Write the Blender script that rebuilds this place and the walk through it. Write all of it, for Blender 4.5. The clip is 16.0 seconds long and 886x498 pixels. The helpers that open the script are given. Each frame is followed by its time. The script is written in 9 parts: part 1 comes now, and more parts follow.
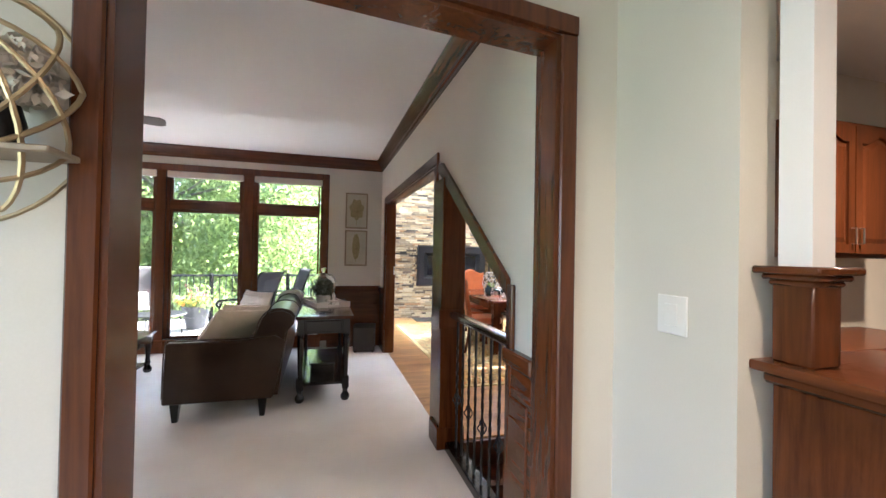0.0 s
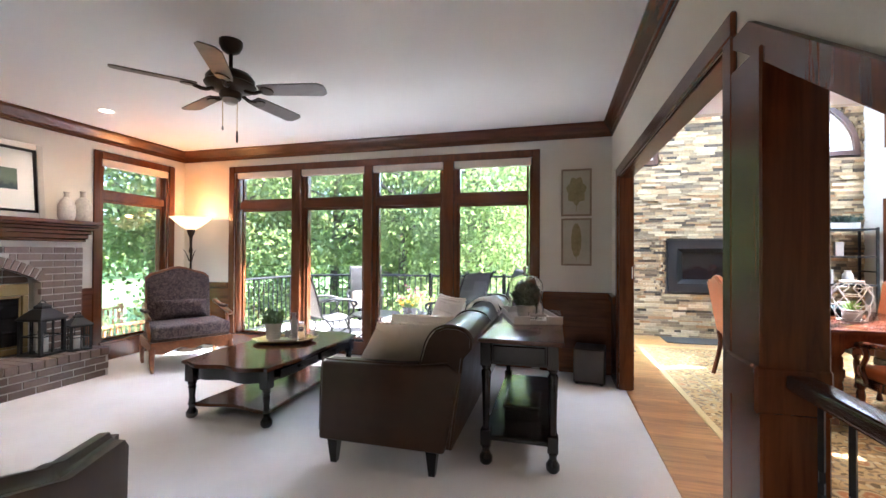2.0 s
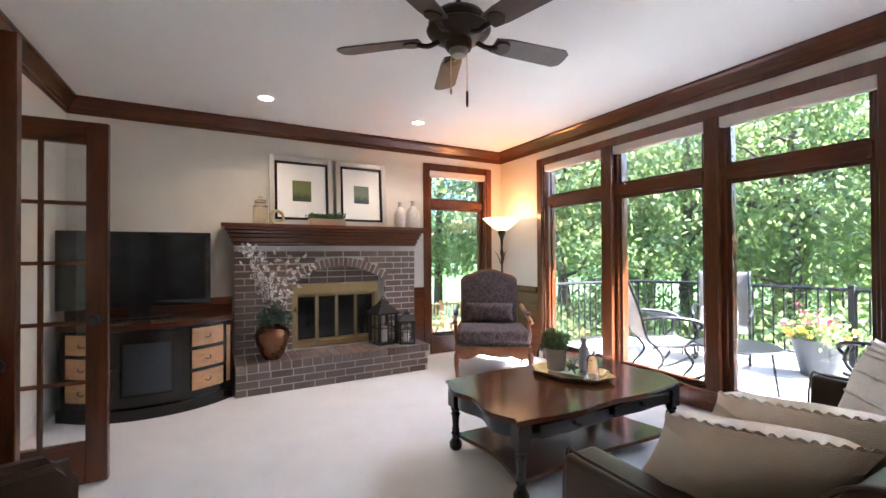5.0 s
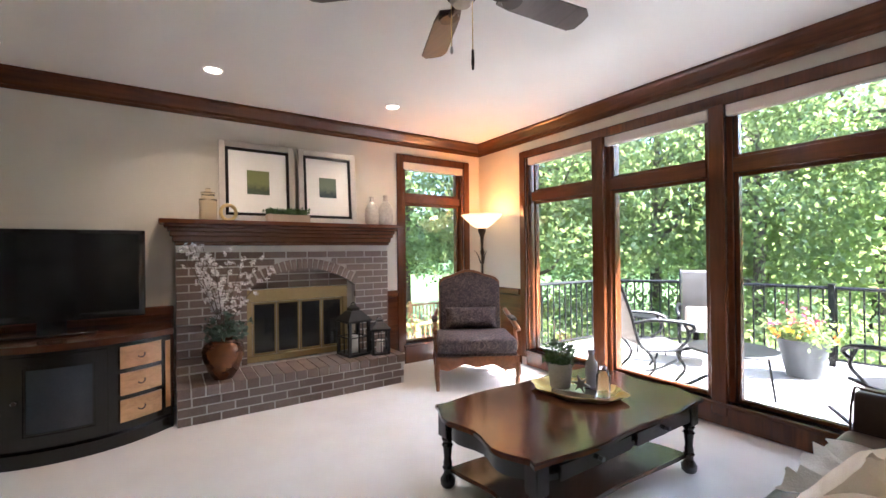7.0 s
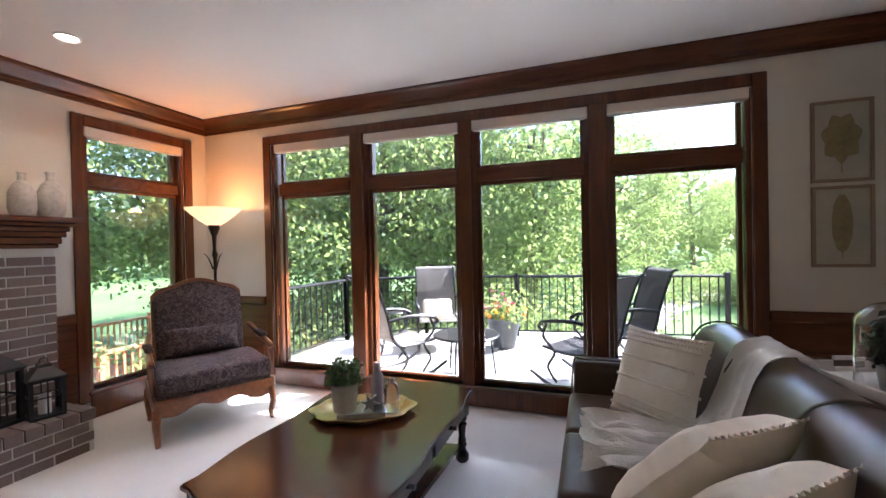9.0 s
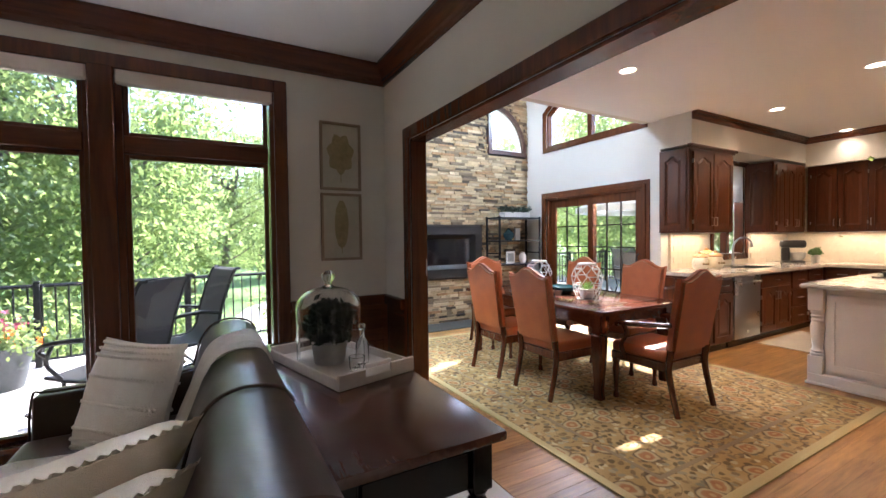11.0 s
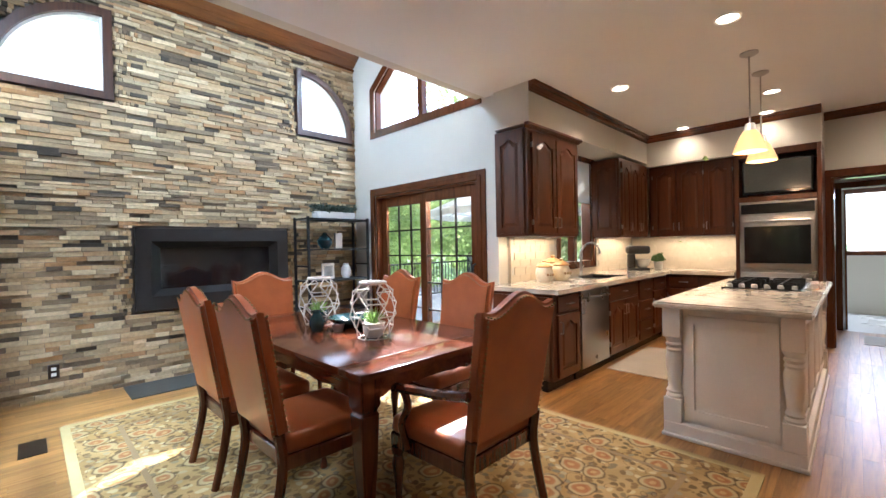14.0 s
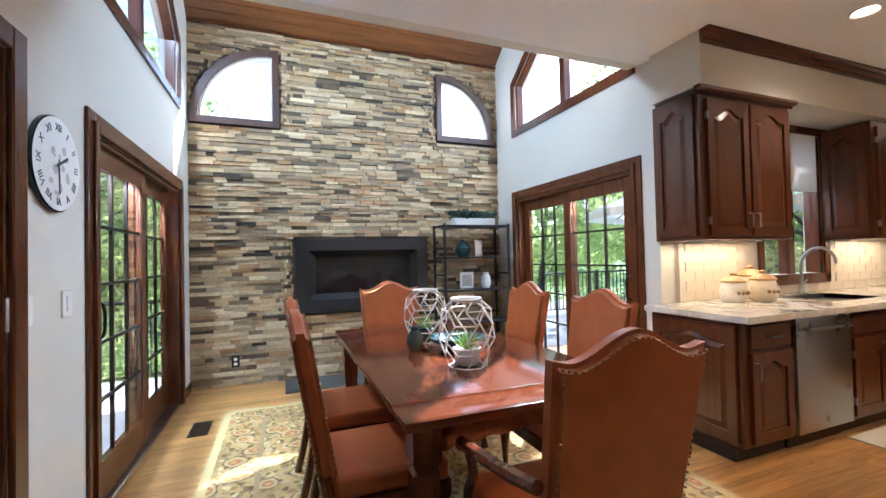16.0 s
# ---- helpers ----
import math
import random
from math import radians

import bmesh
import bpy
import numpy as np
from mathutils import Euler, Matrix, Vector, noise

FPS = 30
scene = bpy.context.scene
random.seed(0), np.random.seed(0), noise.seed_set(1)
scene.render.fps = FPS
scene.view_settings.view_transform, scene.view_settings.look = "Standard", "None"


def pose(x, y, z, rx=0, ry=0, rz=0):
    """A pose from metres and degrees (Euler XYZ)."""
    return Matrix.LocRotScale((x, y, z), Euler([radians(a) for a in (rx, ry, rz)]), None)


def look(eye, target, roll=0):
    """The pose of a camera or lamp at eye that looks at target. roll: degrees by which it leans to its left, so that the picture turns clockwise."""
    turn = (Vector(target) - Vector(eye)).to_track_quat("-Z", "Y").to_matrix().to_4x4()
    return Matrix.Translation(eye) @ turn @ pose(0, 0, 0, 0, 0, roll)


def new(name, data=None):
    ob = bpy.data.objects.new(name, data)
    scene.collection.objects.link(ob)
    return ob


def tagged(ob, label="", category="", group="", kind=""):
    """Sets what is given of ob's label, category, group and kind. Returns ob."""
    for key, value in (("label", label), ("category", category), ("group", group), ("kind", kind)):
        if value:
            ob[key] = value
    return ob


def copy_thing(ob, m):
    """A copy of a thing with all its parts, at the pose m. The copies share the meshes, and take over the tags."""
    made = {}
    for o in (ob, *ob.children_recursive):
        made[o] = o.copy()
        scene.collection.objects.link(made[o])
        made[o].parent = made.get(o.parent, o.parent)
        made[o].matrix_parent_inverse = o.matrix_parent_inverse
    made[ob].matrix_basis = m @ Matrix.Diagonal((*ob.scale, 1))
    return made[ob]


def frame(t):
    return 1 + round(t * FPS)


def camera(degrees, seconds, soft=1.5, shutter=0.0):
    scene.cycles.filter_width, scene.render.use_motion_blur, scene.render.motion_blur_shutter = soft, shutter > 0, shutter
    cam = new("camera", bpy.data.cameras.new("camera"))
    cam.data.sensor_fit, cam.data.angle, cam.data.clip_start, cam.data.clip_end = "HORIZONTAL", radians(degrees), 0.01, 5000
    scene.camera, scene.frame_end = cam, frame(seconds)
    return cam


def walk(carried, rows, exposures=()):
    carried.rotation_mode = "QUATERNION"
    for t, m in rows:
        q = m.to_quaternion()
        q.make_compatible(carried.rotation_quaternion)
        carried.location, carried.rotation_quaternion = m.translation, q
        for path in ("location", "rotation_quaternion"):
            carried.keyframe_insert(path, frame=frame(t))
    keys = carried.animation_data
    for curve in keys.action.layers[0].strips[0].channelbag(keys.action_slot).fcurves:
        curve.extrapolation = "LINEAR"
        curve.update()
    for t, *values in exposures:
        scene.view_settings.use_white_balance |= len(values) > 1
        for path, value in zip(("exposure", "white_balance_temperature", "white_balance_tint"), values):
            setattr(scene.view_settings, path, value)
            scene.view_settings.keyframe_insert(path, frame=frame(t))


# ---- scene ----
cam = camera(93.8, 16.0)
PATH = [
    (0, (0.123, 0.114, 1.394), (0.68, 2.035, 1.419), 1.1),
    (0.5, (0.197, 0.475, 1.34), (0.392, 2.465, 1.357), 0.9),
    (1, (0.276, 0.861, 1.316), (0.219, 2.86, 1.332), 0.5),
    (1.5, (0.331, 1.22, 1.327), (0.043, 3.2, 1.349), 0.4),
    (2, (0.361, 1.541, 1.327), (-0.158, 3.472, 1.347), 0.3),
    (2.5, (0.309, 1.817, 1.32), (-0.454, 3.665, 1.335), 0.1),
    (3, (0.227, 2.093, 1.326), (-0.793, 3.813, 1.343), 0.0),
    (3.5, (0.182, 2.342, 1.321), (-1.082, 3.892, 1.338), -0.3),
    (4, (0.125, 2.514, 1.339), (-1.35, 3.865, 1.36), -0.3),
    (4.5, (0.052, 2.674, 1.333), (-1.596, 3.808, 1.359), -0.4),
    (5, (0.023, 2.827, 1.34), (-1.738, 3.775, 1.36), -0.3),
    (7.5, (-0.643, 2.972, 1.364), (-2.216, 4.207, 1.365), -0.8),
    (8, (-0.828, 3.039, 1.373), (-2.146, 4.543, 1.37), -1.0),
    (8.5, (-0.928, 3.033, 1.383), (-1.941, 4.757, 1.371), -1.2),
    (9, (-0.959, 3.011, 1.399), (-1.623, 4.897, 1.376), -1.2),
    (9.5, (-0.912, 2.99, 1.385), (-1.176, 4.972, 1.358), -1.2),
    (10, (-0.77, 2.997, 1.381), (-0.604, 4.989, 1.343), -1.0),
    (12.5, (0.532, 3.589, 1.291), (2.119, 4.805, 1.247), -0.7),
    (13, (0.825, 3.725, 1.273), (2.427, 4.922, 1.236), -0.8),
    (13.5, (1.114, 3.819, 1.293), (2.652, 5.097, 1.265), -1.0),
    (14, (1.369, 3.855, 1.31), (2.785, 5.268, 1.299), -1.1),
    (14.5, (1.574, 3.951, 1.306), (2.803, 5.529, 1.314), -1.2),
    (15, (1.743, 4.033, 1.315), (2.761, 5.754, 1.335), -1.2),
    (15.5, (1.895, 4.041, 1.325), (2.73, 5.858, 1.358), -1.3),
    (16, (1.997, 4.02, 1.316), (2.717, 5.885, 1.355), -1.3),
]
walk(cam, [(t, look(eye, target, roll)) for t, eye, target, roll in PATH], [(0.0, 3.65, 5500, 14), (1.0, 3.6, 5500, 14), (3.0, 3.55, 5200, 14), (5.0, 3.55, 5300, 14), (7.5, 3.35, 5500, 14), (8.5, 2.82, 5500, 16), (10.0, 2.72, 5500, 18), (12.5, 2.75, 5700, 10), (14.0, 2.6, 5400, 10), (16.0, 2.52, 5250, 10)])

# ---- world, sun and large light ----
SUN_DIR = Vector((-0.735, -0.645, -1.0)).normalized()
world = bpy.data.worlds.new("world")
scene.world = world
world.use_nodes = True
wn = world.node_tree
sky = wn.nodes.new("ShaderNodeTexSky")
sky.sky_type = "NISHITA"
sky.sun_disc = False
sky.sun_elevation = math.asin(-SUN_DIR.z)
sky.sun_rotation = math.atan2(-SUN_DIR.x, -SUN_DIR.y)
sky.air_density, sky.dust_density, sky.ozone_density = 1.0, 1.5, 1.0
wn.links.new(sky.outputs[0], wn.nodes["Background"].inputs[0])
wn.nodes["Background"].inputs[1].default_value = 0.15
sun_data = bpy.data.lights.new("sun", "SUN")
sun_data.energy, sun_data.angle, sun_data.color = 5.0, radians(0.5), (1.0, 0.94, 0.84)
sun = new("sun", sun_data)
sun.rotation_euler = SUN_DIR.to_track_quat("-Z", "Y").to_euler()


def sky_strip(name, at, target, size, power, tone=(0.90, 0.95, 1.0), spread=150):
    """Skylight entering at the head of a window."""
    ld = bpy.data.lights.new(name, "AREA")
    ld.shape, ld.size, ld.size_y, ld.energy, ld.color, ld.spread = "RECTANGLE", size[0], size[1], power, tone, radians(spread)
    new(name, ld).matrix_basis = look(at, target)


sky_strip("skylight_north", (-1.95, 6.59, 2.422), (-1.95, 5.6, 1.45), (4.0, 0.035), 230, spread=104)
# added lamp low outside the sill, imitating light bounced off the deck
sky_strip("deck_bounce_north", (-1.95, 6.74, 0.03), (-1.95, 5.8, 0.6), (4.0, 0.06), 4, (1.0, 0.93, 0.82))
sky_strip("skylight_west", (-5.04, 5.71, 2.422), (-4.05, 5.71, 1.5), (0.84, 0.035), 20, spread=104)
sky_strip("skylight_deck_door", (0.945, 7.59, 1.95), (1.97, 7.59, 1.2), (1.8, 0.06), 36, (0.72, 0.87, 1.0))
sky_strip("skylight_patio_door", (4.865, 7.55, 1.95), (3.84, 7.55, 1.2), (1.75, 0.06), 22, (0.72, 0.87, 1.0))
sky_strip("skylight_gable_east", (4.84, 7.55, 3.9), (3.84, 7.55, 3.0), (0.5, 0.1), 19, (0.72, 0.87, 1.0))
sky_strip("skylight_gable_west", (0.97, 7.55, 3.9), (1.97, 7.55, 3.0), (0.5, 0.1), 19, (0.72, 0.87, 1.0))
sky_strip("skylight_back", (11.68, 3.9, 2.06), (10.7, 3.9, 1.2), (0.85, 0.06), 8)

# fill lamp in an unseen, assumed hall window, added to brighten the hall
ld = bpy.data.lights.new("entry_fill", "AREA")
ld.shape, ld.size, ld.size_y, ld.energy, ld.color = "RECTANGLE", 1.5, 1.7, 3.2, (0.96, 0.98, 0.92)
new("entry_fill", ld).matrix_basis = look((-2.3, 0.15, 1.25), (0.0, 0.3, 1.2))

# ---- materials ----
MATS = {}


def base_mat(name):
    m = bpy.data.materials.new(name)
    m.use_nodes = True
    return m, m.node_tree.nodes, m.node_tree.links, m.node_tree.nodes["Principled BSDF"]


def mixer(nodes, links, fac, a, b):
    mx = nodes.new("ShaderNodeMix")
    mx.data_type = "RGBA"
    links.new(fac, mx.inputs[0])
    for sock, val in ((mx.inputs[6], a), (mx.inputs[7], b)):
        if isinstance(val, tuple):
            sock.default_value = (*val, 1)
        else:
            links.new(val, sock)
    return mx.outputs[2]


def noise_out(nodes, links, vec, scale, detail=4.0, rough=0.6, dist=0.0):
    n = nodes.new("ShaderNodeTexNoise")
    n.inputs["Scale"].default_value, n.inputs["Detail"].default_value = scale, detail
    n.inputs["Roughness"].default_value, n.inputs["Distortion"].default_value = rough, dist
    if vec is not None:
        links.new(vec, n.inputs["Vector"])
    return n.outputs["Fac"]


def ramp(nodes, links, fac, stops):
    r = nodes.new("ShaderNodeValToRGB")
    while len(r.color_ramp.elements) < len(stops):
        r.color_ramp.elements.new(0.5)
    for e, (p, c) in zip(r.color_ramp.elements, stops):
        e.position, e.color = p, (*c, 1) if isinstance(c, tuple) else (c, c, c, 1)
    links.new(fac, r.inputs[0])
    return r.outputs[0]


def coords(nodes, links, scale=(1, 1, 1), offset=None):
    tc = nodes.new("ShaderNodeTexCoord")
    mp = nodes.new("ShaderNodeMapping")
    mp.inputs["Scale"].default_value = scale
    links.new(tc.outputs["Object"], mp.inputs[0])
    if offset is not None:
        links.new(offset, mp.inputs["Location"])
    return mp.outputs[0]


def bump(nodes, links, bsdf, height, strength, dist=0.01):
    b = nodes.new("ShaderNodeBump")
    b.inputs["Strength"].default_value, b.inputs["Distance"].default_value = strength, dist
    links.new(height, b.inputs["Height"])
    links.new(b.outputs[0], bsdf.inputs["Normal"])


def paint(name, a, b, rough=0.5, metal=0.0, big=1.5, fine=60.0, relief=0.1, depth=0.004, coat=0.0, spec=0.5):
    """Two tones mixed at a large and a fine scale, with fine relief."""
    if name in MATS:
        return MATS[name]
    m, n, l, s = base_mat(name)
    v = coords(n, l)
    large, small = noise_out(n, l, v, big, 3), noise_out(n, l, v, fine, 4)
    f = n.new("ShaderNodeMath")
    f.operation = "MULTIPLY_ADD"
    l.new(small, f.inputs[0])
    f.inputs[1].default_value = 0.45
    l.new(large, f.inputs[2])
    col = ramp(n, l, f.outputs[0], ((0.45, a), (0.95, b)))
    l.new(col, s.inputs["Base Color"])
    rr = ramp(n, l, large, ((0.3, max(rough - 0.06, 0.02)), (0.7, min(rough + 0.06, 1.0))))
    l.new(rr, s.inputs["Roughness"])
    s.inputs["Metallic"].default_value = metal
    s.inputs["Specular IOR Level"].default_value = spec
    s.inputs["Coat Weight"].default_value = coat
    s.inputs["Coat Roughness"].default_value = 0.12
    if relief:
        bump(n, l, s, small, relief, depth)
    MATS[name] = m
    return m


def wood(name, dark, light, axis="z", rough=0.3, coat=0.3, scale=1.0, piecewise=False, relief=0.08):
    """Wood with grain along one axis."""
    key = name + axis
    if key in MATS:
        return MATS[key]
    m, n, l, s = base_mat(key)
    sc = [9.0 * scale] * 3
    sc["xyz".index(axis)] = 0.7 * scale
    off = None
    if piecewise:
        oi, gi = n.new("ShaderNodeObjectInfo"), n.new("ShaderNodeNewGeometry")
        ad = n.new("ShaderNodeMath")
        ad.operation = "MULTIPLY_ADD"
        l.new(oi.outputs["Random"], ad.inputs[0])
        ad.inputs[1].default_value = 31.0
        mu = n.new("ShaderNodeMath")
        mu.operation = "MULTIPLY"
        l.new(gi.outputs["Random Per Island"], mu.inputs[0])
        mu.inputs[1].default_value = 47.0
        l.new(mu.outputs[0], ad.inputs[2])
        off = ad.outputs[0]
    v = coords(n, l, sc, off)
    g = noise_out(n, l, v, 1.6, 6, 0.62, 1.4)
    fine = noise_out(n, l, v, 9.0, 3, 0.7)
    f = n.new("ShaderNodeMath")
    f.operation = "MULTIPLY_ADD"
    l.new(fine, f.inputs[0])
    f.inputs[1].default_value = 0.35
    l.new(g, f.inputs[2])
    mid = tuple((x + y) / 2 for x, y in zip(dark, light))
    col = ramp(n, l, f.outputs[0], ((0.42, dark), (0.66, mid), (0.95, light)))
    if piecewise:
        hs = n.new("ShaderNodeHueSaturation")
        sn = n.new("ShaderNodeMath")
        sn.operation = "FRACT"
        l.new(off, sn.inputs[0])
        mr = n.new("ShaderNodeMapRange")
        l.new(sn.outputs[0], mr.inputs[0])
        mr.inputs[3].default_value, mr.inputs[4].default_value = 0.8, 1.2
        l.new(mr.outputs[0], hs.inputs["Value"])
        l.new(col, hs.inputs["Color"])
        col = hs.outputs[0]
    l.new(col, s.inputs["Base Color"])
    s.inputs["Roughness"].default_value = rough
    s.inputs["Coat Weight"].default_value = coat
    s.inputs["Coat Roughness"].default_value = 0.15
    bump(n, l, s, fine, relief, 0.003)
    MATS[key] = m
    return m


def pieces(name, stops, rough=0.8, relief=0.5, fine=35.0, depth=0.01):
    """Stone or brick: each piece takes its own tone."""
    m, n, l, s = base_mat(name)
    oi, gi = n.new("ShaderNodeObjectInfo"), n.new("ShaderNodeNewGeometry")
    ad = n.new("ShaderNodeMath")
    l.new(oi.outputs["Random"], ad.inputs[0])
    l.new(gi.outputs["Random Per Island"], ad.inputs[1])
    fr = n.new("ShaderNodeMath")
    fr.operation = "FRACT"
    l.new(ad.outputs[0], fr.inputs[0])
    col = ramp(n, l, fr.outputs[0], stops)
    tc = n.new("ShaderNodeNewGeometry")
    small = noise_out(n, l, tc.outputs["Position"], fine, 6, 0.65)
    big = noise_out(n, l, tc.outputs["Position"], 7.0, 3)
    tone = ramp(n, l, small, ((0.25, 0.62), (0.75, 1.2)))
    mul = n.new("ShaderNodeMix")
    mul.data_type, mul.blend_type = "RGBA", "MULTIPLY"
    mul.inputs[0].default_value = 0.8
    l.new(col, mul.inputs[6])
    l.new(tone, mul.inputs[7])
    l.new(mul.outputs[2], s.inputs["Base Color"])
    l.new(ramp(n, l, big, ((0.3, rough - 0.12), (0.7, min(1, rough + 0.1)))), s.inputs["Roughness"])
    bump(n, l, s, small, relief, depth)
    MATS[name] = m
    return m


def glow(name, col, strength):
    m, n, l, s = base_mat(name)
    s.inputs["Base Color"].default_value = (*col, 1)
    s.inputs["Emission Color"].default_value = (*col, 1)
    s.inputs["Emission Strength"].default_value = strength
    s.inputs["Roughness"].default_value = 0.5
    MATS[name] = m
    return m


def glass(name, tint=(1, 1, 1), rough=0.0, ior=1.45):
    m, n, l, s = base_mat(name)
    s.inputs["Base Color"].default_value = (*tint, 1)
    s.inputs["Transmission Weight"].default_value = 1.0
    s.inputs["Roughness"].default_value = rough
    s.inputs["IOR"].default_value = ior
    MATS[name] = m
    return m


WALL = paint("wall_paint", (0.59, 0.555, 0.482), (0.65, 0.615, 0.542), 0.75, big=0.8, fine=180, relief=0.12, depth=0.002, spec=0.3)
WHITE = paint("ceiling_paint", (0.74, 0.73, 0.72), (0.79, 0.78, 0.77), 0.9, big=0.6, fine=220, relief=0.2, depth=0.002, spec=0.2)
TRIMX = wood("cherry_trim", (0.046, 0.0130, 0.0040), (0.130, 0.037, 0.0105), "x", 0.27, 0.0)
TRIMY = wood("cherry_trim", (0.046, 0.0130, 0.0040), (0.130, 0.037, 0.0105), "y", 0.27, 0.0)
TRIMZ = wood("cherry_trim", (0.046, 0.0130, 0.0040), (0.130, 0.037, 0.0105), "z", 0.27, 0.0)
CABX = wood("cabinet_wood", (0.034, 0.0088, 0.0025), (0.122, 0.034, 0.0088), "x", 0.3, 0.0)
CABZ = wood("cabinet_wood", (0.034, 0.0088, 0.0025), (0.122, 0.034, 0.0088), "z", 0.3, 0.0)
OAK = wood("oak_floor", (0.165, 0.066, 0.0145), (0.50, 0.258, 0.074), "x", 0.37, 0.0, 1.0, True, 0.05)
TABLEW = wood("table_wood", (0.032, 0.0075, 0.003), (0.125, 0.031, 0.0105), "y", 0.13, 0.0)
TABLEZ = wood("table_wood", (0.032, 0.0075, 0.003), (0.125, 0.031, 0.0105), "z", 0.25, 0.4)
BLACKW = wood("black_wood", (0.003, 0.0022, 0.002), (0.010, 0.006, 0.005), "y", 0.2, 0.0)
COFFEE = wood("coffee_top", (0.028, 0.0085, 0.0038), (0.082, 0.024, 0.0088), "y", 0.14, 0.0)
FRUITW = wood("fruitwood", (0.095, 0.031, 0.010), (0.26, 0.092, 0.030), "x", 0.28, 0.0)
DRAWERW = wood("drawer_wood", (0.28, 0.13, 0.045), (0.50, 0.27, 0.11), "y", 0.4, 0.2)
CARPET = paint("carpet", (0.66, 0.635, 0.595), (0.78, 0.755, 0.72), 0.97, big=1.3, fine=260, relief=0.9, depth=0.008, spec=0.1)
STONE = pieces("ledger_stone", ((0.0, (0.042, 0.032, 0.020)), (0.1, (0.138, 0.096, 0.054)), (0.22, (0.297, 0.206, 0.108)), (0.4, (0.488, 0.351, 0.183)), (0.54, (0.339, 0.180, 0.068)), (0.66, (0.636, 0.492, 0.286)), (0.84, (0.201, 0.145, 0.081)), (1.0, (0.700, 0.542, 0.323))))
BRICK = pieces("brick", ((0.0, (0.115, 0.076, 0.058)), (0.3, (0.17, 0.118, 0.092)), (0.55, (0.14, 0.102, 0.083)), (0.8, (0.195, 0.136, 0.106)), (1.0, (0.15, 0.108, 0.09))), 0.85, 0.35, 60, 0.006)
MORTAR = paint("mortar", (0.42, 0.39, 0.35), (0.55, 0.52, 0.47), 0.95, fine=140, relief=0.6)
DARKBACK = paint("stone_backing", (0.07, 0.06, 0.05), (0.12, 0.10, 0.085), 0.95)
LEATHER = paint("dark_leather", (0.030, 0.0145, 0.0075), (0.056, 0.029, 0.0155), 0.34, big=3, fine=220, relief=0.25, depth=0.002, spec=0.3)
COGNAC = paint("cognac_leather", (0.25, 0.055, 0.013), (0.40, 0.105, 0.026), 0.34, big=4, fine=200, relief=0.2, depth=0.002, coat=0.1)
IRON = paint("black_iron", (0.012, 0.012, 0.013), (0.03, 0.03, 0.03), 0.45, 0.6, fine=120, relief=0.1)
BRONZE = paint("dark_bronze", (0.018, 0.012, 0.009), (0.05, 0.032, 0.022), 0.35, 0.7, fine=90)
BRASS = paint("brass", (0.50, 0.36, 0.15), (0.66, 0.49, 0.23), 0.3, 1.0, fine=90, relief=0.05)
STEEL = paint("stainless_steel", (0.36, 0.35, 0.34), (0.44, 0.43, 0.42), 0.3, 1.0, big=2, fine=150, relief=0.04)
CREAM = paint("cream_fabric", (0.71, 0.61, 0.48), (0.83, 0.74, 0.61), 0.95, big=6, fine=320, relief=0.7, depth=0.004, spec=0.1)
KNIT = paint("knit_wool", (0.70, 0.64, 0.55), (0.82, 0.77, 0.69), 0.95, big=8, fine=150, relief=0.9, depth=0.006, spec=0.1)
ISLAND = paint("island_paint", (0.71, 0.62, 0.52), (0.79, 0.70, 0.60), 0.45, big=2, fine=70, relief=0.05)
GRANITE = paint("granite", (0.40, 0.34, 0.27), (0.72, 0.66, 0.57), 0.15, big=7, fine=55, relief=0.02, coat=0.3)
TILE = paint("backsplash_tile", (0.56, 0.48, 0.37), (0.66, 0.58, 0.46), 0.25, big=3, fine=20, relief=0.03)
PLASTIC_W = paint("white_plastic", (0.72, 0.70, 0.66), (0.78, 0.76, 0.72), 0.4)
BLACKGLOSS = paint("black_gloss", (0.006, 0.006, 0.007), (0.012, 0.012, 0.013), 0.1, relief=0)
DARKMETAL = paint("fireplace_metal", (0.018, 0.016, 0.015), (0.034, 0.030, 0.028), 0.42, 0.3, fine=110)
SLATE = paint("slate", (0.028, 0.025, 0.019), (0.062, 0.055, 0.042), 0.8, fine=30, relief=0.3)
DECK = paint("deck_boards", (0.40, 0.37, 0.34), (0.52, 0.49, 0.46), 0.8, fine=60)
GRASS = paint("lawn", (0.05, 0.10, 0.022), (0.11, 0.19, 0.045), 0.95, big=0.25, fine=9, relief=0.6, depth=0.05)
CONCRETE = paint("path_concrete", (0.30, 0.28, 0.25), (0.40, 0.38, 0.34), 0.9)
BARK = paint("bark", (0.06, 0.045, 0.033), (0.13, 0.10, 0.075), 0.95, big=5, fine=25, relief=0.8, depth=0.03)
WINDOW = glass("window_glass")
CLEAR = glass("clear_glass")
SHADE_CLOTH = paint("shade_cloth", (0.62, 0.55, 0.47), (0.70, 0.63, 0.55), 0.9, fine=90)
GREYW = paint("grey_bottle", (0.34, 0.31, 0.32), (0.46, 0.42, 0.43), 0.25, fine=12, relief=0.02)
GREEN = paint("boxwood_leaf", (0.025, 0.06, 0.014), (0.07, 0.14, 0.035), 0.6, big=20, fine=60)
SUCC = paint("succulent_leaf", (0.16, 0.30, 0.05), (0.30, 0.45, 0.10), 0.5, big=20)
POTGREY = paint("pot_cement", (0.36, 0.34, 0.31), (0.48, 0.46, 0.42), 0.85, big=8)
TEAL = paint("dark_teal_glass", (0.012, 0.035, 0.038), (0.03, 0.06, 0.065), 0.1, relief=0)
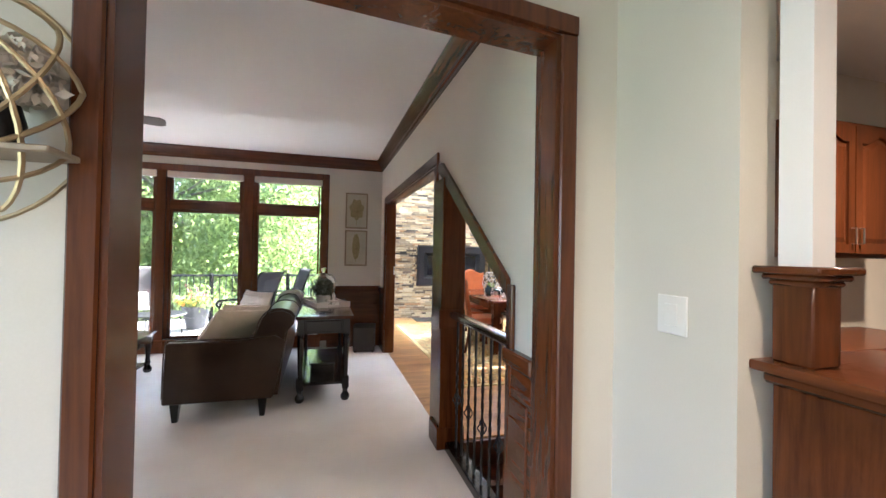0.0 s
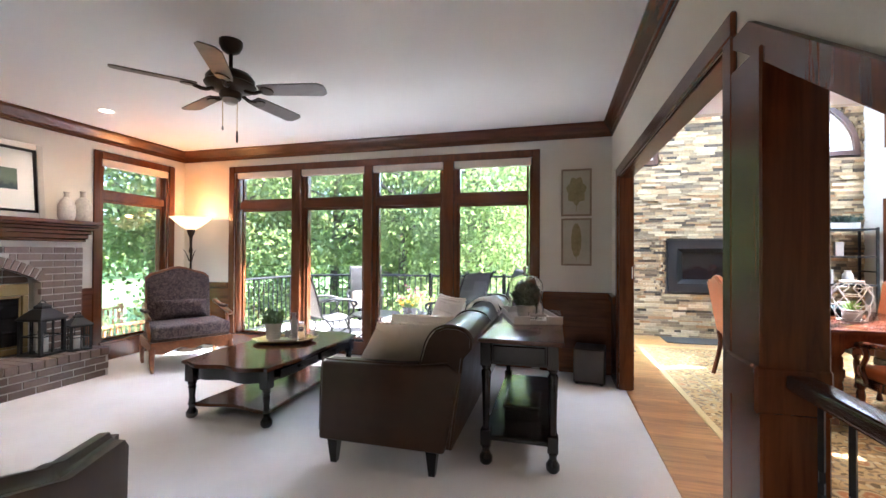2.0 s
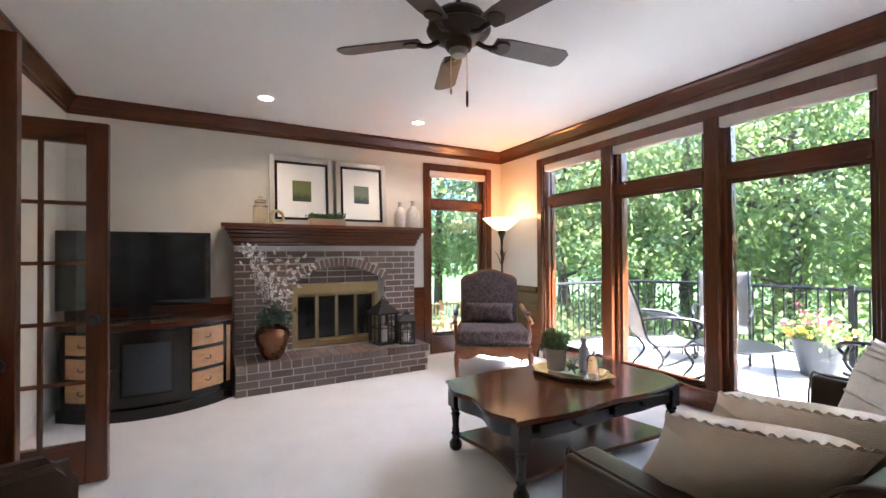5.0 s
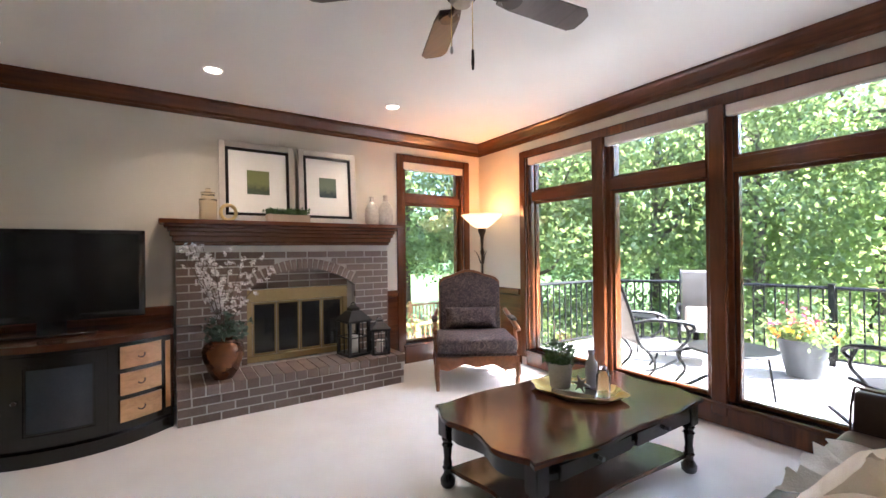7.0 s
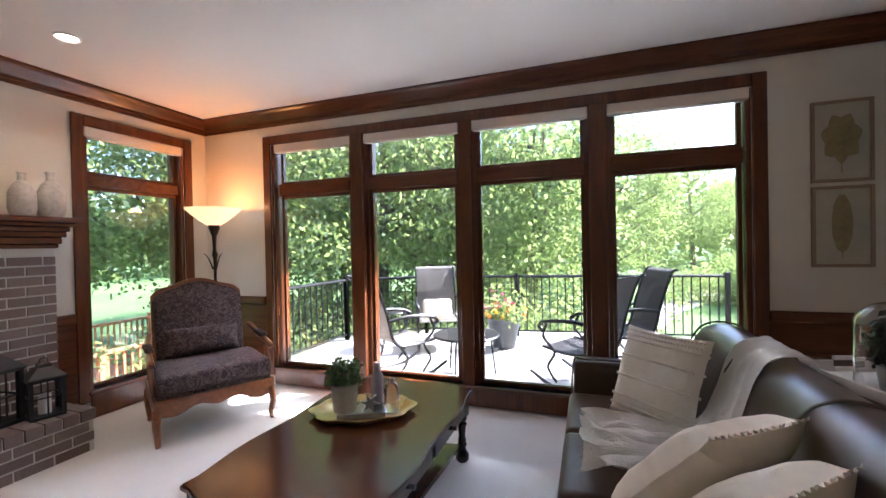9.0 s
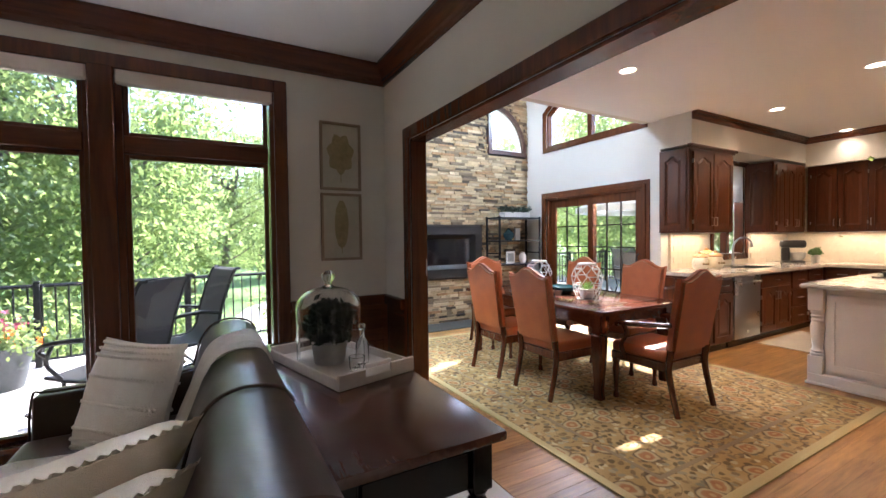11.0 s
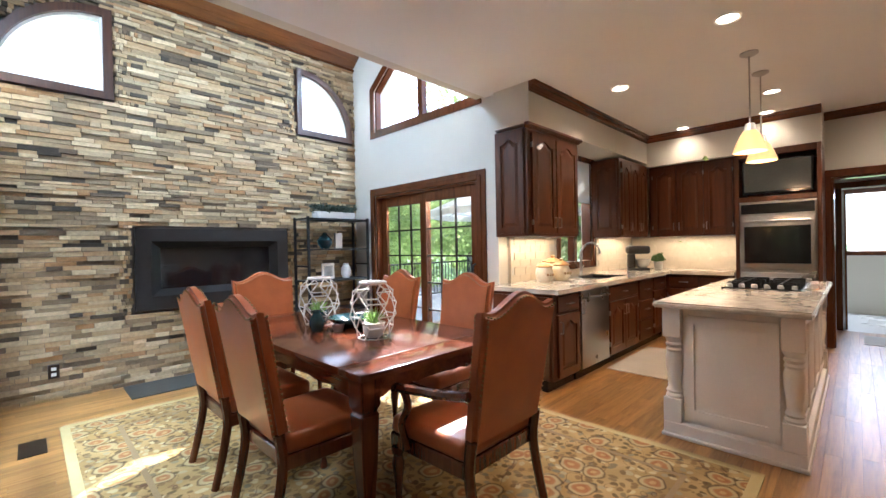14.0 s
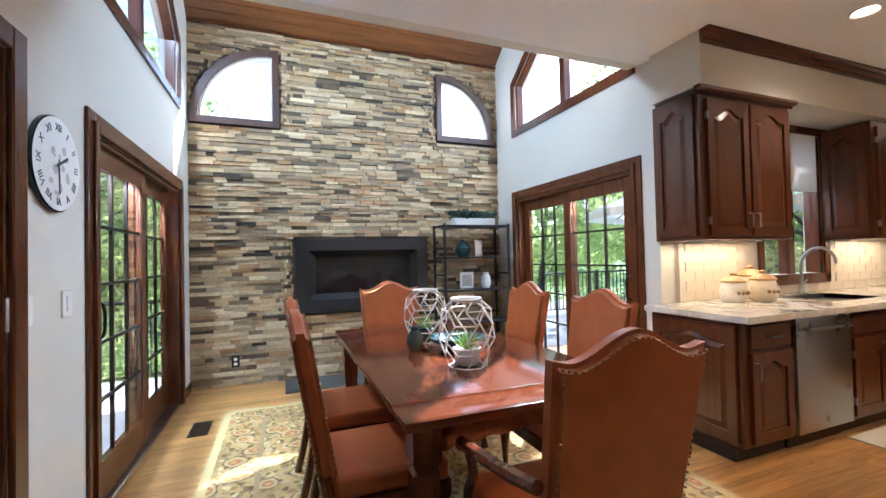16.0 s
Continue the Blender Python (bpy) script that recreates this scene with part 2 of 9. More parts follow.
COPPER = paint("copper_glaze", (0.085, 0.026, 0.007), (0.22, 0.072, 0.017), 0.14, 0.55, big=5, fine=20, relief=0.02, coat=0.5)
SLING = paint("sling_mesh", (0.20, 0.18, 0.165), (0.28, 0.255, 0.235), 0.8, fine=300, relief=0.3)
SLINGD = paint("dark_wicker", (0.03, 0.028, 0.028), (0.07, 0.065, 0.065), 0.6, fine=200, relief=0.6)


def damask():
    m, n, l, s = base_mat("damask")
    v = coords(n, l)
    a = noise_out(n, l, v, 14, 2, 0.5, 2.5)
    w = noise_out(n, l, v, 240, 2)
    base = ramp(n, l, a, ((0.40, (0.030, 0.018, 0.020)), (0.46, (0.06, 0.036, 0.034)), (0.50, (0.14, 0.103, 0.09)), (0.54, (0.075, 0.05, 0.05)), (0.60, (0.034, 0.02, 0.023))))
    l.new(base, s.inputs["Base Color"])
    s.inputs["Roughness"].default_value = 0.9
    bump(n, l, s, w, 0.5, 0.003)
    return m


def rug_mat():
    """Gold and cream wool with rust palmettes, small olive leaves and thin dark vines."""
    m, n, l, s = base_mat("oriental_rug")
    v = coords(n, l)
    warp = n.new("ShaderNodeVectorMath")
    warp.operation = "MULTIPLY_ADD"
    nz = n.new("ShaderNodeTexNoise")
    nz.inputs["Scale"].default_value = 7.0
    l.new(v, nz.inputs["Vector"])
    l.new(nz.outputs["Color"], warp.inputs[0])
    warp.inputs[1].default_value = (0.09, 0.09, 0.0)
    l.new(v, warp.inputs[2])
    w = warp.outputs[0]

    def cells(scale):
        t = n.new("ShaderNodeTexVoronoi")
        t.voronoi_dimensions = "2D"
        t.inputs["Scale"].default_value = scale
        l.new(w, t.inputs["Vector"])
        return t.outputs["Distance"], t.outputs["Color"]

    ground = ramp(n, l, noise_out(n, l, v, 1.6, 2), ((0.38, (0.28, 0.160, 0.049)), (0.52, (0.36, 0.232, 0.088)), (0.64, (0.245, 0.148, 0.052))))
    d2, c2 = cells(19.0)
    leafy = ramp(n, l, c2, ((0.2, (0.10, 0.062, 0.022)), (0.45, (0.20, 0.115, 0.04)), (0.6, (0.15, 0.12, 0.07)), (0.8, (0.45, 0.34, 0.17))))
    col = mixer(n, l, ramp(n, l, d2, ((0.30, 0.9), (0.42, 0.0))), ground, leafy)
    vine = noise_out(n, l, v, 4.2, 1, 0.4, 1.6)
    col = mixer(n, l, ramp(n, l, vine, ((0.488, 0.0), (0.5, 0.85), (0.512, 0.0))), col, (0.09, 0.04, 0.018))
    d1, c1 = cells(4.4)
    ring = ramp(n, l, d1, ((0.05, (0.38, 0.22, 0.08)), (0.09, (0.27, 0.10, 0.032)), (0.16, (0.29, 0.125, 0.042)), (0.20, (0.37, 0.265, 0.125)), (0.25, (0.35, 0.245, 0.11)), (0.29, (0.08, 0.046, 0.02))))
    col = mixer(n, l, ramp(n, l, d1, ((0.29, 0.85), (0.34, 0.0))), col, ring)
    fine = noise_out(n, l, v, 200, 3)
    l.new(col, s.inputs["Base Color"])
    s.inputs["Roughness"].default_value = 0.95
    s.inputs["Specular IOR Level"].default_value = 0.15
    bump(n, l, s, fine, 0.6, 0.004)
    return m


def leaf_mat(name, a, mid, b):
    m, n, l, s = base_mat(name)
    gi = n.new("ShaderNodeNewGeometry")
    oi = n.new("ShaderNodeObjectInfo")
    ad = n.new("ShaderNodeMath")
    ad.operation = "MULTIPLY_ADD"
    l.new(oi.outputs["Random"], ad.inputs[0])
    ad.inputs[1].default_value = 0.5
    hf = n.new("ShaderNodeMath")
    hf.operation = "MULTIPLY"
    hf.inputs[1].default_value = 0.5
    l.new(gi.outputs["Random Per Island"], hf.inputs[0])
    l.new(hf.outputs[0], ad.inputs[2])
    l.new(ramp(n, l, ad.outputs[0], ((0.1, a), (0.5, mid), (0.9, b))), s.inputs["Base Color"])
    s.inputs["Roughness"].default_value = 0.75
    s.inputs["Specular IOR Level"].default_value = 0.25
    tr = n.new("ShaderNodeBsdfTranslucent")
    tr.inputs[0].default_value = (b[0] * 1.6, b[1] * 1.6, b[2] * 1.3, 1)
    mx = n.new("ShaderNodeMixShader")
    mx.inputs[0].default_value = 0.58
    l.new(s.outputs[0], mx.inputs[1])
    l.new(tr.outputs[0], mx.inputs[2])
    l.new(mx.outputs[0], n["Material Output"].inputs[0])
    return m


def thin_cloth(name, tone, share):
    """Light cloth, partly lit through from behind."""
    m, n, l, s = base_mat(name)
    v = coords(n, l)
    l.new(ramp(n, l, noise_out(n, l, v, 90, 3), ((0.3, tuple(0.9 * c for c in tone)), (0.7, tone))), s.inputs["Base Color"])
    s.inputs["Roughness"].default_value = 0.9
    tr = n.new("ShaderNodeBsdfTranslucent")
    tr.inputs[0].default_value = (*tone, 1)
    mx = n.new("ShaderNodeMixShader")
    mx.inputs[0].default_value = share
    l.new(s.outputs[0], mx.inputs[1])
    l.new(tr.outputs[0], mx.inputs[2])
    l.new(mx.outputs[0], n["Material Output"].inputs[0])
    return m


DAMASK, RUG = damask(), rug_mat()
LEAF = leaf_mat("tree_leaf", (0.058, 0.098, 0.042), (0.115, 0.168, 0.098), (0.20, 0.25, 0.10))

# ---- geometry helpers ----


def bm_new():
    return bmesh.new()


def box(bm, x0, x1, y0, y1, z0, z1, bevel=0.0, seg=1):
    m = Matrix.LocRotScale(((x0 + x1) / 2, (y0 + y1) / 2, (z0 + z1) / 2), None, (abs(x1 - x0), abs(y1 - y0), abs(z1 - z0)))
    vs = bmesh.ops.create_cube(bm, size=1, matrix=m)["verts"]
    if bevel:
        es = list({e for v in vs for e in v.link_edges})
        bmesh.ops.bevel(bm, geom=es, offset=bevel, segments=seg, profile=0.6, affect="EDGES")
    return bm


def prism(bm, pts, vec):
    """A solid from a flat outline pts pushed along vec."""
    vec = Vector(vec)
    a = [bm.verts.new(p) for p in pts]
    b = [bm.verts.new(Vector(p) + vec) for p in pts]
    k = len(pts)
    fs = [bm.faces.new(a[::-1]), bm.faces.new(b)]
    fs += [bm.faces.new((a[i], a[(i + 1) % k], b[(i + 1) % k], b[i])) for i in range(k)]
    bmesh.ops.recalc_face_normals(bm, faces=fs)
    return bm


def lathe(bm, prof, at=(0, 0, 0), seg=20, close=True):
    """Turned shape: prof is a run of (radius, height)."""
    rings = []
    for r, z in prof:
        rings.append([bm.verts.new((at[0] + max(r, 0.0005) * math.cos(2 * math.pi * i / seg), at[1] + max(r, 0.0005) * math.sin(2 * math.pi * i / seg), at[2] + z)) for i in range(seg)])
    fs = []
    for a, b in zip(rings, rings[1:]):
        fs += [bm.faces.new((a[i], a[(i + 1) % seg], b[(i + 1) % seg], b[i])) for i in range(seg)]
    if close:
        fs += [bm.faces.new(rings[0][::-1]), bm.faces.new(rings[-1])]
    bmesh.ops.recalc_face_normals(bm, faces=fs)
    return bm


def tube(bm, pts, r, seg=8, r_end=None):
    """A round bar along a run of points."""
    pts = [Vector(p) for p in pts]
    rings, k = [], len(pts)
    side = None
    for i, p in enumerate(pts):
        d = (pts[min(i + 1, k - 1)] - pts[max(i - 1, 0)]).normalized()
        if side is None:
            side = d.orthogonal().normalized()
        side = (side - d * side.dot(d)).normalized()
        up = d.cross(side)
        rad = r if r_end is None else r + (r_end - r) * i / (k - 1)
        rings.append([bm.verts.new(p + (side * math.cos(2 * math.pi * j / seg) + up * math.sin(2 * math.pi * j / seg)) * rad) for j in range(seg)])
    fs = []
    for a, b in zip(rings, rings[1:]):
        fs += [bm.faces.new((a[j], a[(j + 1) % seg], b[(j + 1) % seg], b[j])) for j in range(seg)]
    fs += [bm.faces.new(rings[0][::-1]), bm.faces.new(rings[-1])]
    bmesh.ops.recalc_face_normals(bm, faces=fs)
    return bm


def curve_pts(pts, n=6):
    """Smooth run through points."""
    p = [Vector(q) for q in pts]
    p = [2 * p[0] - p[1]] + p + [2 * p[-1] - p[-2]]
    out = []
    for i in range(1, len(p) - 2):
        for j in range(n):
            t = j / n
            a, b, c, d = p[i - 1], p[i], p[i + 1], p[i + 2]
            out.append(0.5 * (2 * b + (c - a) * t + (2 * a - 5 * b + 4 * c - d) * t * t + (3 * b - a - 3 * c + d) * t ** 3))
    out.append(p[-2])
    return out


def mesh_of(name, bm, material, smooth=True):
    me = bpy.data.meshes.new(name)
    bm.to_mesh(me)
    bm.free()
    me.materials.append(material)
    if smooth:
        me.polygons.foreach_set("use_smooth", [True] * len(me.polygons))
        me.set_sharp_from_angle(angle=radians(38))
    return me


def part(name, bm, material, parent, label="", smooth=True):
    ob = new(name, mesh_of(name, bm, material, smooth))
    ob.parent = parent
    if label:
        ob["label"] = label
    return ob


def structure(name, bm, material, label="", smooth=False):
    ob = new(name, mesh_of(name, bm, material, smooth))
    return tagged(ob, label, kind="structure")


def thing(name, label, category, at=(0, 0, 0), rz=0.0, group=""):
    ob = new(name)
    ob.empty_display_size = 0.1
    ob.matrix_basis = pose(*at, 0, 0, rz)
    return tagged(ob, label, category, group)


def single(name, bm, material, label, category, group="", smooth=True):
    return tagged(new(name, mesh_of(name, bm, material, smooth)), label, category, group)


def panel_wall(bm, axis, d0, d1, u0, u1, z0, z1, holes=()):
    """A wall d0..d1 thick, across u0..u1, with square holes (u0, u1, z0, z1)."""
    us = sorted({u0, u1, *[h[0] for h in holes], *[h[1] for h in holes]})
    for a, b in zip(us, us[1:]):
        mid = (a + b) / 2
        cut = sorted((h[2], h[3]) for h in holes if h[0] < mid < h[1])
        z = z0
        for c0, c1 in cut + [(z1, z1)]:
            if c0 > z + 1e-4:
                if axis == "y":
                    box(bm, a, b, d0, d1, z, c0)
                else:
                    box(bm, d0, d1, a, b, z, c0)
            z = max(z, c1)
    return bm


N_Y, W_X, E_X, D_X, S_Y, EX = 6.43, -4.885, 0.975, 1.09, 8.97, 4.71
CEIL, KCEIL = 2.775, 2.83

# ---- large structure: living room ----
bm = bm_new()
box(bm, W_X - 0.2, E_X + 0.06, 1.5, N_Y + 0.0, -0.12, 0.0)
box(bm, -2.2, 1.2, -1.6, 1.5, -0.12, 0.0)
structure("floor_carpet", bm, CARPET, "cream cut-pile carpet")
bm = panel_wall(bm_new(), "y", N_Y, N_Y + 0.2, W_X - 0.2, E_X, 0, CEIL, [(-4.0, 0.11, 0.19, 2.44)])
structure("wall_north", bm, WALL, "beige painted wall round the windows")
bm = panel_wall(bm_new(), "x", W_X - 0.2, W_X, 1.3, N_Y, 0, CEIL, [(5.265, 6.16, 0.24, 2.44)])
structure("wall_west", bm, WALL, "beige painted fireplace wall")
bm = panel_wall(bm_new(), "y", 1.46, 1.6, W_X, 1.2, 0, CEIL, [(-3.2, -1.95, 0, 2.13), (-0.97, 0.947, 0, CEIL)])
structure("wall_south", bm, WALL, "beige painted wall with two doorways")
bm = panel_wall(bm_new(), "x", E_X, D_X, 1.6, N_Y + 0.2, 0, KCEIL, [(3.27, 5.93, 0, 2.09), (1.9, 3.03, 0, 1.95)])
prism(bm, [(E_X, 1.9, 1.2), (E_X, 1.9, 1.95), (E_X, 3.03, 1.95)], (D_X - E_X, 0, 0))
structure("wall_partition", bm, WALL, "painted partition with a wide opening and a sloping opening")
bm = box(bm_new(), W_X - 0.2, E_X, 1.5, N_Y + 0.2, CEIL, CEIL + 0.15)
structure("ceiling_living", bm, WHITE, "white painted ceiling")

# hall behind the first doorway
bm = bm_new()
panel_wall(bm, "y", -1.8, -1.6, -2.2, 8.6, 0, KCEIL)
panel_wall(bm, "x", 8.4, 8.6, -1.6, 1.5, 0, KCEIL)
# the hole is an assumed window, out of view, for the fill lamp
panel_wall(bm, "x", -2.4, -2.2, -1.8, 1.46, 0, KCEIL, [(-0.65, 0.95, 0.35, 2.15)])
structure("wall_hall", bm, WALL, "beige painted hall walls")
# casing of the assumed window, never in view
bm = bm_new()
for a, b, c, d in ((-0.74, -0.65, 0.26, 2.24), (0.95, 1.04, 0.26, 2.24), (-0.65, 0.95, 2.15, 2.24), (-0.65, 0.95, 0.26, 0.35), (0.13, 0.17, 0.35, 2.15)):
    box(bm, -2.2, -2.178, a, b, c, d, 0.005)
structure("trim_assumed_window", bm, TRIMZ, "cherry-stained casing of an unseen hall window, added for light")
bm = bm_new()
panel_wall(bm, "x", 1.2, 1.33, 0.965, 1.6, 0, KCEIL)
structure("wall_hall_east", bm, WALL, "beige painted wall with a light switch")
bm = box(bm_new(), -2.4, 8.6, -1.8, 1.5, KCEIL, KCEIL + 0.15)
structure("ceiling_hall", bm, WHITE)

# ---- dining room and kitchen shell ----
bm = panel_wall(bm_new(), "x", 0.94, D_X, N_Y + 0.2, S_Y + 0.2, 0, 5.2, [(6.65, 8.53, 0, 2.0), (6.62, 8.5, 2.85, 4.15)])
prism(bm, [(0.94, 8.5, 3.4), (0.94, 8.5, 4.15), (0.94, 7.5, 4.15)], (0.15, 0, 0))
prism(bm, [(0.94, 6.62, 3.4), (0.94, 6.62, 4.15), (0.94, 7.5, 4.15)], (0.15, 0, 0))
structure("wall_dining_west", bm, WALL, "pale painted wall with sliding door")
bm = panel_wall(bm_new(), "x", EX, EX + 0.16, 6.4, S_Y + 0.2, 0, 5.2, [(6.65, 8.46, 0, 2.0), (6.66, 8.45, 2.86, 4.1)])
prism(bm, [(EX, 8.45, 3.42), (EX, 8.45, 4.1), (EX, 7.55, 4.1)], (0.16, 0, 0))
prism(bm, [(EX, 6.66, 3.42), (EX, 6.66, 4.1), (EX, 7.55, 4.1)], (0.16, 0, 0))
structure("wall_dining_east", bm, WALL, "pale painted wall with sliding door and gable window")
QW = [(1.19, 1.91, 2.85, 3.57, -1), (3.91, 4.58, 2.86, 3.57, 1)]


def quarter_fill(bm, x0, x1, z0, z1, way, y0, y1, seg=14):
    """The corner outside a quarter-round window."""
    w, h = x1 - x0, z1 - z0
    cx = x0 if way > 0 else x1
    pts = [(cx + way * w, y0, z0), (cx + way * w, y0, z1), (cx, y0, z1)]
    pts += [(cx + way * w * math.sin(a), y0, z0 + h * math.cos(a)) for a in [math.pi / 2 * i / seg for i in range(1, seg)]]
    return prism(bm, pts, (0, y1 - y0, 0))


bm = panel_wall(bm_new(), "y", S_Y, S_Y + 0.1, 0.94, EX + 0.16, 0, 5.2, [q[:4] for q in QW])
for q in QW:
    quarter_fill(bm, *q, S_Y, S_Y + 0.1)
stone_wall = structure("wall_stone", bm, DARKBACK, "split-face ledger stone wall in grey, tan and cream")
bm = box(bm_new(), 1.0, 9.0, 1.5, 6.54, KCEIL, KCEIL + 0.15)
structure("ceiling_kitchen", bm, WHITE, "white painted ceiling")
bm = bm_new()
panel_wall(bm, "y", 6.54, 6.64, 1.0, EX + 0.16, KCEIL + 0.002, 5.2)
structure("wall_above_edge", bm, WALL)
# sloping board ceiling
bm = bm_new()
K = 0.77
for k in range(20):
    y1 = S_Y + 0.05 - k * 0.085
    y0 = y1 - 0.076
    if y0 < 7.5:
        break
    za, zb = 3.85 + K * (S_Y - y1), 3.85 + K * (S_Y - y0)
    prism(bm, [(1.0, y1, za), (1.0, y0, zb), (1.0, y0, zb + 0.03), (1.0, y1, za + 0.03)], (3.8, 0, 0))
prism(bm, [(1.0, S_Y + 0.2, 3.73), (1.0, 7.45, 5.06), (1.0, 7.45, 5.2), (1.0, S_Y + 0.2, 3.87)], (3.8, 0, 0))
prism(bm, [(1.0, 7.52, 4.97), (1.0, 6.5, 4.2), (1.0, 6.5, 4.4), (1.0, 7.52, 5.2)], (3.8, 0, 0))
structure("ceiling_boards", bm, wood("ceiling_board", (0.10, 0.033, 0.009), (0.23, 0.085, 0.022), "x", 0.3, 0.0), "sloping tongue-and-groove board ceiling")
# kitchen walls
bm = panel_wall(bm_new(), "y", 6.4, 6.55, EX + 0.16, 8.4, 0, KCEIL, [(5.9, 6.78, 1.09, 2.38)])
structure("wall_kitchen_north", bm, WALL, "cream painted kitchen wall")
bm = panel_wall(bm_new(), "x", 8.2, 8.35, 1.5, 6.4, 0, KCEIL, [(3.3, 4.06, 0, 2.05)])
structure("wall_kitchen_east", bm, WALL, "cream painted kitchen wall with doorway")
bm = panel_wall(bm_new(), "y", 2.3, 2.45, 2.2, 8.2, 0, KCEIL)
structure("wall_kitchen_south", bm, WALL)
bm = box(bm_new(), 4.665, 8.2, 5.99, 6.399, 2.45, KCEIL)
box(bm, 7.72, 8.2, 4.12, 5.99, 2.4, KCEIL)
structure("soffit", bm, WALL, "painted soffit above the wall cabinets")
# room beyond the kitchen doorway
bm = bm_new()
panel_wall(bm, "x", 11.6, 11.75, 2.2, 5.4, 0, 2.6, [(3.45, 4.35, 1.1, 2.1)])
panel_wall(bm, "y", 2.1, 2.25, 8.35, 11.6, 0, 2.6)
panel_wall(bm, "y", 5.3, 5.45, 8.35, 11.6, 0, 2.6)
panel_wall(bm, "x", 9.6, 9.7, 2.25, 5.3, 0, 2.6, [(3.25, 4.0, 0, 2.03)])
structure("wall_back_room", bm, WALL, "pale walls of the room beyond")
bm = box(bm_new(), 8.35, 11.75, 2.1, 5.45, 2.6, 2.72)
structure("ceiling_back_room", bm, WHITE)

# wood floor bed, with the stairwell left open
bm = bm_new()
box(bm, E_X + 0.06, 9.6, 3.05, S_Y + 0.2, -0.14, -0.012)
box(bm, 2.1, 9.6, -1.8, 3.05, -0.14, -0.012)
box(bm, 1.2, 2.1, -1.6, 1.6, -0.14, -0.012)
floor_wood = structure("floor_wood", bm, paint("floor_joint", (0.05, 0.02, 0.008), (0.09, 0.035, 0.012), 0.6), "honey-coloured oak strip floor")
bm = box(bm_new(), 9.6, 11.7, 2.1, 5.45, -0.14, 0.0)
structure("floor_back_room", bm, paint("pale_tile", (0.55, 0.53, 0.49), (0.65, 0.63, 0.6), 0.3))
bm = bm_new()
for k in range(9):
    box(bm, D_X, 2.1, 3.05 - 0.27 * (k + 1), 3.05 - 0.27 * k, -0.19 * (k + 1) - 0.04, -0.19 * (k + 1))
    box(bm, D_X, 2.1, 3.05 - 0.27 * k - 0.02, 3.05 - 0.27 * k, -0.19 * (k + 1), -0.19 * k)
structure("stairs", bm, CABX, "dark wooden stairs going down")
bm = bm_new()
panel_wall(bm, "x", D_X - 0.1, D_X - 0.001, 0.4, 3.2, -2.2, -0.14)
panel_wall(bm, "x", 2.1, 2.2, 0.4, 3.2, -2.2, 0.0)
panel_wall(bm, "x", 2.1, 2.2, 1.6, 2.3, 0.0, KCEIL)
box(bm, D_X, 2.1, 0.4, 0.5, -2.2, -0.14)
structure("wall_stairwell", bm, WALL)

# ---- trim ----


def frame_trim(axis, d0, d1, u0, u1, z0, z1, w, name, mats=(TRIMX, TRIMZ), foot=False, label="dark cherry-stained window casing"):
    """Casing round an opening: w wide, from d0 to d1, outside u0..u1, z0..z1."""
    bm = bm_new()

    def bx(a, b, c, d):
        if axis == "y":
            box(bm, a, b, min(d0, d1), max(d0, d1), c, d, 0.006)
        else:
            box(bm, min(d0, d1), max(d0, d1), a, b, c, d, 0.006)

    bx(u0 - w, u0, z0 if foot else z0 - w, z1)
    bx(u1, u1 + w, z0 if foot else z0 - w, z1)
    bx(u0 - w, u1 + w, z1, z1 + w)
    if not foot:
        bx(u0, u1, z0 - w, z0)
    return structure(name, bm, mats[1], label)


def crown(name, pts, z, out_x, out_y, mat, size=(0.1, 0.15)):
    """Crown moulding along a straight wall between two points."""
    (x0, y0), (x1, y1) = pts
    p, h = size
    prof = [(0, 0), (p, 0), (p, -0.02), (p * 0.82, -0.035), (p * 0.6, -h * 0.42), (p * 0.32, -h * 0.66), (p * 0.28, -h * 0.8), (p * 0.16, -h * 0.84), (p * 0.14, -h), (0, -h)]
    bm = prism(bm_new(), [(x0 + o * out_x, y0 + o * out_y, z + q) for o, q in prof], (x1 - x0, y1 - y0, 0))
    return structure(name, bm, mat, "dark cherry crown moulding")


crown("trim_crown_north", ((W_X, N_Y), (E_X, N_Y)), CEIL, 0, -1, TRIMX)
crown("trim_crown_west", ((W_X, 1.6), (W_X, N_Y)), CEIL, 1, 0, TRIMY)
crown("trim_crown_east", ((E_X, 1.6), (E_X, N_Y)), CEIL, -1, 0, TRIMY)
crown("trim_crown_south", ((W_X, 1.6), (E_X, 1.6)), CEIL, 0, 1, TRIMX)
crown("trim_crown_soffit", ((4.665, 5.99), (7.72, 5.99)), KCEIL, 0, -1, TRIMX, (0.07, 0.09))
crown("trim_crown_soffit_east", ((7.72, 4.12), (7.72, 5.99)), KCEIL, -1, 0, TRIMY, (0.07, 0.09))
crown("trim_crown_kitchen_east", ((8.2, 2.45), (8.2, 4.12)), KCEIL, -1, 0, TRIMY, (0.07, 0.09))
crown("trim_crown_kitchen_south", ((4.0, 2.83), (8.2, 2.83)), KCEIL, 0, 1, TRIMX, (0.07, 0.09))
bm = panel_wall(bm_new(), "y", 2.45, 2.83, 4.0, 8.2, 2.15, KCEIL)
structure("soffit_south", bm, WALL)


